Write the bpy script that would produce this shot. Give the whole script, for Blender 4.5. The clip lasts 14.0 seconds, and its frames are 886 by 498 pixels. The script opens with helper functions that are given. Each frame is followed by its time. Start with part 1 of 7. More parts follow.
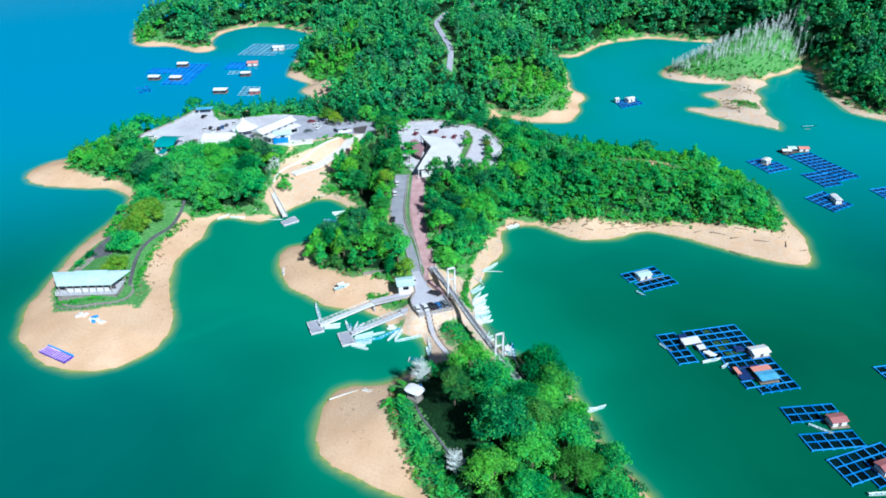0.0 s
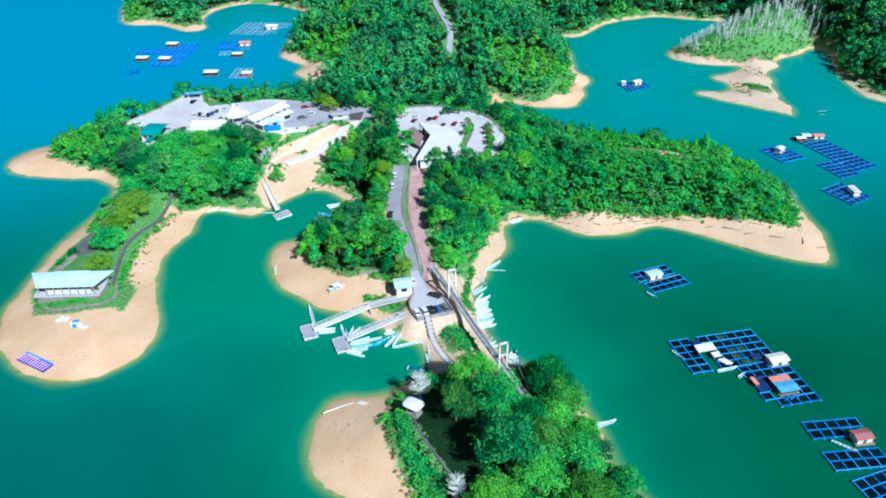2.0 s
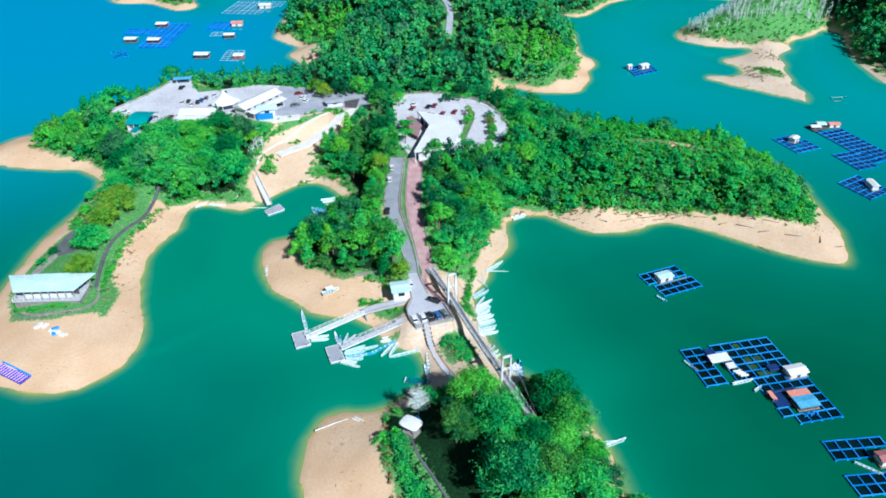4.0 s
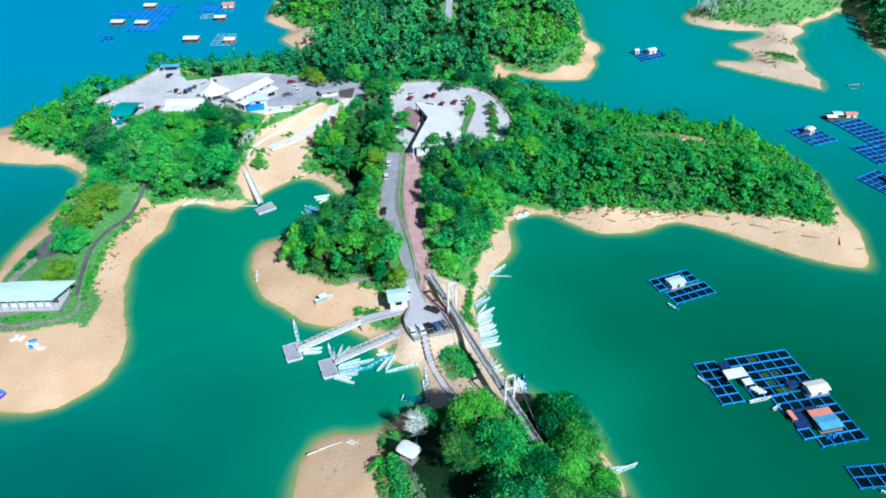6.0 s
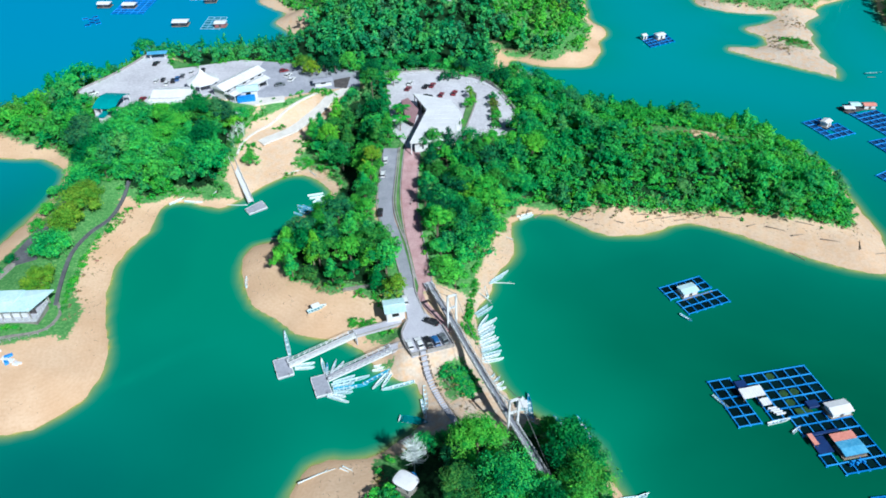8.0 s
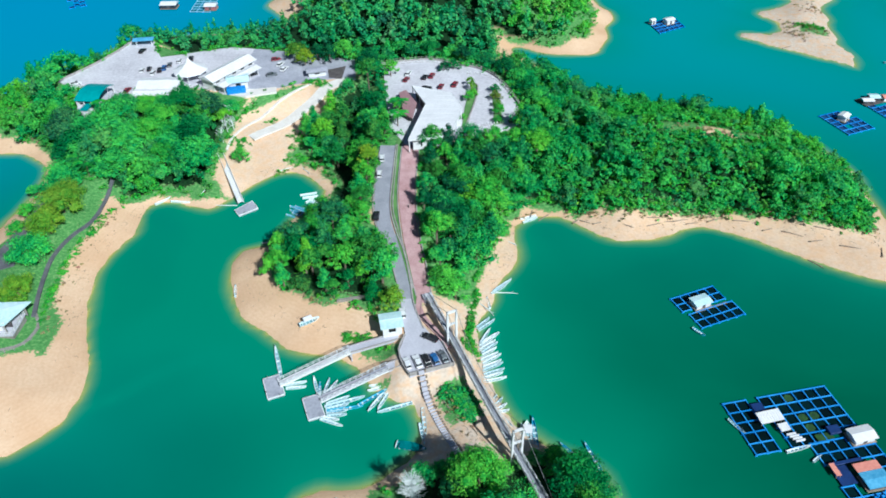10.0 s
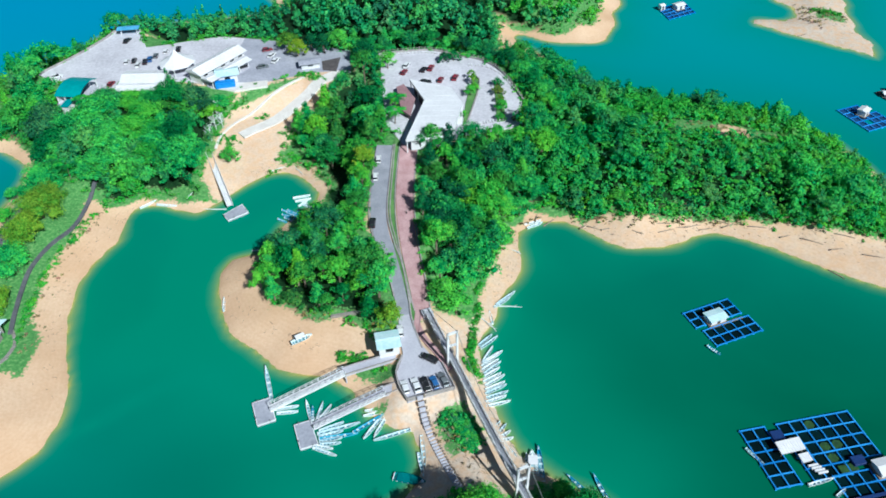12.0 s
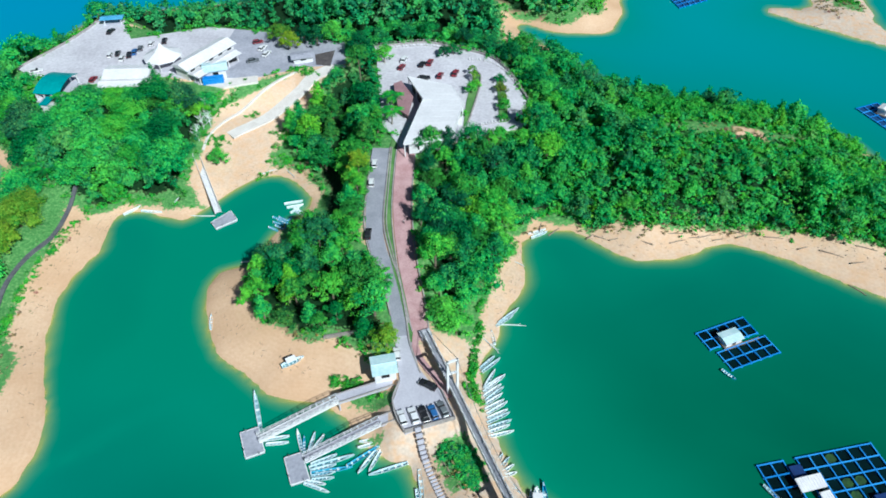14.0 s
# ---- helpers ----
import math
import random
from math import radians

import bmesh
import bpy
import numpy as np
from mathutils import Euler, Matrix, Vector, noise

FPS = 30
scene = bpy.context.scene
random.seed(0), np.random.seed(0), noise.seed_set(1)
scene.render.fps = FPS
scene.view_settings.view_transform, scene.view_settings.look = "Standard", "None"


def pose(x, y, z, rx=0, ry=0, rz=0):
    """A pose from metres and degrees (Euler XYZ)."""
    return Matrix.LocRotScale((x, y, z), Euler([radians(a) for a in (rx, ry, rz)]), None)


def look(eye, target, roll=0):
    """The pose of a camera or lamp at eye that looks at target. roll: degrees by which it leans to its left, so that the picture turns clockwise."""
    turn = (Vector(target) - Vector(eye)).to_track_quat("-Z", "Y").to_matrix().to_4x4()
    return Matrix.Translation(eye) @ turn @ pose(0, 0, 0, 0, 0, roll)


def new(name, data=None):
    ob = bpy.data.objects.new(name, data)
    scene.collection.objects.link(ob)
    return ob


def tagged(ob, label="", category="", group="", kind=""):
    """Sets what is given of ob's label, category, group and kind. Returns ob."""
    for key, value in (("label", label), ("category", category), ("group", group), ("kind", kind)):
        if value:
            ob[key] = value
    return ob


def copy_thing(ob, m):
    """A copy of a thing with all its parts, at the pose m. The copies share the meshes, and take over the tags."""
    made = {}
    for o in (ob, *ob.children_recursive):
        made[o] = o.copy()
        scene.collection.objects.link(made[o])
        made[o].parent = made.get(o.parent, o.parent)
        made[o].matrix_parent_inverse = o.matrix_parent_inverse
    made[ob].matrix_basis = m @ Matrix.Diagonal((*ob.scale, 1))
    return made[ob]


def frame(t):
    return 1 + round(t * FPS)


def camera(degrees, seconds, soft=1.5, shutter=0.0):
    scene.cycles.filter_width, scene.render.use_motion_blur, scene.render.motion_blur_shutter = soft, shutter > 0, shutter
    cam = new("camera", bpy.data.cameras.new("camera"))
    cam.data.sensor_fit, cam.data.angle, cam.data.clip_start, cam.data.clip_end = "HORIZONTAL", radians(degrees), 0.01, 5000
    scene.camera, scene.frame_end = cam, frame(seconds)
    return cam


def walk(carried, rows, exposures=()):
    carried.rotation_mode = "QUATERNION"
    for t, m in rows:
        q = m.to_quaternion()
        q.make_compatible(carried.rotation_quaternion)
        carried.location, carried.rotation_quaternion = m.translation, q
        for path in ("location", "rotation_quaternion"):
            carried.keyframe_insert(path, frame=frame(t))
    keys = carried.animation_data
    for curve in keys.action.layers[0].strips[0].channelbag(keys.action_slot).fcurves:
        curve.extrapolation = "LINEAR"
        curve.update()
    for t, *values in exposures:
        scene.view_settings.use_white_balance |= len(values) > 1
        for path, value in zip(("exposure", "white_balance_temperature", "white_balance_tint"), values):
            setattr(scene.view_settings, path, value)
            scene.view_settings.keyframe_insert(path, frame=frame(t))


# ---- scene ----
UNIT = 1.28  # metres to one unit of the plan below
cam = camera(61.6, 14.0, soft=1.75)
PATH = [
    (0, (0.686, -1.217, 116.145), (0.645, 0.517, 115.15), -1.3),
    (0.5, (0.535, 1.921, 116.184), (0.494, 3.647, 115.175), -1.4),
    (1, (0.371, 5.068, 116.232), (0.331, 6.786, 115.208), -1.3),
    (1.5, (0.214, 8.24, 116.29), (0.176, 9.949, 115.251), -1.3),
    (2, (0.111, 11.422, 116.352), (0.073, 13.121, 115.299), -1.3),
    (2.5, (0.05, 14.585, 116.412), (0.013, 16.276, 115.345), -1.3),
    (3, (0.014, 17.67, 116.468), (-0.023, 19.352, 115.386), -1.3),
    (5.5, (-0.045, 33.348, 116.808), (-0.082, 34.983, 115.657), -1.3),
    (6, (-0.065, 36.531, 116.851), (-0.102, 38.157, 115.686), -1.4),
    (6.5, (-0.101, 39.657, 116.885), (-0.137, 41.272, 115.707), -1.3),
    (7, (-0.146, 42.718, 116.923), (-0.183, 44.323, 115.731), -1.3),
    (7.5, (-0.166, 45.804, 116.945), (-0.203, 47.4, 115.741), -1.4),
    (8, (-0.2, 48.925, 116.964), (-0.236, 50.511, 115.746), -1.4),
    (10.5, (-0.428, 64.545, 117.384), (-0.463, 66.075, 116.097), -1.3),
    (11, (-0.493, 67.622, 117.408), (-0.528, 69.142, 116.107), -1.3),
    (11.5, (-0.507, 70.768, 117.417), (-0.541, 72.277, 116.105), -1.3),
    (12, (-0.47, 74.01, 117.435), (-0.505, 75.506, 116.109), -1.4),
    (12.5, (-0.468, 77.235, 117.447), (-0.503, 78.719, 116.107), -1.4),
    (13, (-0.482, 80.393, 117.486), (-0.518, 81.865, 116.133), -1.4),
    (13.5, (-0.556, 83.469, 117.533), (-0.591, 84.93, 116.168), -1.3),
    (14, (-0.65, 86.561, 117.561), (-0.683, 88.011, 116.184), -1.3),
]
walk(cam, [(t, look(Vector(eye) * UNIT, Vector(target) * UNIT, roll)) for t, eye, target, roll in PATH], [(0, 0.25, 5350, 3), (14, 0.06, 5600, 1)])

# ---- daylight ----
SUN_WAY = Vector((0.58, -0.81, 0.87)).normalized()
world = bpy.data.worlds.new("sky")
scene.world = world
world.use_nodes = True
wn = world.node_tree
sky = wn.nodes.new("ShaderNodeTexSky")
sky.sky_type = "NISHITA"
sky.sun_disc = False
sky.sun_elevation = math.asin(SUN_WAY.z)
sky.sun_rotation = math.atan2(SUN_WAY.x, SUN_WAY.y)
sky.air_density, sky.dust_density, sky.ozone_density = 1.0, 0.4, 2.0
wn.nodes["Background"].inputs["Strength"].default_value = 0.037
wn.links.new(sky.outputs[0], wn.nodes["Background"].inputs["Color"])
sun_data = bpy.data.lights.new("sun", "SUN")
sun_data.energy, sun_data.angle, sun_data.color = 5.0, radians(0.6), (1.0, 0.96, 0.88)
sun = new("sun", sun_data)
sun.matrix_world = look(SUN_WAY * 400, (0, 0, 0))

# ---- materials ----
def material(name):
    m = bpy.data.materials.new(name)
    m.use_nodes = True
    return m, m.node_tree.nodes, m.node_tree.links, m.node_tree.nodes["Principled BSDF"]


def texture(nodes, links, kind, scale, detail=4, vector=None, distortion=0.0):
    n = nodes.new(kind)
    n.inputs["Scale"].default_value = scale
    if kind == "ShaderNodeTexNoise":
        n.inputs["Detail"].default_value = detail
        n.inputs["Distortion"].default_value = distortion
    if vector:
        links.new(vector, n.inputs["Vector"])
    return n


def ramp(nodes, links, source, stops):
    r = nodes.new("ShaderNodeValToRGB")
    while len(r.color_ramp.elements) < len(stops):
        r.color_ramp.elements.new(0.5)
    for e, (p, c) in zip(r.color_ramp.elements, stops):
        e.position, e.color = p, (*c, 1)
    links.new(source, r.inputs[0])
    return r.outputs[0]


def mixed(nodes, links, fac, a, b, mode="MIX"):
    m = nodes.new("ShaderNodeMix")
    m.data_type, m.blend_type = "RGBA", mode
    for socket, v in ((m.inputs[0], fac), (m.inputs[6], a), (m.inputs[7], b)):
        if isinstance(v, bpy.types.NodeSocket):
            links.new(v, socket)
        elif isinstance(v, (int, float)):
            socket.default_value = v
        else:
            socket.default_value = (*v, 1)
    return m.outputs[2]


def maths(nodes, links, op, a, b=0.5, clamp=False):
    m = nodes.new("ShaderNodeMath")
    m.operation, m.use_clamp = op, clamp
    for socket, v in ((m.inputs[0], a), (m.inputs[1], b)):
        if isinstance(v, bpy.types.NodeSocket):
            links.new(v, socket)
        else:
            socket.default_value = v
    return m.outputs[0]


def attribute(nodes, name):
    a = nodes.new("ShaderNodeAttribute")
    a.attribute_name = name
    return a


def bumped(nodes, links, bsdf, height, distance, strength=0.6):
    b = nodes.new("ShaderNodeBump")
    b.inputs["Strength"].default_value = strength
    b.inputs["Distance"].default_value = distance
    links.new(height, b.inputs["Height"])
    links.new(b.outputs[0], bsdf.inputs["Normal"])


def world_place(nodes):
    return nodes.new("ShaderNodeNewGeometry").outputs["Position"]


def surface(name, dark, light, rough=0.8, metal=0.0, grain=3.0, patch=0.3, bump=0.02, vary=0.0):
    """A weathered surface between two colours, with grain and broad patches at real-world size."""
    m, n, l, b = material(name)
    p = world_place(n)
    fine = texture(n, l, "ShaderNodeTexNoise", grain, 6, p)
    broad = texture(n, l, "ShaderNodeTexNoise", patch, 3, p)
    both = maths(n, l, "ADD", maths(n, l, "MULTIPLY", fine.outputs[0], 0.5), maths(n, l, "MULTIPLY", broad.outputs[0], 0.5))
    if vary:
        info = n.new("ShaderNodeObjectInfo")
        both = maths(n, l, "ADD", both, maths(n, l, "MULTIPLY", maths(n, l, "SUBTRACT", info.outputs["Random"], 0.5), vary))
    l.new(ramp(n, l, both, [(0.32, dark), (0.66, light)]), b.inputs["Base Color"])
    b.inputs["Roughness"].default_value, b.inputs["Metallic"].default_value = rough, metal
    if bump:
        bumped(n, l, b, fine.outputs[0], bump)
    return m


def ground_material():
    m, n, l, b = material("lake_shore_ground")
    p = world_place(n)
    fine = texture(n, l, "ShaderNodeTexNoise", 1.3, 8, p)
    broad = texture(n, l, "ShaderNodeTexNoise", 0.06, 4, p)
    tiny = texture(n, l, "ShaderNodeTexNoise", 5.0, 4, p)
    sand = ramp(n, l, broad.outputs[0], [(0.3, (0.65, 0.42, 0.26)), (0.7, (0.79, 0.565, 0.39))])
    sand = mixed(n, l, ramp(n, l, fine.outputs[0], [(0.35, (0.32,) * 3), (0.62, (0, 0, 0))]), sand, (0.58, 0.35, 0.20))
    speck = ramp(n, l, texture(n, l, "ShaderNodeTexNoise", 2.6, 3, p).outputs[0], [(0.70, (0, 0, 0)), (0.76, (1, 1, 1))])
    strand = ramp(n, l, texture(n, l, "ShaderNodeTexNoise", 0.13, 3, p).outputs[0], [(0.50, (0, 0, 0)), (0.62, (0.7,) * 3)])
    sand = mixed(n, l, mixed(n, l, 1.0, speck, strand, "MULTIPLY"), sand, (0.16, 0.11, 0.08))
    z = n.new("ShaderNodeSeparateXYZ")
    l.new(p, z.inputs[0])
    edge = maths(n, l, "ADD", z.outputs[2], maths(n, l, "MULTIPLY", fine.outputs[0], 0.25))
    wet = maths(n, l, "SUBTRACT", 1.0, maths(n, l, "MULTIPLY", edge, 1.25, True), True)
    wet = maths(n, l, "MULTIPLY", wet, maths(n, l, "MULTIPLY", maths(n, l, "ADD", z.outputs[2], 0.06), 12.0, True))
    sand = mixed(n, l, maths(n, l, "MULTIPLY", wet, 0.4), sand, (0.54, 0.345, 0.20))
    # drawdown lines left by the falling lake
    lines = n.new("ShaderNodeTexWave")
    lines.bands_direction = "Z"
    lines.inputs["Scale"].default_value, lines.inputs["Distortion"].default_value = 1.1, 2.5
    lines.inputs["Detail"].default_value, lines.inputs["Detail Scale"].default_value = 3, 0.4
    l.new(p, lines.inputs["Vector"])
    sand = mixed(n, l, maths(n, l, "MULTIPLY", lines.outputs["Fac"], 0.06), sand, (0.40, 0.25, 0.13))
    pale = maths(n, l, "MULTIPLY", attribute(n, "pale").outputs["Fac"], ramp(n, l, texture(n, l, "ShaderNodeTexNoise", 0.45, 5, p).outputs[0], [(0.35, (0.1,) * 3), (0.6, (0.95,) * 3)]))
    sand = mixed(n, l, pale, sand, mixed(n, l, fine.outputs[0], (0.42, 0.34, 0.27), (0.82, 0.71, 0.62)))
    # woodland floor, near black: the shade under the trees is in this colour
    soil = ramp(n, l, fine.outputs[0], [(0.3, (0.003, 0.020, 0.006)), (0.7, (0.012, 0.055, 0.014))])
    grass = ramp(n, l, fine.outputs[0], [(0.3, (0.05, 0.19, 0.05)), (0.55, (0.12, 0.32, 0.09)), (0.75, (0.26, 0.42, 0.16))])
    green = attribute(n, "green").outputs["Fac"]
    shaded_soil_mask = attribute(n, "soil").outputs["Fac"]
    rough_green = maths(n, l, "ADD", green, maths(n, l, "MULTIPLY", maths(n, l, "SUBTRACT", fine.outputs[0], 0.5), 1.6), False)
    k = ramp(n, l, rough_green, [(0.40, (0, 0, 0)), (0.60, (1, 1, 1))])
    base = mixed(n, l, shaded_soil_mask, sand, soil)
    l.new(mixed(n, l, k, base, grass), b.inputs["Base Color"])
    b.inputs["Roughness"].default_value = 0.92
    b.inputs["Specular IOR Level"].default_value = 0.2
    bumped(n, l, b, maths(n, l, "ADD", fine.outputs[0], maths(n, l, "MULTIPLY", tiny.outputs[0], 0.4)), 0.18, 0.35)
    return m


def water_material():
    m, n, l, b = material("turbid_lake_water")
    p = world_place(n)
    depth = attribute(n, "depth").outputs["Fac"]
    open_lake = attribute(n, "open_lake").outputs["Fac"]
    swirl = texture(n, l, "ShaderNodeTexNoise", 0.014, 6, p, 1.2)
    green = ramp(n, l, swirl.outputs[0], [(0.3, (0.004, 0.082, 0.044)), (0.7, (0.007, 0.120, 0.064))])
    # farther water is bluer: the sky's reflection is put into the colour
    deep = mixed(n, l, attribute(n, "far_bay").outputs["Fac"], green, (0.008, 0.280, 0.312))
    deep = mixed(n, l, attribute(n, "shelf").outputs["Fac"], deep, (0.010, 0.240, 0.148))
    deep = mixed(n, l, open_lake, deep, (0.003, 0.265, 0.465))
    deep = mixed(n, l, attribute(n, "froth").outputs["Fac"], deep, (0.02, 0.24, 0.16))
    silt = mixed(n, l, maths(n, l, "SUBTRACT", 1.0, maths(n, l, "EXPONENT", maths(n, l, "MULTIPLY", depth, -2.6))), (0.50, 0.60, 0.17), deep)
    l.new(silt, b.inputs["Base Color"])
    b.inputs["Roughness"].default_value = 0.12
    b.inputs["IOR"].default_value = 1.33
    b.inputs["Specular IOR Level"].default_value = 0.14
    ripple = texture(n, l, "ShaderNodeTexNoise", 0.9, 4, p, 0.5)
    gust = texture(n, l, "ShaderNodeTexNoise", 0.03, 3, p)
    bumped(n, l, b, maths(n, l, "MULTIPLY", ripple.outputs[0], gust.outputs[0]), 0.12, 0.35)
    clear = n.new("ShaderNodeBsdfTransparent")
    clear.inputs[0].default_value = (0.94, 1.0, 0.72, 1)
    mix = n.new("ShaderNodeMixShader")
    l.new(maths(n, l, "SUBTRACT", 1.0, maths(n, l, "EXPONENT", maths(n, l, "MULTIPLY", depth, -4.5))), mix.inputs[0])
    l.new(clear.outputs[0], mix.inputs[1])
    l.new(b.outputs[0], mix.inputs[2])
    l.new(mix.outputs[0], n["Material Output"].inputs[0])
    return m


def leaf_material(name, dark, mid, light):
    m, n, l, b = material(name)
    p = world_place(n)
    tint = attribute(n, "tint").outputs["Fac"]
    info = n.new("ShaderNodeObjectInfo").outputs["Random"]
    island = n.new("ShaderNodeNewGeometry").outputs["Random Per Island"]
    patch = texture(n, l, "ShaderNodeTexNoise", 0.05, 3, p).outputs[0]
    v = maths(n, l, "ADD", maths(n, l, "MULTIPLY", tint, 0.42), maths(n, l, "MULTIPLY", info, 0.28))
    v = maths(n, l, "ADD", v, maths(n, l, "MULTIPLY", island, 0.34))
    v = maths(n, l, "ADD", v, maths(n, l, "MULTIPLY", patch, 0.30))
    hue = maths(n, l, "FRACT", maths(n, l, "ADD", attribute(n, "hue").outputs["Fac"], info))
    kind = ramp(n, l, hue, [(0.0, (1.3, 0.66, 1.05)), (0.16, (1.0, 0.82, 1.0)), (0.45, (1.0, 1.0, 1.0)), (0.74, (1.0, 1.0, 1.0)), (0.9, (1.05, 1.0, 0.75)), (1.0, (1.1, 0.92, 0.6))])
    warm = ramp(n, l, hue, [(0.70, (0, 0, 0)), (0.88, (0.016, 0.008, 0)), (1.0, (0.034, 0.020, 0))])

    def toned(stops):
        c = mixed(n, l, 1.0, ramp(n, l, v, stops), kind, "MULTIPLY")
        return mixed(n, l, 1.0, c, warm, "ADD")

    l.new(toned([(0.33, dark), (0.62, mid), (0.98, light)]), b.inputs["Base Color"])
    b.inputs["Roughness"].default_value = 0.6
    b.inputs["Specular IOR Level"].default_value = 0.14
    through_leaf = n.new("ShaderNodeBsdfTranslucent")
    l.new(toned([(0.25, mid), (0.90, light)]), through_leaf.inputs[0])
    mix = n.new("ShaderNodeMixShader")
    mix.inputs[0].default_value = 0.13
    l.new(b.outputs[0], mix.inputs[1])
    l.new(through_leaf.outputs[0], mix.inputs[2])
    l.new(mix.outputs[0], n["Material Output"].inputs[0])
    return m


GROUND = ground_material()
WATER = water_material()
LEAF = leaf_material("forest_leaves", (0.006, 0.086, 0.034), (0.026, 0.345, 0.090), (0.15, 0.69, 0.100))
# hill leaves with distance haze mixed into their colours
LEAF_HAZED = leaf_material("hill_forest_leaves", (0.006, 0.085, 0.040), (0.028, 0.31, 0.108), (0.13, 0.56, 0.135))
LEAF_LIGHT = leaf_material("scrub_leaves", (0.012, 0.19, 0.034), (0.055, 0.42, 0.050), (0.19, 0.64, 0.062))
BARK = surface("bark", (0.10, 0.075, 0.05), (0.26, 0.21, 0.16), 0.9, 0, 8, 1.0, 0.03)
DEAD = surface("bleached_dead_wood", (0.50, 0.56, 0.56), (0.78, 0.82, 0.82), 0.85, 0, 6, 0.6, 0.02)

ASPHALT = surface("worn_asphalt", (0.22, 0.23, 0.27), (0.36, 0.36, 0.42), 0.9, 0, 2.5, 0.25, 0.02)
CONCRETE = surface("sunlit_concrete", (0.44, 0.43, 0.50), (0.57, 0.56, 0.63), 0.85, 0, 1.8, 0.22, 0.02)
LOT = surface("pale_car_park_surface", (0.46, 0.44, 0.49), (0.72, 0.70, 0.76), 0.9, 0, 0.9, 0.10, 0.02)
LOT_GREY = surface("grey_car_park_asphalt", (0.27, 0.28, 0.34), (0.48, 0.48, 0.56), 0.9, 0, 1.2, 0.14, 0.02)
GRAVEL = surface("white_gravel_track", (0.64, 0.58, 0.54), (0.86, 0.82, 0.79), 0.95, 0, 2.2, 0.3, 0.03)
PAVER = surface("red_brick_paving", (0.38, 0.20, 0.21), (0.58, 0.38, 0.39), 0.9, 0, 2.6, 0.35, 0.02)
STONE = surface("grey_retaining_wall_stone", (0.16, 0.14, 0.13), (0.40, 0.37, 0.34), 0.9, 0, 2.4, 0.4, 0.04)
KERB = surface("weathered_kerb_concrete", (0.20, 0.18, 0.18), (0.46, 0.43, 0.42), 0.9, 0, 3.0, 0.5, 0.02)
WHITE = surface("white_painted_steel", (0.66, 0.67, 0.70), (0.86, 0.86, 0.88), 0.45, 0, 4, 0.5, 0.0)
ROOF_WHITE = surface("white_sheet_roof", (0.70, 0.69, 0.72), (0.86, 0.85, 0.88), 0.4, 0, 1.0, 0.15, 0.0)
ROOF_PALE = surface("pale_blue_sheet_roof", (0.44, 0.66, 0.72), (0.70, 0.86, 0.90), 0.4, 0, 1.2, 0.18, 0.0)
ROOF_TEAL = surface("teal_sheet_roof", (0.01, 0.24, 0.26), (0.02, 0.36, 0.37), 0.4, 0, 1.2, 0.2, 0.0)
ROOF_RED = surface("faded_red_roof", (0.28, 0.08, 0.09), (0.46, 0.18, 0.18), 0.7, 0, 1.6, 0.3, 0.02)
WING_ROOF = surface("faded_wing_roof", (0.25, 0.13, 0.15), (0.40, 0.24, 0.26), 0.8, 0, 1.6, 0.3, 0.02)
ROOF_PINK = surface("salmon_sheet_roof", (0.62, 0.20, 0.16), (0.80, 0.34, 0.27), 0.6, 0, 1.6, 0.3, 0.02)
ROOF_BLUE = surface("sky_blue_sheet_roof", (0.06, 0.30, 0.55), (0.16, 0.48, 0.74), 0.5, 0, 1.6, 0.3, 0.02)
BLUE = surface("blue_plastic_pontoon", (0.02, 0.20, 0.62), (0.06, 0.36, 0.90), 0.5, 0, 2.0, 0.25, 0.0, 0.5)
BLUE_DEEP = surface("deep_blue_tarpaulin", (0.005, 0.020, 0.10), (0.010, 0.045, 0.19), 0.6, 0, 2.0, 0.4, 0.02)
TARP_BLUE = surface("bright_blue_tarpaulin", (0.01, 0.18, 0.62), (0.05, 0.34, 0.85), 0.5, 0, 1.5, 0.4, 0.02)
NET = surface("dark_submerged_net", (0.000, 0.006, 0.008), (0.001, 0.016, 0.020), 0.95, 0, 5, 0.5, 0.0, 0.5)
NET.node_tree.nodes["Principled BSDF"].inputs["Specular IOR Level"].default_value = 0.08
NET_BLUE = surface("blue_net_under_water", (0.000, 0.10, 0.34), (0.005, 0.16, 0.48), 0.8, 0, 3, 0.3, 0.0, 0.4)
NET_NAVY = surface("navy_net_under_water", (0.000, 0.030, 0.10), (0.002, 0.055, 0.18), 0.8, 0, 3, 0.3, 0.0, 0.4)
NET_TEAL = surface("teal_net_under_water", (0.000, 0.13, 0.20), (0.003, 0.19, 0.28), 0.8, 0, 3, 0.3, 0.0, 0.4)
BLUE_PALE = surface("pale_blue_walkway", (0.18, 0.42, 0.62), (0.36, 0.60, 0.76), 0.6, 0, 2.0, 0.3, 0.0, 0.5)
ALGAE = surface("algae_covered_net", (0.003, 0.030, 0.012), (0.035, 0.11, 0.02), 0.8, 0, 2.5, 0.6, 0.02)
WALL = surface("whitewashed_wall", (0.62, 0.62, 0.64), (0.80, 0.80, 0.82), 0.8, 0, 2.0, 0.3, 0.0)
# dark timber; also paints the shade on the hall's west walls
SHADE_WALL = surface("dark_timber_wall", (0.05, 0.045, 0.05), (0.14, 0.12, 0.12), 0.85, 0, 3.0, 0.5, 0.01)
DARK_PLANK = surface("dark_blue_grey_planks", (0.015, 0.020, 0.030), (0.045, 0.055, 0.075), 0.85, 0, 3.0, 0.5, 0.01)
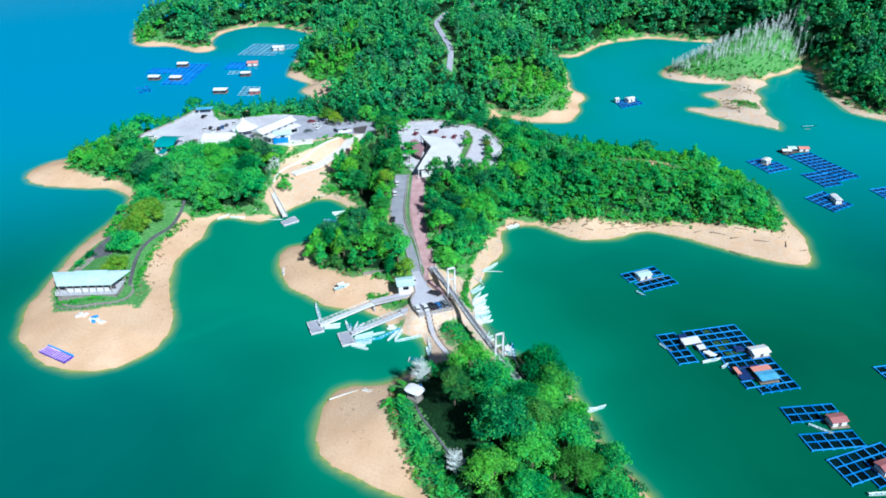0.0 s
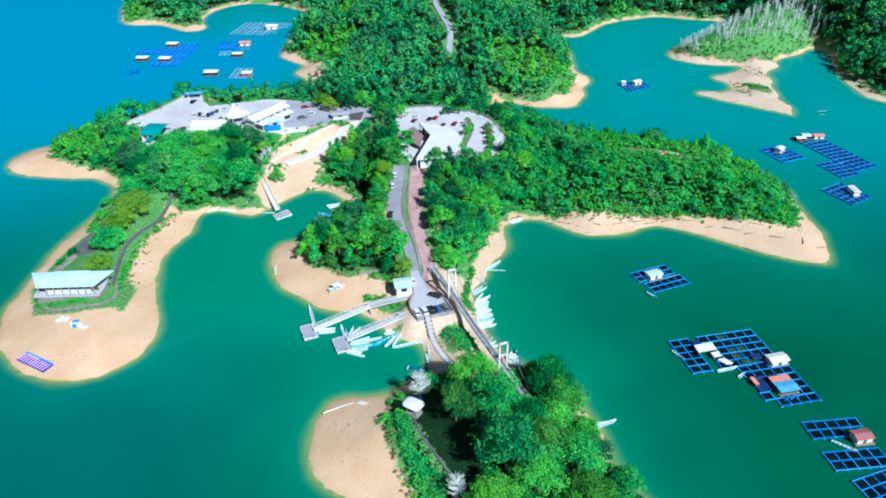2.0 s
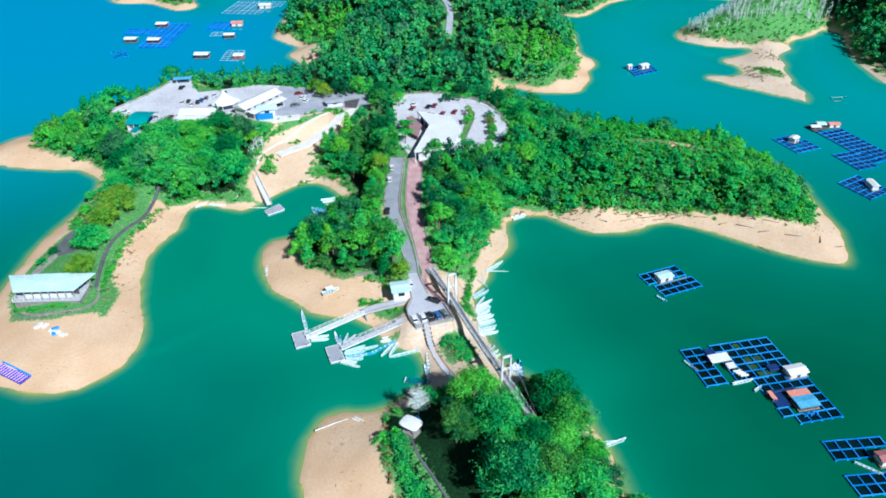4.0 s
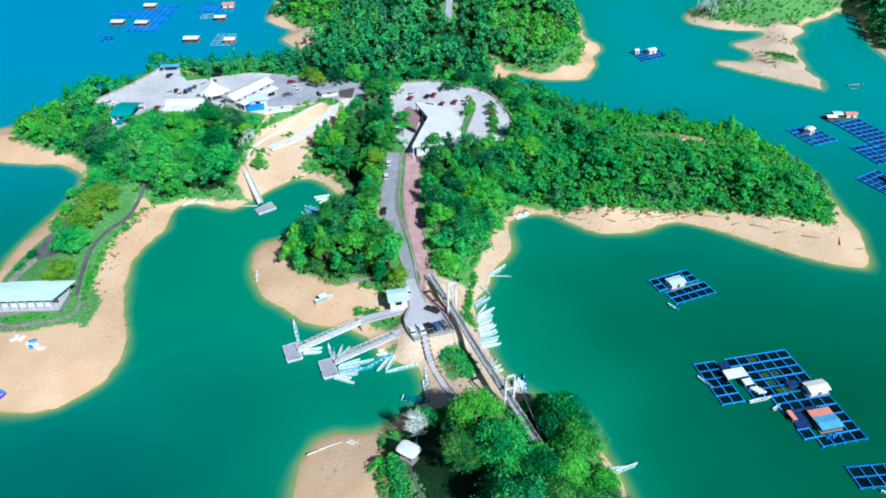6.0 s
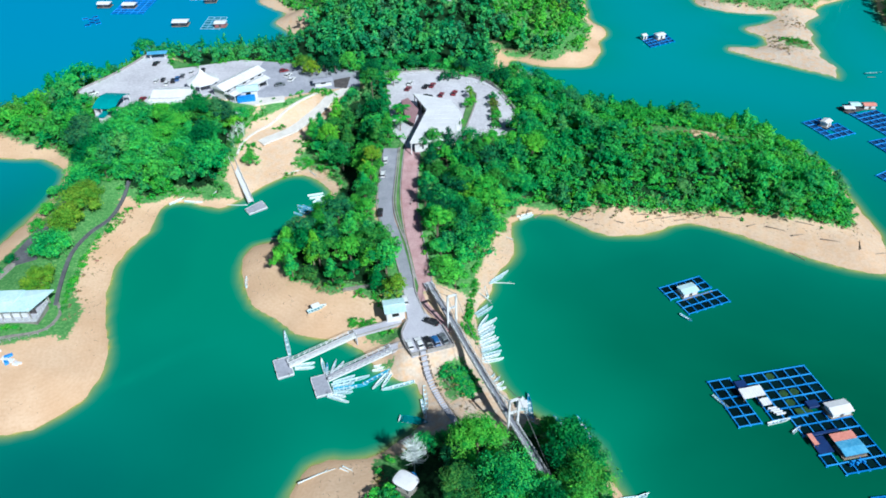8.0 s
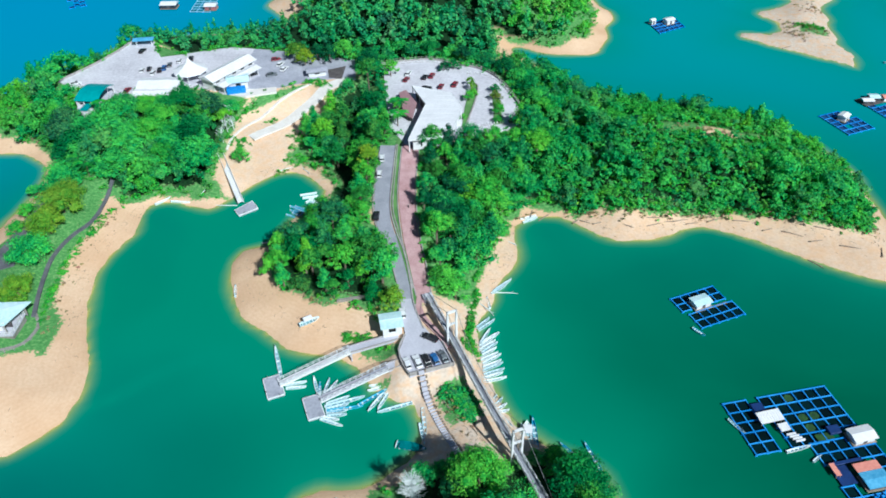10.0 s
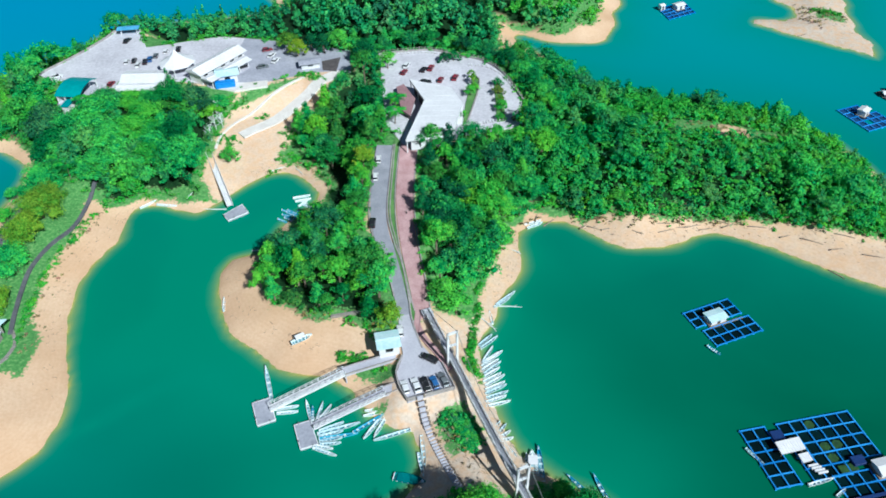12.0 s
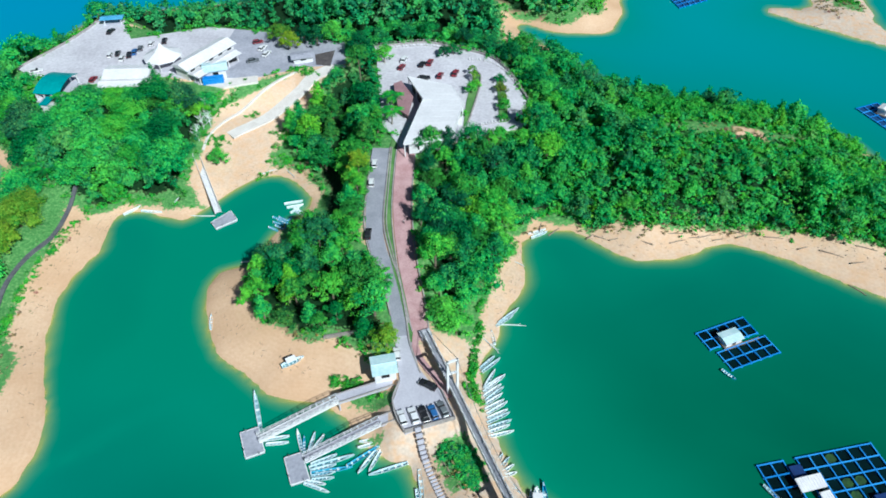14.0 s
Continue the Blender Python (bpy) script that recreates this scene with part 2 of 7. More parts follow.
WOOD = surface("weathered_timber", (0.16, 0.12, 0.09), (0.36, 0.29, 0.23), 0.85, 0, 5.0, 0.6, 0.01)
HULL = surface("pale_blue_boat_paint", (0.50, 0.66, 0.72), (0.80, 0.86, 0.89), 0.5, 0, 2.5, 0.5, 0.0, 0.9)
HULL_IN = surface("blue_grey_boat_inside", (0.10, 0.26, 0.32), (0.28, 0.46, 0.52), 0.7, 0, 2.5, 0.5, 0.0, 0.7)
HULL_TEAL = surface("teal_boat_paint", (0.0, 0.16, 0.17), (0.02, 0.30, 0.30), 0.5, 0, 2.5, 0.5, 0.0, 0.5)
HULL_BLUE = surface("sky_blue_boat_paint", (0.03, 0.30, 0.50), (0.10, 0.48, 0.68), 0.5, 0, 2.5, 0.5, 0.0, 0.5)
GLASS = surface("dark_car_glass", (0.012, 0.014, 0.018), (0.03, 0.035, 0.04), 0.12, 0, 2, 0.5, 0.0)
RUBBER = surface("tyre_rubber", (0.02, 0.02, 0.02), (0.05, 0.05, 0.05), 0.9, 0, 6, 1, 0.0)
PAINTS = {"white": surface("white_car_paint", (0.70, 0.71, 0.74), (0.82, 0.82, 0.84), 0.3, 0, 1, 0.3, 0.0),
          "black": surface("black_car_paint", (0.012, 0.013, 0.016), (0.03, 0.03, 0.035), 0.25, 0, 1, 0.3, 0.0),
          "grey": surface("grey_car_paint", (0.14, 0.16, 0.18), (0.25, 0.27, 0.29), 0.3, 0.3, 1, 0.3, 0.0),
          "blue": surface("blue_car_paint", (0.02, 0.09, 0.28), (0.05, 0.17, 0.42), 0.3, 0, 1, 0.3, 0.0),
          "red": surface("red_car_paint", (0.17, 0.015, 0.03), (0.28, 0.035, 0.05), 0.3, 0, 1, 0.3, 0.0),
          "silver": surface("silver_car_paint", (0.45, 0.47, 0.50), (0.60, 0.62, 0.65), 0.3, 0.4, 1, 0.3, 0.0)}
CABLE = surface("steel_cable", (0.20, 0.21, 0.22), (0.40, 0.41, 0.42), 0.5, 0.6, 4, 1, 0.0)
PURPLE = surface("purple_plastic_sheet", (0.06, 0.04, 0.36), (0.14, 0.09, 0.54), 0.5, 0, 2, 0.4, 0.0)
LILAC = surface("lilac_plastic_tube", (0.50, 0.30, 0.70), (0.74, 0.52, 0.86), 0.5, 0, 2, 0.4, 0.0)

DARK_ASPHALT = surface("dark_asphalt", (0.07, 0.075, 0.09), (0.17, 0.17, 0.19), 0.9, 0, 2.5, 0.25, 0.02)
LAWN = surface("short_lawn", (0.05, 0.16, 0.04), (0.17, 0.33, 0.10), 0.9, 0, 3.5, 0.3, 0.04)

# ---- land and lake ----
# the water's edge, walked round the whole shore from the north-west, in stretches
SHORE_NORTH_BAY = [(-70, 900), (-80, 640), (-112, 572), (-150, 548), (-190, 540), (-214, 515), (-208, 480), (-195, 457), (-175, 455), (-154, 440), (-145, 446),
                   (-152, 466), (-150, 488), (-135, 503), (-114, 498), (-97, 485), (-84, 467), (-90, 450), (-91, 420), (-90, 392), (-81, 380), (-75, 374), (-78, 363), (-70, 352)]
SHORE_WEST = [(-66, 343), (-80, 338), (-100, 334), (-122, 331), (-131, 312), (-142, 297), (-155, 283), (-163, 276), (-168, 268), (-166, 260), (-158, 253), (-146, 251),
              (-130, 249), (-120, 243), (-117, 232), (-118, 219), (-121, 206)]
SHORE_HEADLAND = [(-121, 187), (-121, 175), (-119, 165), (-116, 157), (-110, 150), (-103, 145), (-92, 142), (-85, 144), (-79, 149), (-76, 157),
                  (-80, 171), (-84, 182), (-87, 193), (-86, 203), (-83, 210), (-84, 219), (-80, 224), (-72, 223), (-66, 221)]
SHORE_COVE = [(-61, 225), (-57, 232), (-47, 239), (-43, 237), (-36, 229), (-38, 223), (-42, 219), (-44, 212), (-45, 206), (-52, 204), (-54.5, 200), (-55, 195),
              (-53, 189), (-50, 183), (-46, 178), (-40, 173), (-33, 169), (-26, 167.5), (-21, 164), (-17, 158), (-9, 155), (-7.5, 150), (-8, 145), (-10, 141), (-14, 138)]
SHORE_ISLET = [(-18, 136.5), (-24, 136), (-28, 134.5), (-30.5, 129), (-30.5, 118), (-26, 111), (-20, 107), (-12, 103), (-7, 98), (2, 92), (14, 88), (28, 90), (39, 97), (36, 106), (33, 111),
               (31, 117), (30, 123), (28.5, 131), (26, 139), (21, 143), (15, 146.5)]
SHORE_EAST_COVE = [(11, 150), (9, 155), (7, 160), (5, 166), (5, 178), (7.5, 184), (9, 188), (12, 194), (15, 203), (15, 212), (18, 216.5), (26, 216), (31, 212), (36, 208), (42, 205.5), (49, 206.5),
                   (57, 210), (63, 211), (71, 208), (78, 203), (85, 198), (92, 193), (99, 189.5), (104, 189), (108, 195), (110, 205), (110, 220)]
SHORE_EAST_BACK = [(110, 238), (104, 252), (92, 262), (74, 268), (54, 274), (44, 284), (37, 294), (30, 304), (22, 313), (22, 320), (34, 313.5), (46, 312), (53, 317), (57, 328),
                   (58, 336), (62.5, 345), (62, 353), (58, 360), (59, 391), (55, 408), (53, 421), (64, 416), (74, 424), (85, 440), (104, 451), (120, 455), (134, 449), (158, 440)]
SHORE_DEAD_TREES = [(156, 428), (141, 418), (125, 404), (113, 393), (108, 382), (109, 375), (118, 368), (128, 364.5), (137, 363), (136, 358), (128, 353), (120, 348.5), (119, 345.5), (124, 338), (123, 331), (118, 328.5), (108, 330), (106.5, 326), (113, 319), (122, 312.5), (131, 305),
                    (138, 299), (140, 303), (140.5, 312), (141, 322), (142.5, 333), (146, 343), (146, 351), (150, 356), (154.5, 361), (157, 369), (160, 374), (168, 377), (176, 384), (182, 389), (186, 380), (180, 360), (177, 346), (176, 331), (177, 318), (188, 308), (205, 300)]
SHORE_FAR_EAST = [(232, 296), (262, 312), (300, 300), (340, 330), (420, 360), (560, 420), (700, 520), (760, 900)]
OUTLINE = [SHORE_NORTH_BAY, SHORE_WEST, SHORE_HEADLAND, SHORE_COVE, SHORE_ISLET, SHORE_EAST_COVE, SHORE_EAST_BACK, SHORE_DEAD_TREES, SHORE_FAR_EAST]


def smooth_loop(points, step=3.0):
    """A closed curve through the points (Catmull-Rom), cut about every step metres."""
    p = np.array(points, float)
    out = []
    for i in range(len(p)):
        a, b, c, d = p[i - 1], p[i], p[(i + 1) % len(p)], p[(i + 2) % len(p)]
        count = max(1, int(np.linalg.norm(c - b) / step))
        for k in range(count):
            t = k / count
            out.append(0.5 * (2 * b + (c - a) * t + (2 * a - 5 * b + 4 * c - d) * t * t + (3 * b - a - 3 * c + d) * t ** 3))
    return np.array(out)


def inside_distance(poly, x, y):
    """Metres from the outline, positive inside."""
    best = np.full(x.shape, 1e12)
    inside = np.zeros(x.shape, bool)
    for (ax, ay), (bx, by) in zip(poly, np.roll(poly, -1, axis=0)):
        dx, dy = bx - ax, by - ay
        k = np.clip(((x - ax) * dx + (y - ay) * dy) / (dx * dx + dy * dy + 1e-12), 0, 1)
        best = np.minimum(best, (x - ax - k * dx) ** 2 + (y - ay - k * dy) ** 2)
        if ay != by:
            inside ^= ((ay > y) != (by > y)) & (x < (bx - ax) * (y - ay) / (by - ay) + ax)
    return np.where(inside, 1, -1) * np.sqrt(best)


def soft(a, b, v):
    k = np.clip((v - a) / (b - a), 0, 1)
    return k * k * (3 - 2 * k)


def ripple(x, y, size, seed=0.0):
    """Smooth waves of about that size, from -1 to 1, for uneven ground and edges."""
    s = 6.283 / size
    return (np.sin(x * s + 1.3 * np.sin(y * s * 0.7 + seed) + seed) + np.sin(y * s * 1.1 + 1.7 * np.sin(x * s * 0.6 - seed) + 2 * seed) + np.sin((x + y) * s * 0.8 + 0.9 * seed)) / 3


LAND = smooth_loop([p for stretch in OUTLINE for p in stretch])

# open ground without trees
PLAZA = [(-13, 184), (-9.5, 184), (-7.5, 175), (-4.5, 172), (-0.6, 166.5), (-0.6, 161.8), (-11.5, 159.6), (-12.6, 162), (-12.2, 167), (-11.2, 172), (-12.5, 179)]
HALL_LOT = [(-24, 286), (-18, 287.5), (-8, 288.5), (-1, 285.5), (7, 282), (12, 277), (15.5, 269), (18.6, 258.5), (20.8, 249), (19.5, 245), (5.8, 240.4), (-6, 236), (-14, 236), (-19, 246), (-21, 262), (-23, 280)]
RESTAURANT_LOT = [(-126, 276), (-123.7, 280), (-118.4, 289.5), (-114, 300), (-112.3, 305), (-104.6, 306), (-101, 298), (-98.5, 293), (-92.9, 294.5), (-82.8, 298), (-75.7, 300), (-61, 297), (-47, 293), (-33, 289), (-31, 276), (-36, 268), (-44, 274), (-58, 268), (-68, 265), (-82, 271), (-104, 267), (-113, 267)]
NORTH_VERGE = [(-100, 293), (-92, 295), (-76, 300.5), (-79, 304), (-90, 302.5), (-101, 303)]
SAND_SLOPE = [(-67, 245), (-66, 259), (-61, 267), (-44, 276), (-33, 274), (-39, 263), (-46, 252), (-48, 245), (-38, 238), (-34, 226), (-43, 226), (-60, 220), (-68, 232)]
GARDEN = [(-116, 236), (-108, 234), (-100, 228), (-94, 224), (-88, 221.5), (-80, 226.5), (-72, 226), (-66, 223.5), (-66, 218), (-70, 130), (-130, 130), (-126, 200), (-118, 222)]
MIDDLE_BEACH = [(-60, 207), (-45, 205), (-46, 195), (-40, 186), (-33, 182), (-25, 181), (-18, 179.5), (-17, 176), (-12, 172), (-12, 160), (-30, 160), (-60, 180)]
ISLET_BEACH = [(-35, 140), (-14.5, 138), (-15, 123), (-12, 113), (-8, 105), (-2, 97), (-6, 85), (-40, 90)]
ISTHMUS = [(-15, 166), (3, 164), (16, 190), (14, 150), (14, 143), (7, 140), (-1, 141), (-10, 138), (-16, 140), (-14, 160)]
EAST_BEACH = [(3, 160), (2, 185), (7, 198), (13, 211), (28, 215.5), (36, 216), (46, 213.5), (61, 215), (76, 212.5), (90, 208), (100, 204.5), (105.5, 211), (107.5, 224), (108, 236), (125, 236), (125, 180), (60, 195), (20, 190)]
WEST_SPIT = [(-175, 285), (-156, 277), (-150, 262), (-138, 258), (-124, 252), (-112, 240), (-116, 226), (-180, 240)]
BAY_SPITS = [(-100, 400), (-86, 395), (-72, 376), (-58, 360), (-62, 350), (-85, 352)]
NORTH_WEST_BEACH = [(-225, 440), (-205, 462), (-175, 461), (-156, 447), (-148, 452), (-140, 430)]
NORTH_EAST_SPIT = [(15, 325), (34, 317), (48, 322), (52, 333), (56, 348), (53, 360), (70, 360), (72, 300), (15, 300)]
DEAD_SPITS = [(100, 395), (111, 382), (118, 374), (136, 367), (152, 366), (162, 364), (172, 362), (178, 356), (179, 350), (180, 335), (181, 322), (196, 307), (200, 285), (100, 285)]
ROAD_STRIP = [(-22, 236), (-22, 206), (-15, 196), (-13, 182), (-5, 180), (-7, 190), (-8, 199), (-9, 213), (-9, 228), (-8, 240), (-16, 242)]
TOWER_FOOT = [(-8, 184), (-3, 182), (2, 183), (8, 192), (9, 160), (-8, 160)]
RESTAURANT_VIEW = [(-118, 268), (-64, 268), (-64, 261), (-100, 261.5), (-104, 258), (-116, 259)]
RIDGE_GAP = [(50, 239.5), (58, 242), (74, 241.5), (87, 240), (91, 236), (80, 234.5), (66, 235), (54, 236.5)]
CLEARINGS = [np.array(c, float) for c in (PLAZA, HALL_LOT, RESTAURANT_LOT, SAND_SLOPE, GARDEN, MIDDLE_BEACH, ISLET_BEACH, ISTHMUS, EAST_BEACH, WEST_SPIT, BAY_SPITS,
                                          NORTH_WEST_BEACH, NORTH_EAST_SPIT, DEAD_SPITS, ROAD_STRIP, TOWER_FOOT, RESTAURANT_VIEW, RIDGE_GAP, NORTH_VERGE)]
# level pads: outline, height of the south end, height of the north end, width of the slope round it
PADS = [(PLAZA, 3.7, 4.1, 3.6), (ROAD_STRIP, 4.1, 9.8, 6.0), (HALL_LOT, 10.0, 10.0, 9.0), (RESTAURANT_LOT, 10.0, 10.0, 10.0)]


def height(x, y):
    """The ground's height at plan places (arrays)."""
    d = inside_distance(LAND, x, y) + 0.8 * ripple(x, y, 17, 1.0) + 0.35 * ripple(x, y, 6, 2.0)
    up = 7.5 * (1 - np.exp(-np.maximum(d, 0) / 26)) + 0.35 * ripple(x, y, 23, 4.0) * soft(4, 20, d)
    up += soft(290, 460, y) * soft(5, 60, d) * 13
    for cx, cy, r, h in ((70, 232, 30, 6), (40, 240, 26, 5), (-95, 255, 30, 3.0), (10, 115, 22, 3.0), (0, 380, 60, 6), (230, 420, 90, 16)):
        up += h * np.exp(-((x - cx) ** 2 + (y - cy) ** 2) / r ** 2) * soft(2, 16, d)
    up *= 1 - 0.6 * soft(0, 10, x - 98) * soft(0, 12, 372 - y) * soft(0, 10, y - 280)
    z = np.where(d > 0, up, np.maximum(d * 0.5, -9))
    for outline, low, high, slope in PADS:
        poly = np.array(outline, float)
        k = soft(-slope, 0, inside_distance(poly, x, y))
        level = low + (high - low) * np.clip((y - poly[:, 1].min()) / np.ptp(poly[:, 1]), 0, 1)
        z = z * (1 - k) + level * k
    return z


def axis(spans):
    out = [spans[0][0]]
    for a, b, step in spans:
        count = max(1, round((b - a) / step))
        out += [a + (b - a) * (k + 1) / count for k in range(count)]
    return np.array(out)


def sheet(name, xs, ys, zfun, mat, fields):
    """One level grid, lifted by zfun, with named point fields."""
    gx, gy = np.meshgrid(xs, ys)
    x, y = gx.ravel(), gy.ravel()
    co = np.stack([x, y, zfun(x, y)], 1)
    nx, ny = len(xs), len(ys)
    i = (np.arange(ny - 1)[:, None] * nx + np.arange(nx - 1)[None]).ravel()
    quads = np.stack([i, i + 1, i + nx + 1, i + nx], 1)
    ob = new(name, mesh_from(name, co, quads))
    ob.data.materials.append(mat)
    ob.data.shade_smooth()
    for key, values in fields(x, y, co[:, 2]).items():
        ob.data.attributes.new(key, "FLOAT", "POINT").data.foreach_set("value", np.asarray(values, np.float32))
    return ob


def mesh_from(name, verts, quads):
    me = bpy.data.meshes.new(name)
    verts, quads = np.asarray(verts, np.float32), np.asarray(quads, np.int32)
    me.vertices.add(len(verts))
    me.vertices.foreach_set("co", verts.ravel())
    me.loops.add(quads.size)
    me.loops.foreach_set("vertex_index", quads.ravel())
    me.polygons.add(len(quads))
    me.polygons.foreach_set("loop_start", np.arange(len(quads), dtype=np.int32) * quads.shape[1])
    me.update(calc_edges=True)
    return me


def open_ground(x, y):
    """How far inside the nearest clearing, in metres (negative: among the trees)."""
    best = np.full(x.shape, -1e9)
    for c in CLEARINGS:
        best = np.maximum(best, inside_distance(c, x, y))
    return best


GREEN_LAWNS = [np.array(c, float) for c in (
    [(-114, 240), (-103, 238), (-95, 229), (-93, 212), (-95, 198), (-92, 182), (-90, 168), (-98, 164), (-110, 165), (-117, 178), (-117, 195), (-112, 210), (-115, 226)],
    [(-4.0, 157.8), (0.8, 160.4), (3.2, 155.6), (3.4, 151), (-1.6, 149), (-3.8, 154)],
    [(1.8, 172), (2.6, 172), (4.6, 190), (9.4, 205), (8, 203), (3.2, 190)], [(-50, 241), (-46, 244), (-38, 244), (-37, 241.5), (-43, 241)],
    [(-11.6, 126), (-9.9, 126), (-5.6, 116.5), (-1.8, 110.5), (-3.4, 109.5), (-8.2, 118)], [(-22, 172), (-13, 168), (-13, 165), (-20, 166.5)],
    [(-13.6, 240), (-14.2, 222), (-13, 204), (-10, 188), (-9, 184), (-10, 192), (-12, 204), (-13, 222), (-12.6, 240)],
    [(118, 375), (136, 369), (150, 369), (148, 376), (120, 381)], [(129, 327), (138, 325), (139, 333), (131, 336)], RESTAURANT_VIEW, NORTH_VERGE, [(-9.6, 243), (-10.2, 233), (-10.6, 222), (-10.2, 212), (-8.8, 200), (-7.0, 190), (-5, 184), (-2, 184), (-5, 200), (-6.5, 213), (-7, 230), (-6.5, 240)], [(-26, 250), (-14.5, 246), (-16, 234), (-21, 232), (-22, 206), (-25, 206), (-26, 236)], [(50, 240), (58, 243.5), (67, 243), (68, 237), (56, 236)], [(75, 243), (88, 241), (93, 236), (80, 233.5), (76, 236)], [(-92, 170), (-87, 166), (-88, 178), (-93, 184)],
    [(-66, 258), (-60, 266), (-46, 273), (-48, 270), (-62, 261)])]


# lighter stands of young growth, and the road through the forest
PALE_STANDS = ((-66, 374, 22), (38, 338, 17), (25, 350, 10), (-150, 266, 20), (-130, 300, 14), (75, 240, 14), (92, 232, 12), (55, 244, 12), (108, 436, 26), (-62, 420, 16), (-195, 465, 14), (168, 395, 14), (132, 386, 15), (150, 390, 16))
FAR_ROAD = [(20.1, 472.2), (10.4, 459.1), (2.6, 449.7), (-3.0, 436.8), (-7.1, 423.9), (-9.7, 410.3), (-8.9, 399.8), (-5.7, 384.4), (-2.2, 369.5), (-2.2, 358.1), (-2.7, 350.2)]


def smooth_line(points, step=1.5):
    """An open curve through the points."""
    p = np.array(points, float)
    p = np.concatenate([[2 * p[0] - p[1]], p, [2 * p[-1] - p[-2]]])
    out = []
    for i in range(1, len(p) - 2):
        a, b, c, d = p[i - 1:i + 3]
        count = max(1, int(np.linalg.norm(c - b) / step))
        for k in range(count):
            t = k / count
            out.append(0.5 * (2 * b + (c - a) * t + (2 * a - 5 * b + 4 * c - d) * t * t + (3 * b - a - 3 * c + d) * t ** 3))
    out.append(p[-2])
    return np.array(out)


def ground_fields(x, y, z):
    d = inside_distance(LAND, x, y)
    wild = np.minimum(d - 2.5, -open_ground(x, y)) + 1.6 * ripple(x, y, 9, 5.0)
    green = soft(-2.0, 1.5, wild)
    green *= 1 - soft(1.5, 4.5, wild)
    for lawn in GREEN_LAWNS:
        green = np.maximum(green, 0.9 * soft(-1.2, 0.8, inside_distance(lawn, x, y)))
    for a, b, r in PALE_STANDS:
        green = np.maximum(green, 0.9 * soft(-3, 3, r - np.hypot(x - a, y - b)) * soft(-1, 2, wild))
    lane = smooth_line(FAR_ROAD, 6)
    near_lane = np.min([np.hypot(x - a, y - b) for a, b in lane], axis=0)
    green = np.maximum(green, 0.9 * soft(-1.5, 1.5, 4.2 - near_lane))
    pale = np.zeros(x.shape)
    for c, k in ((ISTHMUS, 0.9), (SAND_SLOPE, 0.4), (TOWER_FOOT, 0.7), (BAY_SPITS, 0.4), (DEAD_SPITS, 0.9), (EAST_BEACH, 0.35)):
        pale = np.maximum(pale, k * soft(-2, 3, inside_distance(np.array(c, float), x, y)))
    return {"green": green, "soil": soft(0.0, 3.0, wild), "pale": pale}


GRID_X = axis([(-2600, -700, 190), (-700, -260, 22), (-260, -130, 3.6), (-130, 130, 1.5), (130, 260, 3.6), (260, 700, 22), (700, 2600, 190)])
GRID_Y = axis([(-2200, -100, 210), (-100, 85, 9), (85, 320, 1.5), (320, 470, 3), (470, 620, 6), (620, 900, 28), (900, 3000, 210)])
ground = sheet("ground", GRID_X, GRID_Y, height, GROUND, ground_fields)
tagged(ground, "sandy lake shore with bare beaches and grassy woodland floor", "ground", kind="structure")


LEVELS = np.array([v.co.z for v in ground.data.vertices]).reshape(len(GRID_Y), len(GRID_X))


def ground_z(x, y):
    """The height of the finished ground sheet at plan places."""
    x, y = np.asarray(x, float), np.asarray(y, float)
    i = np.clip(np.searchsorted(GRID_X, x) - 1, 0, len(GRID_X) - 2)
    j = np.clip(np.searchsorted(GRID_Y, y) - 1, 0, len(GRID_Y) - 2)
    u, v = (x - GRID_X[i]) / (GRID_X[i + 1] - GRID_X[i]), (y - GRID_Y[j]) / (GRID_Y[j + 1] - GRID_Y[j])
    return (LEVELS[j, i] * (1 - u) + LEVELS[j, i + 1] * u) * (1 - v) + (LEVELS[j + 1, i] * (1 - u) + LEVELS[j + 1, i + 1] * u) * v


def height_at(x, y):
    return float(ground_z(x, y))


WAKE = [(-76.5, 152.5), (-70, 157), (-63, 163), (-55, 168), (-48, 169)]


def water_fields(x, y, z):
    bed = ground_z(x, y)
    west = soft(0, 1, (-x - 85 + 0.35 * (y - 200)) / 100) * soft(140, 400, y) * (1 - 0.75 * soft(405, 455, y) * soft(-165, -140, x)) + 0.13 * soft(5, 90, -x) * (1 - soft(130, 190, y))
    froth = np.zeros(x.shape)
    for k, (a, b) in enumerate(zip(WAKE, WAKE[1:])):
        dx, dy = b[0] - a[0], b[1] - a[1]
        t = np.clip(((x - a[0]) * dx + (y - a[1]) * dy) / (dx * dx + dy * dy), 0, 1)
        froth = np.maximum(froth, np.exp(-((x - a[0] - t * dx) ** 2 + (y - a[1] - t * dy) ** 2) / (1.2 + 0.7 * k) ** 2) * (0.85 - 0.16 * k))
    froth *= 0.75 + 0.25 * ripple(x, y, 5, 2.0)
    shelf = 0.55 * np.exp(np.minimum(inside_distance(LAND, x, y), 0) / 12) + 0.55 * np.exp(-((x - 2) / 48) ** 2 - ((y - 160) / 62) ** 2) + 0.75 * np.exp(-((x + 58) / 30) ** 2 - ((y - 192) / 46) ** 2)
    shelf = np.clip(shelf * (1 + 0.15 * ripple(x, y, 30, 2.0)), 0, 0.9)
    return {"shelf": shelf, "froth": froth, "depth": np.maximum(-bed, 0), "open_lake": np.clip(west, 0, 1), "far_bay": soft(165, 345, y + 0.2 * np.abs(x))}


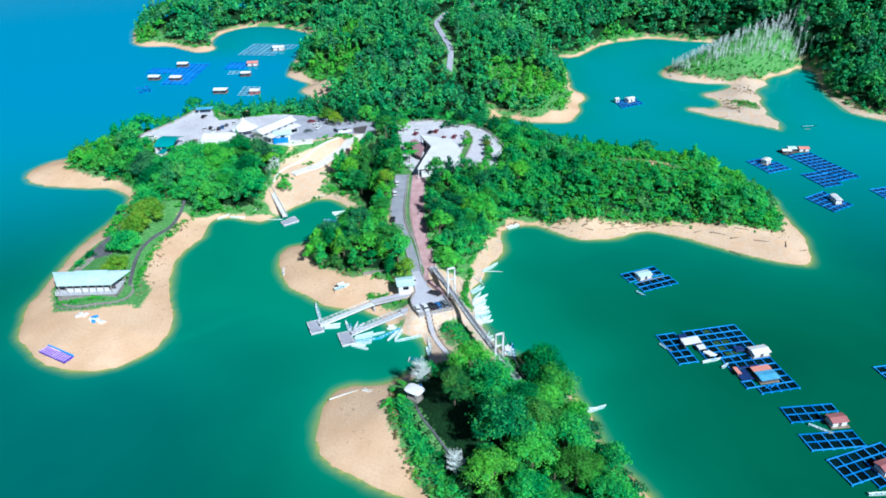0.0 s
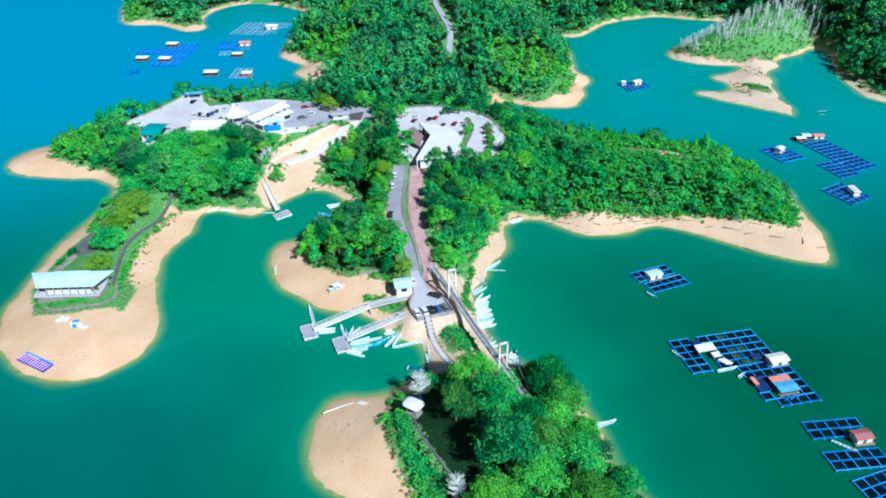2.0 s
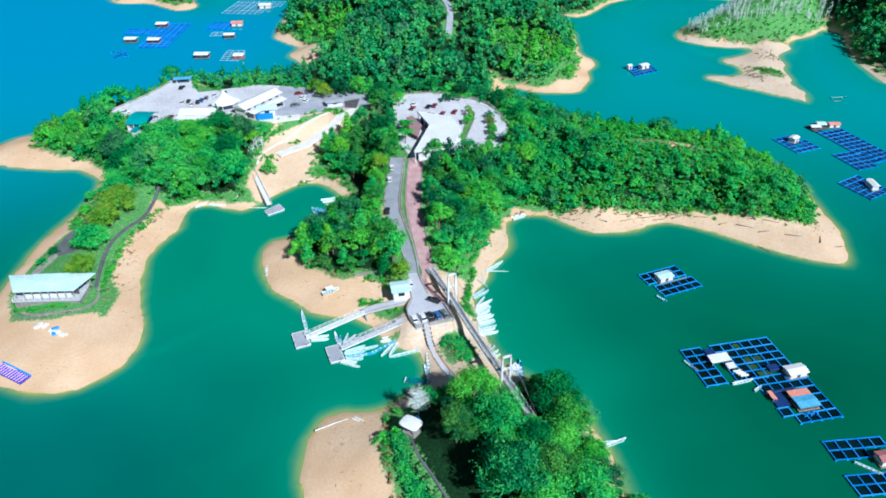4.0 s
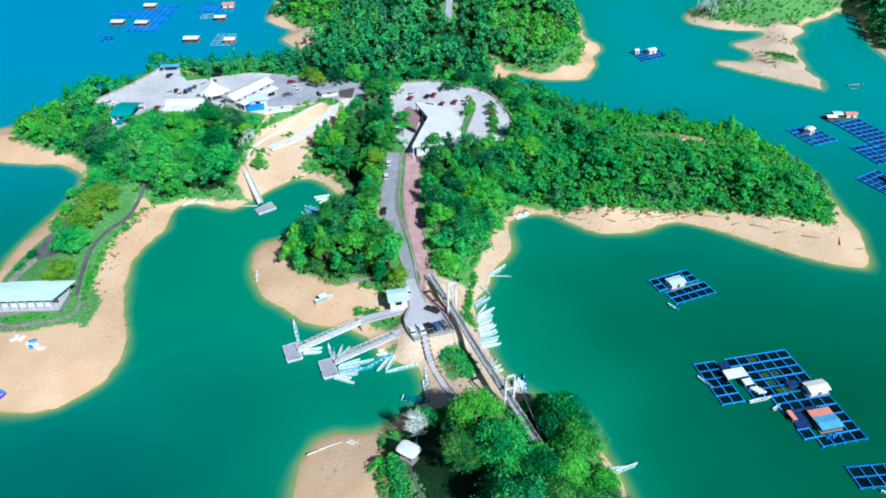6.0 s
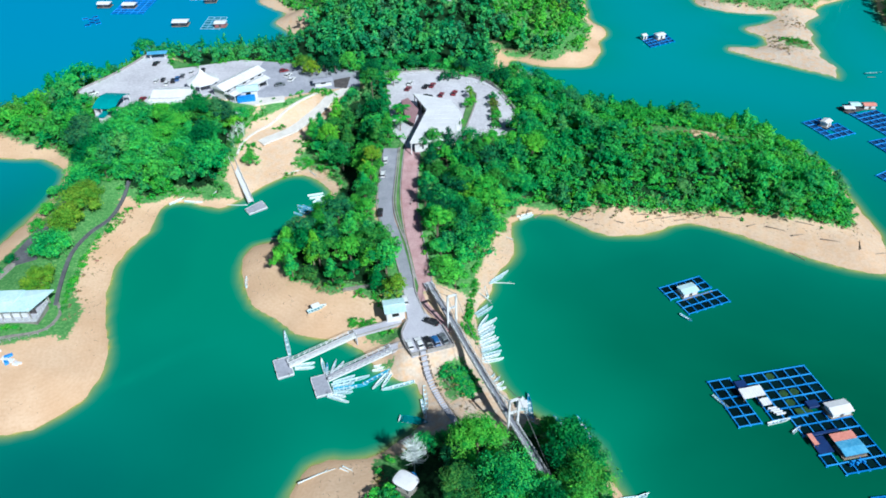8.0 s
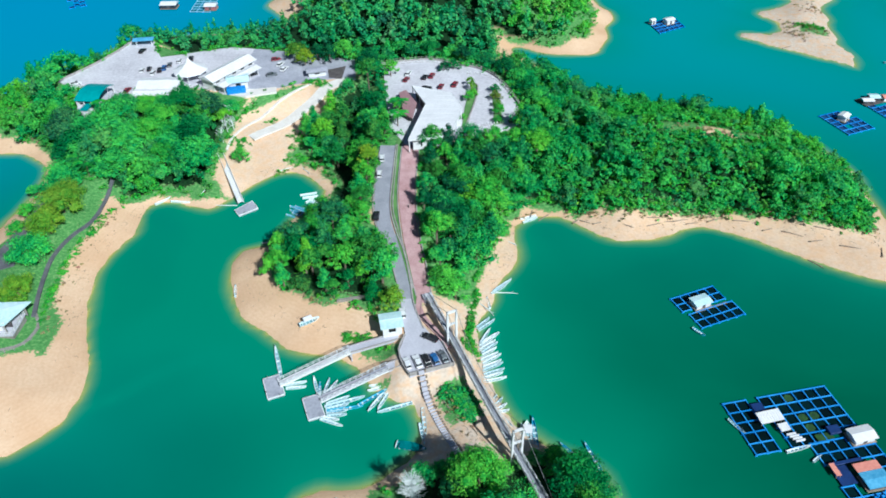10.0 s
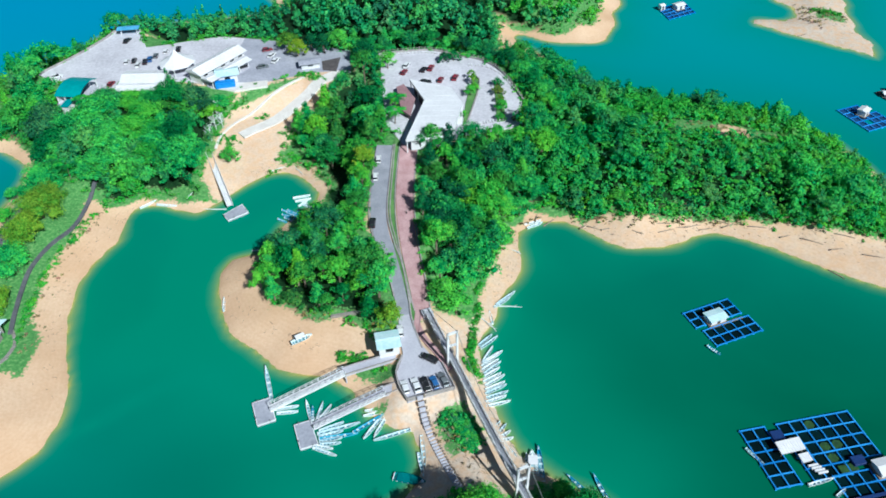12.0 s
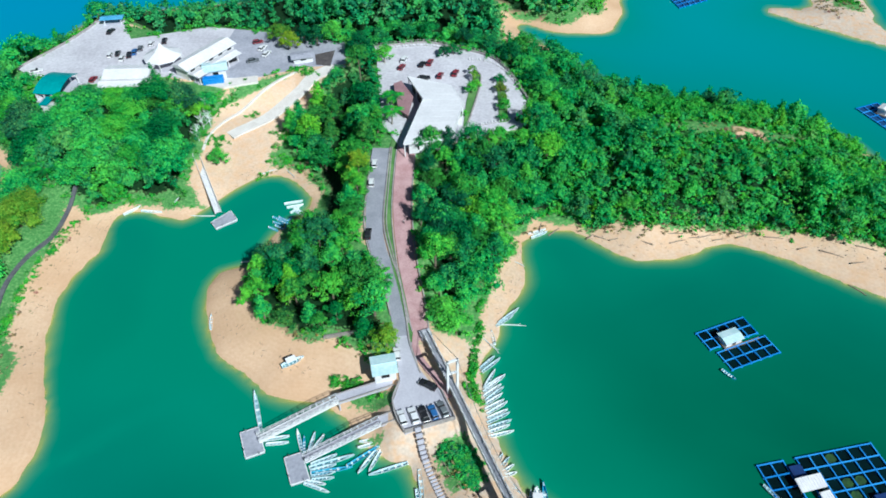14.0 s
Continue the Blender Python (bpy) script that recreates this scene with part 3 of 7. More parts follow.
WATER_X = axis([(-2600, -700, 190), (-700, -260, 22), (-260, -130, 4), (-130, 130, 2.0), (130, 260, 4), (260, 700, 22), (700, 2600, 190)])
WATER_Y = axis([(-2200, -100, 210), (-100, 85, 9), (85, 320, 2.0), (320, 470, 4), (470, 620, 6), (620, 900, 28), (900, 3000, 210)])
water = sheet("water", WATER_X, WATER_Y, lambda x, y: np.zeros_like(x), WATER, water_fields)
tagged(water, "calm green turbid lake water, bluer towards the open lake, far sky reflection painted in", "water", kind="structure")

# ---- building helpers ----
def part(name, bm, mat, parent=None, label="", smooth=False):
    """One mesh object from a bmesh, under its thing or part."""
    me = bpy.data.meshes.new(name)
    bmesh.ops.recalc_face_normals(bm, faces=bm.faces)
    bm.to_mesh(me)
    bm.free()
    me.materials.append(mat)
    if smooth:
        me.shade_smooth()
    ob = new(name, me)
    ob.parent = parent
    if label:
        ob["label"] = label
    return ob


def again(ob, m, parent):
    """Another part on the same mesh."""
    o = new(ob.name.split(".")[0], ob.data)
    o.parent = parent
    o.matrix_basis = m
    return o


def box(bm, x0, x1, y0, y1, z0, z1, m=None, bevel=0.0):
    made = bmesh.ops.create_cube(bm, size=1, matrix=Matrix.Translation(((x0 + x1) / 2, (y0 + y1) / 2, (z0 + z1) / 2)) @ Matrix.Diagonal((x1 - x0, y1 - y0, z1 - z0, 1)))
    if bevel:
        edges = list({e for v in made["verts"] for e in v.link_edges})
        done = bmesh.ops.bevel(bm, geom=edges, offset=bevel, segments=1, affect="EDGES")
        verts = list({v for f in done["faces"] for v in f.verts})
    else:
        verts = made["verts"]
    if m is not None:
        bmesh.ops.transform(bm, matrix=m, verts=verts)
    return bm


def boxed(*a, **k):
    return box(bmesh.new(), *a, **k)


def beam(bm, a, b, wide, high=None):
    """A straight bar from a to b, upright across."""
    a, b = Vector(a), Vector(b)
    way = b - a
    side = Vector((-way.y, way.x, 0))
    side = side.normalized() if side.length > 1e-6 else Vector((1, 0, 0))
    up = way.normalized().cross(side).normalized()
    if up.z < 0:
        up = -up
    h = wide if high is None else high
    rows = []
    for p in (a, b):
        rows.append([bm.verts.new(p + side * sx * wide / 2 + up * sz * h / 2) for sx, sz in ((-1, -1), (1, -1), (1, 1), (-1, 1))])
    for k in range(4):
        bm.faces.new((rows[0][k], rows[0][(k + 1) % 4], rows[1][(k + 1) % 4], rows[1][k]))
    bm.faces.new(rows[0][::-1])
    bm.faces.new(rows[1])
    return bm


def rod(bm, a, b, r0, r1=None, sides=8):
    a, b = Vector(a), Vector(b)
    turn = (b - a).to_track_quat("Z", "Y").to_matrix().to_4x4()
    bmesh.ops.create_cone(bm, cap_ends=True, segments=sides, radius1=r0, radius2=r0 if r1 is None else r1, depth=(b - a).length, matrix=Matrix.Translation((a + b) / 2) @ turn)
    return bm


def slab(outline, top, bottom):
    """A flat block over a plan outline."""
    bm = bmesh.new()
    lo = [bm.verts.new((x, y, bottom)) for x, y in outline]
    hi = [bm.verts.new((x, y, top)) for x, y in outline]
    bm.faces.new(hi)
    bm.faces.new(lo[::-1])
    for k in range(len(lo)):
        j = (k + 1) % len(lo)
        bm.faces.new((lo[k], lo[j], hi[j], hi[k]))
    bmesh.ops.triangulate(bm, faces=[f for f in bm.faces if len(f.verts) > 4])
    return bm


def ribbon(line, wide, lift=0.12, thick=0.5, zs=None, step=1.5):
    """A way of that width laid over the ground along a line (a width, or one for each end)."""
    pts = smooth_line(line, step)
    way = np.gradient(pts, axis=0)
    way /= np.linalg.norm(way, axis=1)[:, None]
    side = np.stack([-way[:, 1], way[:, 0]], 1)
    w = np.linspace(wide[0], wide[1], len(pts)) if isinstance(wide, tuple) else np.full(len(pts), float(wide))
    left, right = pts + side * w[:, None] / 2, pts - side * w[:, None] / 2
    if zs is None:
        z = np.maximum.reduce([ground_z(p[:, 0], p[:, 1]) for p in (left, pts, right)]) + lift
    else:
        z = np.linspace(zs[0], zs[1], len(pts))
    bm = bmesh.new()
    rows = []
    for l, r, h in zip(left, right, z):
        rows.append([bm.verts.new(c) for c in ((l[0], l[1], h - thick), (l[0], l[1], h), (r[0], r[1], h), (r[0], r[1], h - thick))])
    for a, b in zip(rows, rows[1:]):
        for k in range(4):
            bm.faces.new((a[k], a[(k + 1) % 4], b[(k + 1) % 4], b[k]))
    bm.faces.new(rows[0])
    bm.faces.new(rows[-1][::-1])
    return bm


def thing(name, x, y, z, turn=0.0):
    root = new(name)
    root.matrix_world = pose(x, y, z, 0, 0, turn)
    return root


def hip_roof(bm, x0, x1, y0, y1, z, rise, inset, thick=0.15):
    """A hipped roof over a rectangle; inset: how far the ridge stops short of the ends."""
    my = (y0 + y1) / 2
    eaves = [(x0, y0), (x1, y0), (x1, y1), (x0, y1)]
    lo = [bm.verts.new((*p, z - thick)) for p in eaves]
    hi = [bm.verts.new((*p, z)) for p in eaves]
    a, b = bm.verts.new((x0 + inset, my, z + rise)), bm.verts.new((x1 - inset, my, z + rise))
    for k in range(4):
        bm.faces.new((lo[k], lo[(k + 1) % 4], hi[(k + 1) % 4], hi[k]))
    bm.faces.new(lo[::-1])
    bm.faces.new((hi[0], hi[1], b, a))
    bm.faces.new((hi[1], hi[2], b))
    bm.faces.new((hi[2], hi[3], a, b))
    bm.faces.new((hi[3], hi[0], a))
    return bm


def gable_roof(bm, x0, x1, y0, y1, z, rise, thick=0.12):
    return hip_roof(bm, x0, x1, y0, y1, z, rise, 0.01, thick)


def seams(root, x0, x1, y0, y1, z, rise, mat, gap=1.0):
    """Raised seams up a roof's two slopes, each a part."""
    my, first = (y0 + y1) / 2, {}
    for k in range(1, int((x1 - x0) / gap)):
        for side, ya in ((0, y0), (1, y1)):
            if side not in first:
                bm = bmesh.new()
                beam(bm, (0, ya, z + 0.02), (0, my, z + rise + 0.02), 0.07, 0.06)
                first[side] = part("seam", bm, mat, root)
                first[side].location = (x0 + k * gap, 0, 0)
            else:
                again(first[side], Matrix.Translation((x0 + k * gap, 0, 0)), root)


def railing(root, a, b, high=0.85, gap=1.5, mat=None, brace=False):
    """Posts and two rails from a to b under root (places in the root's own axes)."""
    a, b = Vector(a), Vector(b)
    count = max(1, round((b - a).length / gap))
    post = None
    for k in range(count + 1):
        p = a.lerp(b, k / count)
        if post is None:
            bm = bmesh.new()
            box(bm, -0.05, 0.05, -0.05, 0.05, 0, high)
            post = part("post", bm, mat or WHITE, root)
            post.location = p
        else:
            again(post, Matrix.Translation(p), root)
    for h in (0.5, 1.0):
        bm = bmesh.new()
        beam(bm, a + Vector((0, 0, high * h)), b + Vector((0, 0, high * h)), 0.07)
        part("rail", bm, mat or WHITE, root)
    if brace:
        first = None
        step = (b - a) / count
        for k in range(count):
            if first is None:
                bm = bmesh.new()
                beam(bm, (0, 0, 0.05), step + Vector((0, 0, high)), 0.06)
                first = part("brace", bm, mat or WHITE, root)
                first.location = a
            else:
                again(first, Matrix.Translation(a + step * k), root)

# ---- roads, car parks and paths ----
def structure(name, bm, mat, label, category):
    return tagged(part(name, bm, mat), label, category, kind="structure")


plaza = structure("plaza", slab([(-13.3, 190), (-10.6, 190), (-9.0, 178), (-7.6, 173), (-6, 170.6), (-3.4, 168), (-0.9, 162), (-9.8, 159.2), (-11.0, 161.4), (-12.2, 165.6), (-11.1, 170), (-11.8, 174), (-12.6, 180)], 4.25, 1.0),
                  CONCRETE, "pale concrete plaza with a retaining wall above the shore", "plaza")
for name, line in (("plaza_parapet_south", [(-9.8, 159.2), (-0.9, 162)]), ("plaza_parapet_east", [(-0.9, 162), (-3.4, 168)]), ("plaza_parapet_west", [(-9.9, 159.3), (-11.1, 161.4), (-12.3, 165.6), (-11.2, 170)])):
    structure(name, ribbon(line, 0.25, zs=(4.8, 4.8), thick=0.9), KERB, "low concrete parapet round the plaza", "parapet")
structure("road", ribbon([(-18.6, 236), (-19, 226), (-18.9, 212), (-17.2, 203), (-14.2, 195), (-12.2, 186), (-11.3, 181)], (4.4, 3.0), 0.15), ASPHALT, "narrow worn grey asphalt road under the trees", "road")
structure("red_path", ribbon([(-11.8, 243), (-12.5, 233), (-12.9, 222), (-12.5, 212), (-11.1, 200.5), (-9.2, 190.4), (-7.6, 182), (-7.4, 180)], (4.6, 3.2), 0.22), PAVER, "curved red brick footpath down to the bridge", "path")
structure("red_path_branch", ribbon([(-8.3, 182.5), (-8.6, 178.5), (-7.0, 174.5), (-4.4, 171), (-2.0, 166.6)], 1.3, 0.3), PAVER, "narrow curling branch of the red brick path", "path")
for name, line, w in (("kerb_road_east", [(-16.4, 236), (-16.7, 226), (-16.7, 212), (-14.9, 203), (-12.4, 195), (-10.7, 186), (-9.6, 179), (-7.4, 172)], 0.3),
                      ("kerb_path_west", [(-14.0, 243), (-14.9, 233), (-15.2, 222), (-14.8, 212), (-13.3, 200.5), (-11.3, 190.4), (-9.3, 182)], 0.25),
                      ("kerb_path_east", [(-9.5, 243), (-10.2, 233), (-10.6, 222), (-10.2, 212), (-8.9, 200.5), (-7.1, 190.4), (-5.8, 181.5)], 0.25),
                      ("drain_wall", [(-16.0, 236), (-16.2, 222), (-16.0, 211), (-14.3, 203), (-11.9, 193), (-10.1, 184)], 0.22),
                      ("kerb_road_west", [(-20.9, 234), (-21.2, 226), (-21.1, 212), (-19.3, 203), (-16.1, 195), (-13.8, 186)], 0.25)):
    structure(name, ribbon(line, w, 0.42, 0.7), KERB, "weathered concrete kerb beside the way", "kerb")
structure("verge", ribbon([(-15.2, 240), (-15.9, 232), (-16.0, 222), (-15.7, 212), (-14.1, 201.5), (-11.8, 192), (-10.1, 184), (-9.2, 179.5)], (1.9, 0.9), 0.20), LAWN, "narrow grass verge between road and footpath", "verge")
structure("hall_car_park", slab(HALL_LOT, 10.25, 9.0), LOT, "pale sunlit car park round the hall", "car park")
structure("restaurant_car_park", slab(RESTAURANT_LOT[:11] + [(-68, 298.5), (-70, 268)] + RESTAURANT_LOT[19:], 10.25, 9.0), LOT, "pale sunlit car park by the restaurant", "car park")
structure("restaurant_drive", slab([(-68, 298.5), (-61, 297), (-47, 293), (-33, 289), (-31.5, 277), (-44, 275), (-58, 269), (-70, 268)], 10.25, 9.0), LOT_GREY, "grey asphalt drive beside the restaurant", "car park")
structure("stall_apron", slab([(-71.5, 266.6), (-64, 264.6), (-55, 267.4), (-55.6, 270.6), (-62, 269.4), (-70, 270)], 10.32, 9.0), GRAVEL, "white concrete apron below the stall", "apron")
structure("gravel_track", ribbon([(-33, 277), (-38.5, 271.6), (-44, 266), (-49.5, 260.4), (-55, 254.6), (-60, 249.6)], (4.6, 3.4), 0.18), GRAVEL, "white gravel track down the sandy slope", "track")
structure("slope_path", ribbon([(-66, 244), (-65.6, 249), (-62.5, 255), (-57.5, 261), (-52, 267), (-45, 273)], 0.65, 0.18), GRAVEL, "thin pale footpath across the sandy slope", "path")
structure("far_road", ribbon(FAR_ROAD, 2.8, 0.5, 1.5, step=4), LOT_GREY, "winding grey road through the forest", "road")
structure("garden_road", ribbon([(-107.5, 224), (-109, 214), (-110, 204), (-111, 195)], (3.0, 4.2), 0.2), DARK_ASPHALT, "grey asphalt lane beside the lawn", "road")
structure("garden_road_bend", ribbon([(-112.2, 194), (-105.5, 195.2)], 2.2, 0.24), DARK_ASPHALT, "grey asphalt bend of the lane", "road")
structure("garden_ramp", ribbon([(-111.5, 194), (-113.2, 186), (-113.5, 179)], 2.0, 0.2), STONE, "grey stone ramp towards the pavilion", "path")
structure("garden_path", ribbon([(-93.8, 229), (-93.5, 220), (-94, 212), (-96.6, 206), (-98, 199), (-97.4, 192), (-95.6, 184), (-94, 178)], 0.95, 0.22), DARK_ASPHALT, "dark footpath along the lawn", "path")
structure("pavilion_path", ribbon([(-94, 179), (-91.8, 175), (-92.5, 169.5), (-97, 166.6), (-103, 166), (-108.5, 168), (-111.5, 172.5)], 0.7, 0.16), STONE, "curved grey path round the pavilion", "path")
structure("islet_path", ribbon([(-9.6, 126), (-7.8, 120), (-4.8, 115), (-1.6, 109.5), (2, 104)], 0.5, 0.10), DARK_ASPHALT, "overgrown stone path through the islet", "path")
structure("grove_wall", ribbon([(-27, 181.6), (-18.8, 182.8)], 0.5, 0.7, 1.4), STONE, "low dark stone wall at the edge of the grove", "wall")
structure("black_retaining_wall", slab([(-41, 282), (-35.5, 284.4), (-35.8, 275.6), (-40, 276.4)], 10.35, 9.0), SHADE_WALL, "dark sunken yard beside the drive", "yard")
for name, line in (("car_park_wall_north", [(-24, 285.6), (-18, 287.1), (-8, 288.1), (-1, 285.1), (6.8, 281.7), (11.7, 276.7), (15.2, 268.9), (18.3, 258.4), (20.5, 249.3)]), ("car_park_wall_west", [(-125.6, 276.4), (-123.4, 280), (-118, 289.5), (-113.7, 299.8), (-112, 304.6), (-104.9, 305.6)])):
    structure(name, ribbon(line, 0.3, zs=(10.85, 10.85), thick=1.6), KERB, "low concrete wall round the car park", "wall")
structure("lot_island", slab([(5.4, 271), (6.4, 269.4), (6.0, 263), (2.8, 247), (1.6, 244.5), (2.6, 256), (4.2, 266)], 10.5, 10.0), LAWN, "planted island between the car park lanes", "island")
structure("lot_island_east", slab([(11.0, 268.5), (12.6, 267), (13.4, 257), (13.0, 246.6), (10.8, 246.2), (11.0, 257)], 10.5, 10.0), LAWN, "planted island along the car park's edge", "island")
structure("lot_island_kerb", ribbon([(5.7, 271.4), (6.7, 269.4), (6.3, 263), (3.1, 247), (2.0, 244)], 0.3, zs=(10.75, 10.75), thick=0.8), KERB, "dark kerb along the planted island", "kerb")
# the stepped way down from the plaza and over the neck of land
steps = thing("stepped_path", 0, 0, 0)
line = smooth_line([(-7.4, 159.4), (-6.3, 156), (-4.9, 152.3), (-3.2, 148.4), (-1.2, 144.2), (0.6, 140.6)], 0.66)
way = np.gradient(line, axis=0)
first = None
for k, (p, d) in enumerate(zip(line, way)):
    turn = math.atan2(d[1], d[0])
    m = Matrix.Translation((p[0], p[1], height_at(*p) + 0.12 + 1.8 * max(0, 1 - k / 7))) @ Matrix.Rotation(turn, 4, "Z")
    if first is None:
        first = part("step", boxed(-0.21, 0.21, -0.62, 0.55, -0.9, 0.06, bevel=0.03), CONCRETE, steps)
        first.matrix_basis = m
        edge = part("edge_post", boxed(-0.14, 0.14, 0.62, 0.95, -0.5, 0.30, bevel=0.03), WOOD, steps)
        edge.matrix_basis = m
    else:
        again(first, m, steps)
        again(edge, m, steps)
tagged(steps, "pale concrete stepped path with edge posts over the sand", "steps")

# the fence along the car park's northern wall
fence_line = smooth_line([(-24, 285.7), (-18, 287.2), (-8, 288.2), (-1, 285.2), (6.8, 281.8), (11.7, 276.8), (15.2, 269), (18.3, 258.5), (20.5, 249.4)], 1.6)
lot_fence = thing("car_park_fence", 0, 0, 0)
for a, b in zip(fence_line, fence_line[1:]):
    bm = bmesh.new()
    box(bm, a[0] - 0.09, a[0] + 0.09, a[1] - 0.09, a[1] + 0.09, 10.8, 11.5)
    part("post", bm, KERB, lot_fence)
    bm = bmesh.new()
    beam(bm, (a[0], a[1], 11.45), (b[0], b[1], 11.3), 0.06)
    part("rail", bm, KERB, lot_fence)
tagged(lot_fence, "grey post fence on the wall round the hall's car park", "fence")

# rows of short white marker posts in the car park
marker = None
for line, count in (([(3.8, 278.1), (8.9, 277.1), (13.4, 272.0), (16.4, 264.0)], 20), ([(6.2, 245.2), (9.4, 246.2), (12.5, 246.7)], 9), ([(-25.5, 284.4), (-17.6, 286.0), (-8.6, 286.8), (-2.6, 284.2)], 24)):
    pts = smooth_line(line, 0.4)
    for k in range(count):
        x, y = pts[int(k * (len(pts) - 1) / max(count - 1, 1))]
        if marker is None:
            marker = thing("marker_post", x, y, 10.25)
            part("shaft", rod(bmesh.new(), (0, 0, -0.1), (0, 0, 0.7), 0.16, 0.13, 7), WHITE, marker)
            part("foot", rod(bmesh.new(), (0, 0, -0.1), (0, 0, 0.1), 0.3, 0.24, 7), KERB, marker)
            tagged(marker, "short white marker post in the car park", "post", "marker posts")
        else:
            copy_thing(marker, Matrix.Translation((x, y, 10.25)))

# ---- buildings ----
def hall():
    """The large chevron-roofed hall in the car park."""
    root = thing("hall", 0, 0, 10.2)
    roof = [(-13.1, 262.8), (-1.4, 257.7), (1.7, 249.2), (-1.8, 233.9), (-12.8, 232.0), (-8.6, 251.5)]
    cx, cy = -4.5, 250.0
    bm = slab(roof, 4.0, 3.65)
    part("roof", bm, ROOF_WHITE, root)
    low = [(cx + (x - cx) * 0.86, cy + (y - cy) * 0.93) for x, y in roof]
    for k in range(len(low)):
        a, b = low[k], low[(k + 1) % len(low)]
        bm = bmesh.new()
        beam(bm, (*a, 1.85), (*b, 1.85), 0.25, 3.6)
        # the two west walls are dark: their shade is put into the material
        part("wall", bm, WALL if k != 5 and k != 4 else SHADE_WALL, root)
    for k in range(len(roof)):
        a, b = roof[k], roof[(k + 1) % len(roof)]
        bm = bmesh.new()
        beam(bm, (*a, 3.75), (*b, 3.75), 0.18, 0.6)
        part("fascia", bm, WHITE, root)
        n = max(2, int(math.dist(a, b) / 5))
        for j in range(n):
            p = (a[0] + (b[0] - a[0]) * j / n, a[1] + (b[1] - a[1]) * j / n)
            p = (cx + (p[0] - cx) * 0.97, cy + (p[1] - cy) * 0.985)
            bm = bmesh.new()
            box(bm, p[0] - 0.12, p[0] + 0.12, p[1] - 0.12, p[1] + 0.12, 0, 3.7)
            part("column", bm, WHITE, root)
    # openings of the south front
    for k in range(4):
        x = -10.0 + k * 2.3
        bm = boxed(x - 0.8, x + 0.8, 233.24 + 0.18 * (x + 11.6), 233.54 + 0.18 * (x + 11.6), 0.9, 2.4)
        part("window", bm, GLASS, root)
    for k in range(9):
        y = 235.5 + k * 2.6
        xa = -12.8 + (y - 232) * 0.215 if y < 251.5 else -8.6 - (y - 251.5) * 0.4
        xb = -1.8 + (y - 233.9) * 0.229 if y < 249.2 else 1.7 - (y - 249.2) * 0.365
        bm = bmesh.new()
        beam(bm, (xa + 0.3, y, 4.01), (xb - 0.3, y, 4.01), 0.07, 0.03)
        part("roof_seam", bm, ROOF_WHITE, root)
    # the lower red roof of the wing
    part("wing_roof", slab([(-17.0, 262.5), (-15.0, 264.2), (-11.4, 256), (-12.4, 247), (-15.0, 250)], 1.9, 1.6), WING_ROOF, root, "faded brownish pink roof of the lower wing")
    part("wing_wall", slab([(-16.6, 262), (-15.2, 263.2), (-12.0, 256), (-12.7, 248), (-14.6, 250.6)], 1.6, 0), SHADE_WALL, root)
    return tagged(root, "large hall with a chevron-shaped white roof in a car park", "hall")


hall()


def house(name, x, y, z, turn, long, wide, wall, rise, roof_mat, wall_mat, label, category, over=0.7, hip=None, open_sides=False, seam=1.2):
    """A building with walls, columns, openings and a pitched roof."""
    root = thing(name, x, y, z, turn)
    X, Y = long / 2, wide / 2
    if open_sides:
        for sx in np.linspace(-X + 0.3, X - 0.3, max(2, int(long / 3.5) + 1)):
            for sy in (-Y + 0.3, Y - 0.3):
                part("column", boxed(sx - 0.12, sx + 0.12, sy - 0.12, sy + 0.12, 0, wall), WHITE, root)
        part("floor", boxed(-X, X, -Y, Y, -1.2, 0.15), CONCRETE, root)
    else:
        for name_, b in (("wall", (-X, X, -Y, -Y + 0.2)), ("wall", (-X, X, Y - 0.2, Y)), ("wall", (-X, -X + 0.2, -Y + 0.2, Y - 0.2)), ("wall", (X - 0.2, X, -Y + 0.2, Y - 0.2))):
            part(name_, boxed(*b, -1.0, wall), wall_mat, root)
        for k in range(max(1, int(long / 3))):
            sx = -X + (k + 0.5) * long / max(1, int(long / 3))
            w = part("window", boxed(sx - 0.75, sx + 0.75, -Y - 0.04, -Y + 0.02, 0.9, wall - 0.5), GLASS, root)
            part("window_frame", boxed(sx - 0.85, sx + 0.85, -Y - 0.07, -Y - 0.03, 0.8, 0.9), WHITE, w)
    bm = bmesh.new()
    hip_roof(bm, -X - over, X + over, -Y - over, Y + over, wall + 0.15, rise, 0.01 if hip is None else hip)
    part("roof", bm, roof_mat, root)
    bm = bmesh.new()
    inset = 0.01 if hip is None else hip
    beam(bm, (-X - over + inset, 0, wall + 0.15 + rise + 0.05), (X + over - inset, 0, wall + 0.15 + rise + 0.05), 0.3, 0.1)
    part("ridge", bm, roof_mat, root)
    if hip is None and seam:
        seams(root, -X - over, X + over, -Y - over, Y + over, wall + 0.15, rise, roof_mat, seam)
    return tagged(root, label, category)


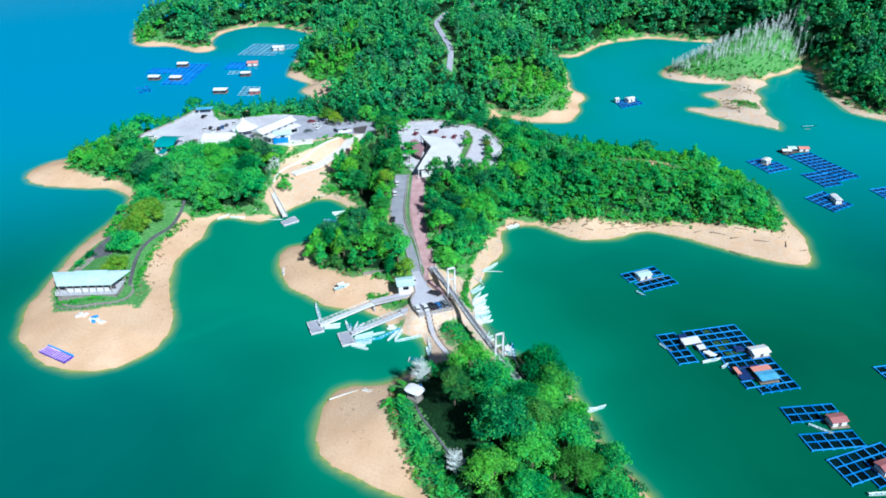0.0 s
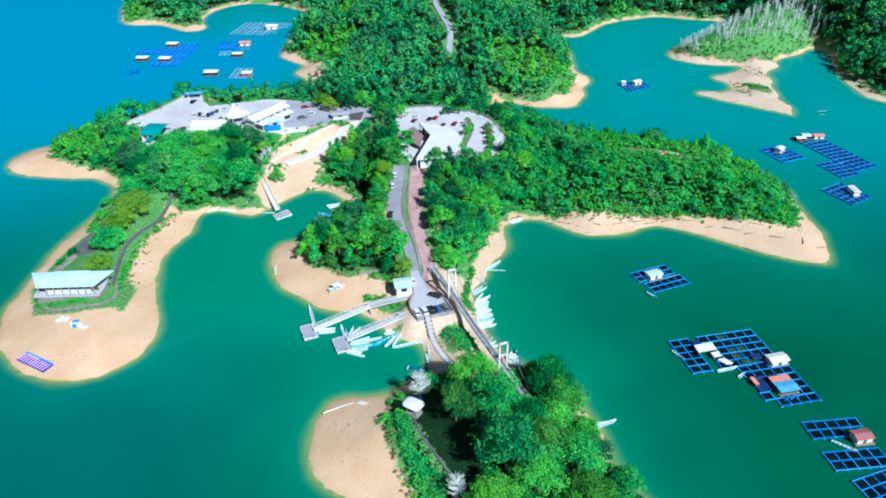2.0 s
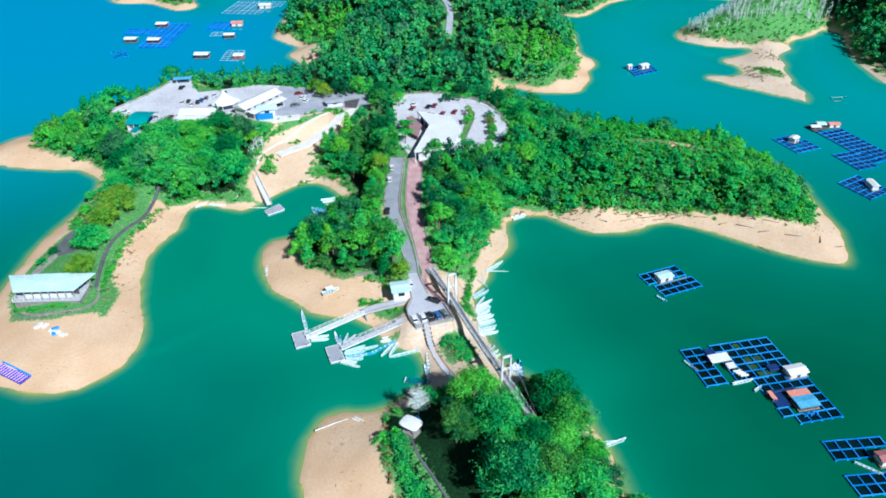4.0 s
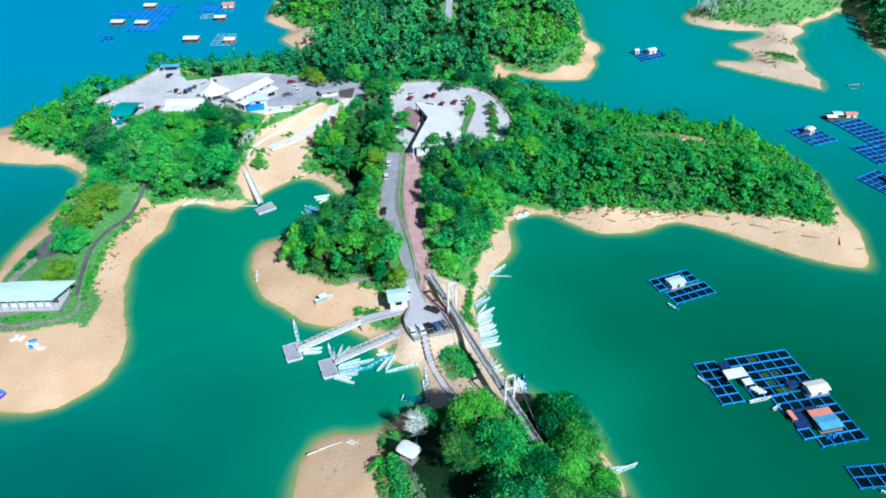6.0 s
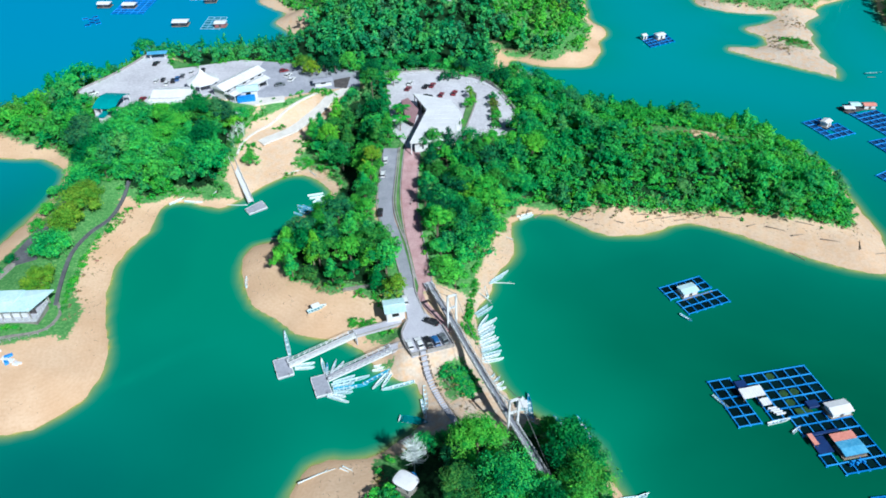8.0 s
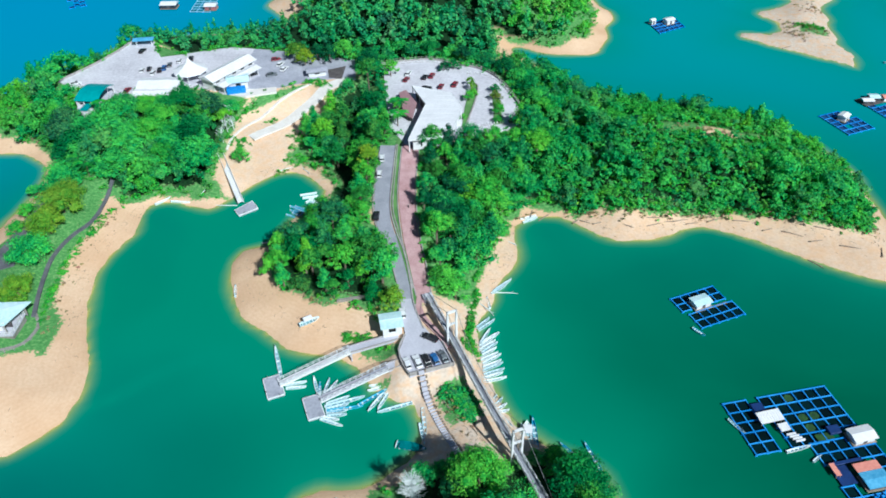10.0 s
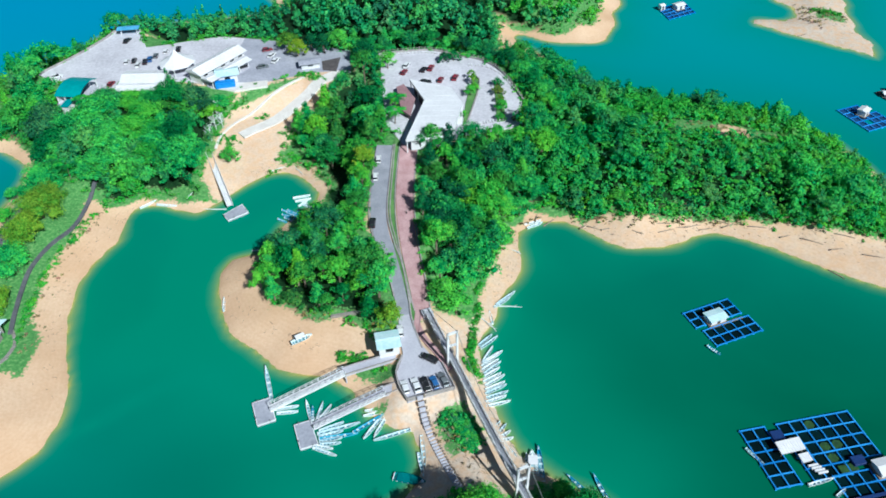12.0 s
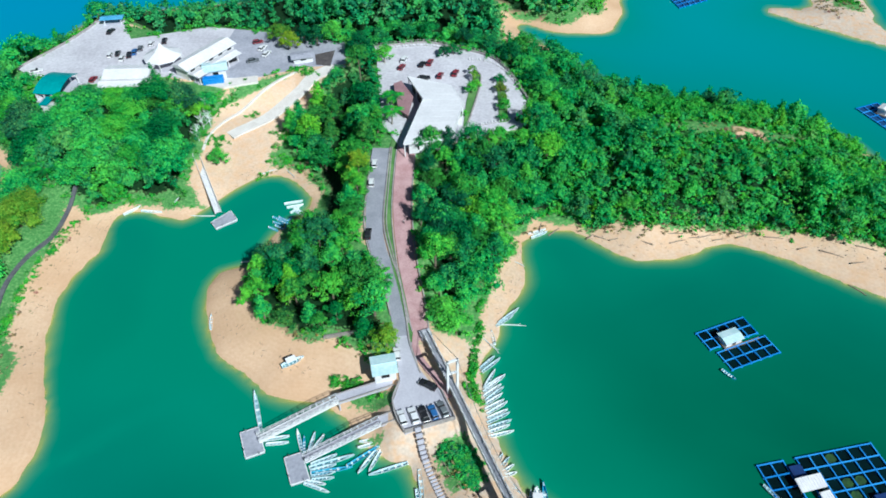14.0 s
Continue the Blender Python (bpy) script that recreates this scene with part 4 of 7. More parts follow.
LOT_Z = 10.2
house("restaurant_wing", -91.0, 269.2, LOT_Z, 1, 11.4, 6.2, 2.4, 0.9, ROOF_WHITE, WALL, "long white-roofed restaurant wing beside the car park", "restaurant")
house("restaurant_porch", -91.0, 264.4, LOT_Z, 2, 12.0, 3.2, 1.9, 0.35, ROOF_WHITE, WALL, "low white-roofed veranda of the restaurant", "veranda", open_sides=True)
house("long_hall", -71.6, 277.2, LOT_Z, 57, 17.5, 5.2, 3.2, 1.0, ROOF_WHITE, WALL, "long slanting white-roofed hall beside the tent roof", "hall")
house("long_hall_lean_to", -67.6, 273.2, LOT_Z, 57, 15.0, 2.8, 2.5, 0.35, ROOF_WHITE, WALL, "white lean-to along the long hall", "lean-to", open_sides=True)
house("stall", -67.4, 271.2, LOT_Z, 16, 5.6, 4.0, 2.6, 0.5, ROOF_PALE, WALL, "small stall with a pale blue sheet roof", "stall")
house("white_shed", -44.0, 278.6, LOT_Z, 14, 5.4, 2.6, 1.8, 0.3, LOT_GREY, WALL, "white shed with a lilac-grey roof beside the drive", "shed")
house("blue_roofed_shelter", -107.0, 303.0, LOT_Z, 8, 5.6, 1.6, 2.0, 0.25, ROOF_BLUE, WALL, "blue-roofed open shelter at the car park's edge", "shelter", open_sides=True)
house("kiosk", -14.2, 172.4, 3.9, 12, 4.0, 3.8, 2.3, 0.35, ROOF_PALE, WALL, "pale blue-roofed ticket kiosk beside the plaza", "kiosk", over=0.45)


def islet_hut():
    """An open shelter under one rounded, slightly domed sheet roof."""
    root = thing("islet_hut", -9.4, 126.6, 4.7, -32)
    for sx in (-1.2, 1.2):
        for sy in (-0.95, 0.95):
            part("column", boxed(sx - 0.1, sx + 0.1, sy - 0.1, sy + 0.1, -0.4, 2.1), KERB, root)
    part("floor", boxed(-1.5, 1.5, -1.25, 1.25, -1.2, 0.15), STONE, root)
    part("bench", boxed(-1.1, 1.1, 0.55, 0.95, 0.15, 0.6), WOOD, root)
    bm = bmesh.new()
    rings = []
    for grow, z in ((1.0, 2.1), (1.0, 2.22), (0.8, 2.32), (0.45, 2.4)):
        ring = []
        for k in range(24):
            a = (k + 0.5) / 24 * 2 * math.pi
            c, s = math.cos(a), math.sin(a)
            ring.append(bm.verts.new((2.15 * grow * math.copysign(abs(c) ** 0.5, c), 1.65 * grow * math.copysign(abs(s) ** 0.5, s), z)))
        rings.append(ring)
    for a, b in zip(rings, rings[1:]):
        for k in range(24):
            bm.faces.new((a[k], a[(k + 1) % 24], b[(k + 1) % 24], b[k]))
    bm.faces.new(rings[0][::-1])
    bm.faces.new(rings[-1])
    part("roof", bm, ROOF_WHITE, root)
    bm = bmesh.new()
    for sx in (0.2, 0.7):
        beam(bm, (sx, 2.9, -0.5), (sx, 1.7, 2.7), 0.09)
    for k in range(6):
        beam(bm, (0.2, 2.8 - 0.2 * k, -0.1 + 0.5 * k), (0.7, 2.8 - 0.2 * k, -0.1 + 0.5 * k), 0.07)
    part("ladder", bm, TARP_BLUE, root, "blue metal ladder")
    tagged(root, "small open hut with a rounded white roof", "hut")


islet_hut()


def tent_roof():
    root = thing("tent_pavilion", -83.8, 277.8, LOT_Z, 28)
    bm = bmesh.new()
    ring = []
    for r, z in ((5.6, 2.7), (4.2, 3.3), (2.6, 4.1), (1.1, 5.3), (0.25, 6.4)):
        ring.append([bm.verts.new((r * math.cos(k * math.pi / 4 + 0.39), r * math.sin(k * math.pi / 4 + 0.39), z)) for k in range(8)])
    for a, b in zip(ring, ring[1:]):
        for k in range(8):
            bm.faces.new((a[k], a[(k + 1) % 8], b[(k + 1) % 8], b[k]))
    bm.faces.new(ring[-1])
    bm.faces.new(ring[0][::-1])
    part("canopy", bm, ROOF_WHITE, root)
    part("finial", rod(bmesh.new(), (0, 0, 6.3), (0, 0, 7.2), 0.12, 0.03), WHITE, root)
    first = None
    for k in range(8):
        a = k * math.pi / 4 + 0.39
        m = Matrix.Translation((5.2 * math.cos(a), 5.2 * math.sin(a), 0))
        if first is None:
            first = part("column", rod(bmesh.new(), (0, 0, 0), (0, 0, 2.75), 0.12), WHITE, root)
            first.matrix_basis = m
        else:
            again(first, m, root)
    part("floor", rod(bmesh.new(), (0, 0, -0.5), (0, 0, 0.18), 5.2, sides=8), CONCRETE, root)
    return tagged(root, "white peaked tent roof on columns beside the restaurant", "pavilion")


def teal_pavilion():
    """A pavilion under a curved teal roof."""
    root = thing("teal_pavilion", -109.0, 263.4, 10.2, 84)
    root.scale = (1.3, 0.66, 0.85)
    bm = bmesh.new()
    rows = []
    for k in range(11):
        a = -1 + 2 * k / 10
        rows.append([bm.verts.new((a * 4.2, y, 3.0 + 1.5 * (1 - a * a) + dz)) for y, dz in ((-5.6, 0), (5.6, 0), (5.6, 0.14), (-5.6, 0.14))])
    for a, b in zip(rows, rows[1:]):
        for k in range(4):
            bm.faces.new((a[k], a[(k + 1) % 4], b[(k + 1) % 4], b[k]))
    bm.faces.new(rows[0])
    bm.faces.new(rows[-1][::-1])
    part("roof", bm, ROOF_TEAL, root)
    for sx in (-3.8, 3.8):
        for sy in (-5, -1.7, 1.7, 5):
            part("column", boxed(sx - 0.15, sx + 0.15, sy - 0.15, sy + 0.15, -1.5, 3.3), WHITE, root)
    part("floor", boxed(-4.2, 4.2, -5.6, 5.6, -2.5, 0.1), CONCRETE, root)
    part("back_wall", boxed(-3.6, 3.6, 4.6, 4.8, 0.1, 3.4), WALL, root)
    part("annex_roof", boxed(-7.4, -4.3, -3.4, 0.2, 2.1, 2.3), ROOF_TEAL, root)
    part("annex_wall", boxed(-7.1, -4.4, -3.1, -0.1, -2, 2.1), WALL, root)
    return tagged(root, "pavilion under a curved teal sheet roof", "pavilion")


tent_roof()
teal_pavilion()


def lake_pavilion():
    """The long pavilion at the head of the sandy headland: hipped pale roof with a raised middle."""
    root = thing("lake_pavilion", -102.6, 173.7, 4.5, 2)
    bm = bmesh.new()
    lo = [bm.verts.new(p) for p in ((-7.6, -3.6, 2.9), (7.4, -3.6, 2.9), (10.6, 3.0, 3.4), (-11.4, 3.0, 3.4))]
    hi = [bm.verts.new(p + Vector((0, 0, 0.22))) for p in (v.co for v in lo)]
    ridge = [bm.verts.new(p) for p in ((-6.0, 0.6, 3.75), (5.6, 0.6, 3.75))]
    for k in range(4):
        bm.faces.new((lo[k], lo[(k + 1) % 4], hi[(k + 1) % 4], hi[k]))
    bm.faces.new(lo[::-1])
    bm.faces.new((hi[0], hi[1], ridge[1], ridge[0]))
    bm.faces.new((hi[1], hi[2], ridge[1]))
    bm.faces.new((hi[2], hi[3], ridge[0], ridge[1]))
    bm.faces.new((hi[3], hi[0], ridge[0]))
    part("roof", bm, ROOF_PALE, root)
    bm = bmesh.new()
    lo = [bm.verts.new(p) for p in ((-3.2, -0.9, 3.66), (3.2, -0.9, 3.66), (4.4, 2.6, 3.92), (-4.8, 2.6, 3.92))]
    hi = [bm.verts.new(v.co + Vector((0, 0, 0.18))) for v in lo]
    for k in range(4):
        bm.faces.new((lo[k], lo[(k + 1) % 4], hi[(k + 1) % 4], hi[k]))
    bm.faces.new(hi)
    bm.faces.new(lo[::-1])
    part("raised_roof", bm, ROOF_PALE, root)
    for k in range(8):
        x = -7.4 + k * 2.05
        part("column", boxed(x - 0.12, x + 0.12, -3.3, -3.1, 0, 2.95), KERB, root)
    for k in range(6):
        x = -8.8 + k * 3.5
        part("column", boxed(x - 0.12, x + 0.12, 2.5, 2.7, 0, 3.4), KERB, root)
    part("floor", boxed(-8.6, 8.2, -3.7, 2.9, -0.1, 0.2), CONCRETE, root)
    part("plinth", boxed(-8.3, 7.9, -3.4, 2.7, -2.0, -0.1), STONE, root)
    part("back_wall", boxed(-7.6, 7.2, -1.2, -1.0, 0.2, 2.9), SHADE_WALL, root)
    part("counter", boxed(-6.0, 5.6, -2.2, -1.7, 0.2, 1.1), WALL, root)
    railing(root, (-8.5, -3.65, 0.2), (8.1, -3.65, 0.2), 0.85, 1.4)
    railing(root, (8.1, -3.6, 0.2), (8.1, 2.8, 0.2), 0.85, 1.4)
    railing(root, (-8.5, -3.6, 0.2), (-8.5, 2.8, 0.2), 0.85, 1.4)
    for x in (-7.0, 7.0):
        part("roof_vent", boxed(x - 0.3, x + 0.3, -3.2, -2.9, 3.05, 3.3), WHITE, root)
    return tagged(root, "long open pavilion with a pale blue hipped roof above the beach", "pavilion")


lake_pavilion()

# a fence round the pavilion's lawn
fence = thing("lawn_fence", 0, 0, 0)
line = smooth_line([(-111.8, 170), (-109.3, 166.3), (-104, 164.4), (-98, 164.8), (-93.2, 167.4), (-91, 171)], 1.6)
for a, b in zip(line, line[1:]):
    za, zb = height_at(*a), height_at(*b)
    bm = bmesh.new()
    box(bm, a[0] - 0.06, a[0] + 0.06, a[1] - 0.06, a[1] + 0.06, za - 0.2, za + 1.0)
    part("post", bm, KERB, fence)
    for h in (0.5, 0.95):
        bm = bmesh.new()
        beam(bm, (a[0], a[1], za + h), (b[0], b[1], zb + h), 0.07)
        part("rail", bm, KERB, fence)
tagged(fence, "low grey fence curving round the pavilion's lawn", "fence")

container = thing("blue_container", -67.2, 267.3, LOT_Z, 12)
part("body", boxed(-2.8, 2.8, -1.0, 1.0, 0, 1.7, bevel=0.03), TARP_BLUE, container)
first = None
for k in range(18):
    if first is None:
        first = part("rib", boxed(-2.7, -2.58, -1.06, -0.99, 0.15, 1.6), TARP_BLUE, container)
    else:
        again(first, Matrix.Translation((k * 0.31, 0, 0)), container)
tagged(container, "bright blue ribbed container beside the stall", "container")

# ---- suspension footbridge ----
def footbridge():
    root = thing("footbridge", 0, 0, 0)
    ends = [Vector((-6.6, 181.0, 5.3)), Vector((-1.3, 167.8, 5.8)), Vector((10.1, 140.0, 5.6)), Vector((15.2, 128.0, 5.4))]
    way = (ends[2] - ends[1]).normalized()
    side = Vector((-way.y, way.x, 0)).normalized()
    tops = []
    for at, foot, top in ((ends[1], 2.0, 13.4), (ends[2], 1.8, 12.2)):
        portal = part("tower", rod(bmesh.new(), (at.x, at.y, foot - 0.8), (at.x, at.y, foot + 0.1), 1.6, 1.5, 8), CONCRETE, root)
        for s in (-1, 1):
            p = Vector((at.x, at.y, 0)) + side * s * 0.95
            bm = bmesh.new()
            box(bm, -0.2, 0.2, -0.2, 0.2, foot, top, Matrix.Translation((p.x, p.y, 0)) @ Matrix.Rotation(math.atan2(way.y, way.x), 4, "Z"), 0.03)
            part("tower_leg", bm, WHITE, portal)
        for z, h in ((top - 0.2, 0.4), (top - 3.6, 0.35)):
            bm = bmesh.new()
            c = Vector((at.x, at.y, z))
            beam(bm, c - side * 1.1, c + side * 1.1, 0.36, h)
            part("cross_beam", bm, WHITE, portal)
        tops.append(top)
    spans = [(ends[0], ends[1]), (ends[1], ends[2]), (ends[2], ends[3])]
    plank = None
    for a, b in spans:
        n = int((b - a).length / 0.6)
        for k in range(n):
            p = a.lerp(b, (k + 0.5) / n)
            sag = 0.35 * math.sin(math.pi * (k + 0.5) / n) if a == ends[1] else 0.0
            m = Matrix.Translation(p - Vector((0, 0, sag))) @ Matrix.Rotation(math.atan2((b - a).y, (b - a).x), 4, "Z")
            if plank is None:
                plank = part("plank", boxed(-0.28, 0.28, -0.56, 0.56, -0.06, 0.04), ASPHALT, root)
                plank.matrix_basis = m
            else:
                again(plank, m, root)
        for s in (-1, 1):
            last = None
            for k in range(n // 3 + 1):
                t = min(1.0, 3 * k / n)
                q = a.lerp(b, t) + side * s * 0.6
                if a == ends[1]:
                    q.z -= 0.35 * math.sin(math.pi * t)
                bm = bmesh.new()
                box(bm, q.x - 0.035, q.x + 0.035, q.y - 0.035, q.y + 0.035, q.z - 0.3, q.z + 0.95)
                part("post", bm, WHITE, root)
                if last is not None:
                    for h in (0.45, 0.92):
                        bm = bmesh.new()
                        beam(bm, last + Vector((0, 0, h)), q + Vector((0, 0, h)), 0.06)
                        part("rail", bm, WHITE, root)
                    bm = bmesh.new()
                    beam(bm, last - Vector((0, 0, 0.18)), q - Vector((0, 0, 0.18)), 0.1, 0.25)
                    part("girder", bm, CABLE, root)
                    for lo, hi in ((last, q), (q, last)):
                        bm = bmesh.new()
                        beam(bm, lo + Vector((0, 0, 0.05)), hi + Vector((0, 0, 0.9)), 0.05)
                        part("brace", bm, WHITE, root)
                last = q
    # main cables and hangers
    for s in (-1, 1):
        a, b = ends[1] + side * s * 0.95, ends[2] + side * s * 0.95
        a.z, b.z = tops
        pts = []
        for k in range(15):
            t = k / 14
            p = a.lerp(b, t)
            p.z -= 4.6 * 4 * t * (1 - t)
            pts.append(p)
        back = [ends[0] + side * s * 1.2 + Vector((0, 0, -0.3)), *pts, ends[3] + side * s * 1.2 + Vector((0, 0, -0.5))]
        bm = bmesh.new()
        for p, q in zip(back, back[1:]):
            rod(bm, p, q, 0.045, sides=6)
        part("main_cable", bm, CABLE, root)
        for p in pts[1:-1]:
            t = (p - a).to_2d().length / (b - a).to_2d().length
            foot = ends[1].lerp(ends[2], t) + side * s * 0.6
            bm = bmesh.new()
            rod(bm, p, foot, 0.02, sides=4)
            part("hanger", bm, CABLE, root)
    for e in (ends[0], ends[3]):
        g = height_at(e.x, e.y)
        bm = bmesh.new()
        box(bm, -0.9, 0.9, -1.1, 1.1, g - 0.6 - e.z, -0.06, Matrix.Translation(e) @ Matrix.Rotation(math.atan2(way.y, way.x), 4, "Z"))
        part("abutment", bm, CONCRETE, root)
    return tagged(root, "narrow suspension footbridge with white portal towers over the sand neck", "footbridge")


footbridge()


# ---- jetties ----
def jetty(name, shore, hinge, float_at, corners, z0, z1, label):
    """A ramp with railings from the shore to a floating platform."""
    root = thing(name, 0, 0, 0)
    a, b = Vector((*hinge, z0)), Vector((*float_at, z1))
    way = (b - a).normalized()
    side = Vector((-way.y, way.x, 0)).normalized()
    n = int((b - a).length / 0.5)
    board = None
    for k in range(n):
        m = Matrix.Translation(a.lerp(b, (k + 0.5) / n)) @ Matrix.Rotation(math.atan2(way.y, way.x), 4, "Z")
        if board is None:
            board = part("board", boxed(-0.23, 0.23, -0.75, 0.75, -0.08, 0.0), ROOF_WHITE if label.startswith(("white", "long")) else CONCRETE, root)
            board.matrix_basis = m
        else:
            again(board, m, root)
    for s in (-1, 1):
        bm = bmesh.new()
        beam(bm, a + side * s * 0.72 - Vector((0, 0, 0.25)), b + side * s * 0.72 - Vector((0, 0, 0.25)), 0.12, 0.3)
        part("girder", bm, WHITE, root)
        railing(root, a + side * s * 0.76, b + side * s * 0.76, 0.9, 1.3, WHITE, brace=(s == 1))
    if shore:
        c = Vector((*shore, z0 + 0.3))
        bm = bmesh.new()
        beam(bm, c, a + (c - a).normalized() * 0.05 + Vector((0, 0, -0.05)), 2.0, 0.5)
        part("walkway", bm, CONCRETE, root)
        for s in (-1, 1):
            w2 = (c - a).normalized()
            s2 = Vector((-w2.y, w2.x, 0)) * s * 0.95
            bm = bmesh.new()
            beam(bm, c + s2 + Vector((0, 0, 0.4)), a + s2 + Vector((0, 0, 0.3)), 0.12, 0.3)
            part("edge_wall", bm, KERB, root)
    g = min(height_at(a.x, a.y), 0)
    for s in (-1, 1):
        p = a + side * s * 0.6
        part("pile", rod(bmesh.new(), (p.x, p.y, g - 1.5), (p.x, p.y, z0 + 0.4), 0.16), CONCRETE, root)
    part("pontoon", slab(corners, 0.6, -0.25), LOT_GREY, root, "grey floating platform")
    for k in range(4):
        p, q = Vector((*corners[k], 0.5)), Vector((*corners[(k + 1) % 4], 0.5))
        bm = bmesh.new()
        beam(bm, p, q, 0.16, 0.26)
        part("fender", bm, WHITE, root)
        part("bollard", rod(bmesh.new(), p.lerp(q, 0.3) + Vector((0, 0, 0.0)), p.lerp(q, 0.3) + Vector((0, 0, 0.55)), 0.1), CABLE, root)
    return tagged(root, label, "jetty")


jetty("jetty", (-12.6, 170.6), (-22.6, 167.0), (-36.4, 159.9), [(-40.1, 161.4), (-37.0, 162.7), (-34.9, 157.6), (-38.1, 156.3)], 3.0, 0.95, "white railed ramp jetty with a square floating platform")
jetty("jetty", (-11.3, 163.2), (-14.4, 162.0), (-27.5, 155.9), [(-31.2, 156.3), (-28.3, 157.4), (-26.1, 152.2), (-29.2, 151.1)], 3.2, 0.95, "grey railed ramp jetty crowded with moored boats")
jetty("pier", None, (-67.6, 242.4), (-58.0, 222.8), [(-59.1, 219.6), (-57.4, 217.4), (-53.0, 220.6), (-55.2, 223.8)], 3.6, 0.95, "long pale railed pier with a landing stage in the cove")

# ---- boats ----
def boat_mesh(length, beam_wide, deep, rim=0.06):
    """An open longboat's shell along x, bow at +x, with an inside."""
    bm = bmesh.new()
    rows = []
    for k in range(13):
        t = k / 12
        x = -length / 2 + length * t
        w = beam_wide / 2 * (0.72 + 0.28 * min(1, t * 4)) * (1 if t < 0.55 else max(0.06, 1 - ((t - 0.55) / 0.45) ** 2))
        top = deep * (0.55 + 0.5 * max(0, (t - 0.5) * 2) ** 2 + 0.12 * max(0, 0.3 - t))
        keel = -deep * 0.35 + deep * 0.55 * max(0, (t - 0.7) / 0.3) ** 2
        wi = max(0.02, w - rim)
        rows.append([bm.verts.new(p) for p in ((x, -w * 0.55, keel), (x, -w, top), (x, -wi, top), (x, -wi * 0.6, keel + 0.12), (x, wi * 0.6, keel + 0.12), (x, wi, top), (x, w, top), (x, w * 0.55, keel))])
    for a, b in zip(rows, rows[1:]):
        for k in range(8):
            bm.faces.new((a[k], a[(k + 1) % 8], b[(k + 1) % 8], b[k]))
    bm.faces.new(rows[0])
    bm.faces.new(rows[-1][::-1])
    return bm


def make_boat(name, x, y, z, turn, length=6.0, wide=1.05, hull=None, label="", canopy=False, tilt=0.0):
    root = new(name)
    root.matrix_world = pose(x, y, z, tilt, 0, turn)
    part("hull", boat_mesh(length, wide, 0.62), hull or HULL, root)
    part("floor", boxed(-length * 0.44, length * 0.26, -wide * 0.26, wide * 0.26, -0.08, 0.02), HULL_IN, root)
    seat = None
    for k in range(4):
        px = -length * 0.36 + k * length * 0.17
        if seat is None:
            seat = part("thwart", boxed(-0.14, 0.14, -wide * 0.42, wide * 0.42, 0.14, 0.2), HULL, root)
            seat.location = (px, 0, 0)
        else:
            again(seat, Matrix.Translation((px, 0, 0)), root)
    part("stern_board", boxed(-length / 2 - 0.05, -length / 2 + 0.05, -wide * 0.36, wide * 0.36, -0.05, 0.45), HULL, root)
    part("bow_deck", boxed(length * 0.36, length * 0.45, -wide * 0.16, wide * 0.16, 0.40, 0.46), HULL, root)
    if canopy:
        for sx in (-0.25, 0.12):
            for s in (-1, 1):
                part("canopy_post", rod(bmesh.new(), (length * sx, s * wide * 0.42, 0.3), (length * sx, s * wide * 0.42, 1.35), 0.03, sides=5), WHITE, root)
        part("canopy", boxed(-length * 0.28, length * 0.15, -wide * 0.5, wide * 0.5, 1.35, 1.42, bevel=0.02), ROOF_WHITE, root)
    return tagged(root, label, "boat")


brng = random.Random(4)
PALE = "pale blue open longboat moored at the shore"
proto = make_boat("longboat", 6.9, 172.8, 0.12, 38, 5.0, 0.95, None, PALE)
tagged(proto, group="moored longboats")


def moor(a, b, z=0.12, like=None):
    """A longboat of the common kind lying from a (stern) to b (bow)."""
    length = math.dist(a, b)
    ob = copy_thing(like or proto, Matrix.Translation(((a[0] + b[0]) / 2, (a[1] + b[1]) / 2, z)) @ Matrix.Rotation(math.atan2(b[1] - a[1], b[0] - a[0]), 4, "Z"))
    ob.scale = (length / 5.0, min(0.95, 0.48 + length / 20), 1)
    return ob


# the row along the sand east of the bridge, bows to the lake
for k in range(11):
    t = k / 10
    a = (4.6 + 0.5 * t + brng.uniform(-0.2, 0.2), 170.4 - 9.8 * t)
    turn = radians(44 - 26 * t + brng.uniform(-4, 4))
    length = brng.uniform(4.1, 4.9)
    moor(a, (a[0] + length * math.cos(turn), a[1] + length * math.sin(turn)))
for a, b in (((4.0, 175.9), (7.0, 178.9)), ((4.4, 175.1), (8.1, 178.4)), ((4.7, 171.3), (7.0, 175.6)), ((6.0, 154.5), (7.6, 157.2)), ((6.5, 153.7), (8.7, 156.5)), ((6.8, 153.2), (9.4, 155.0)),
             ((7.2, 152.8), (9.8, 153.5)), ((7.6, 152.6), (10.2, 149.4)), ((11.8, 147.0), (11.9, 150.2)), ((13.6, 145.6), (13.7, 149.8)), ((28.6, 127.0), (33.4, 127.5)), ((28.8, 125.9), (33.9, 128.2)),
             ((8.2, 187.6), (12.6, 191.6)), ((7.7, 186.8), (11.4, 189.8)), ((16.4, 214.8), (20.6, 216.4)), ((17.0, 213.6), (20.9, 215.6)), ((7.2, 182.0), (6.6, 185.6))):
    moor(a, b)
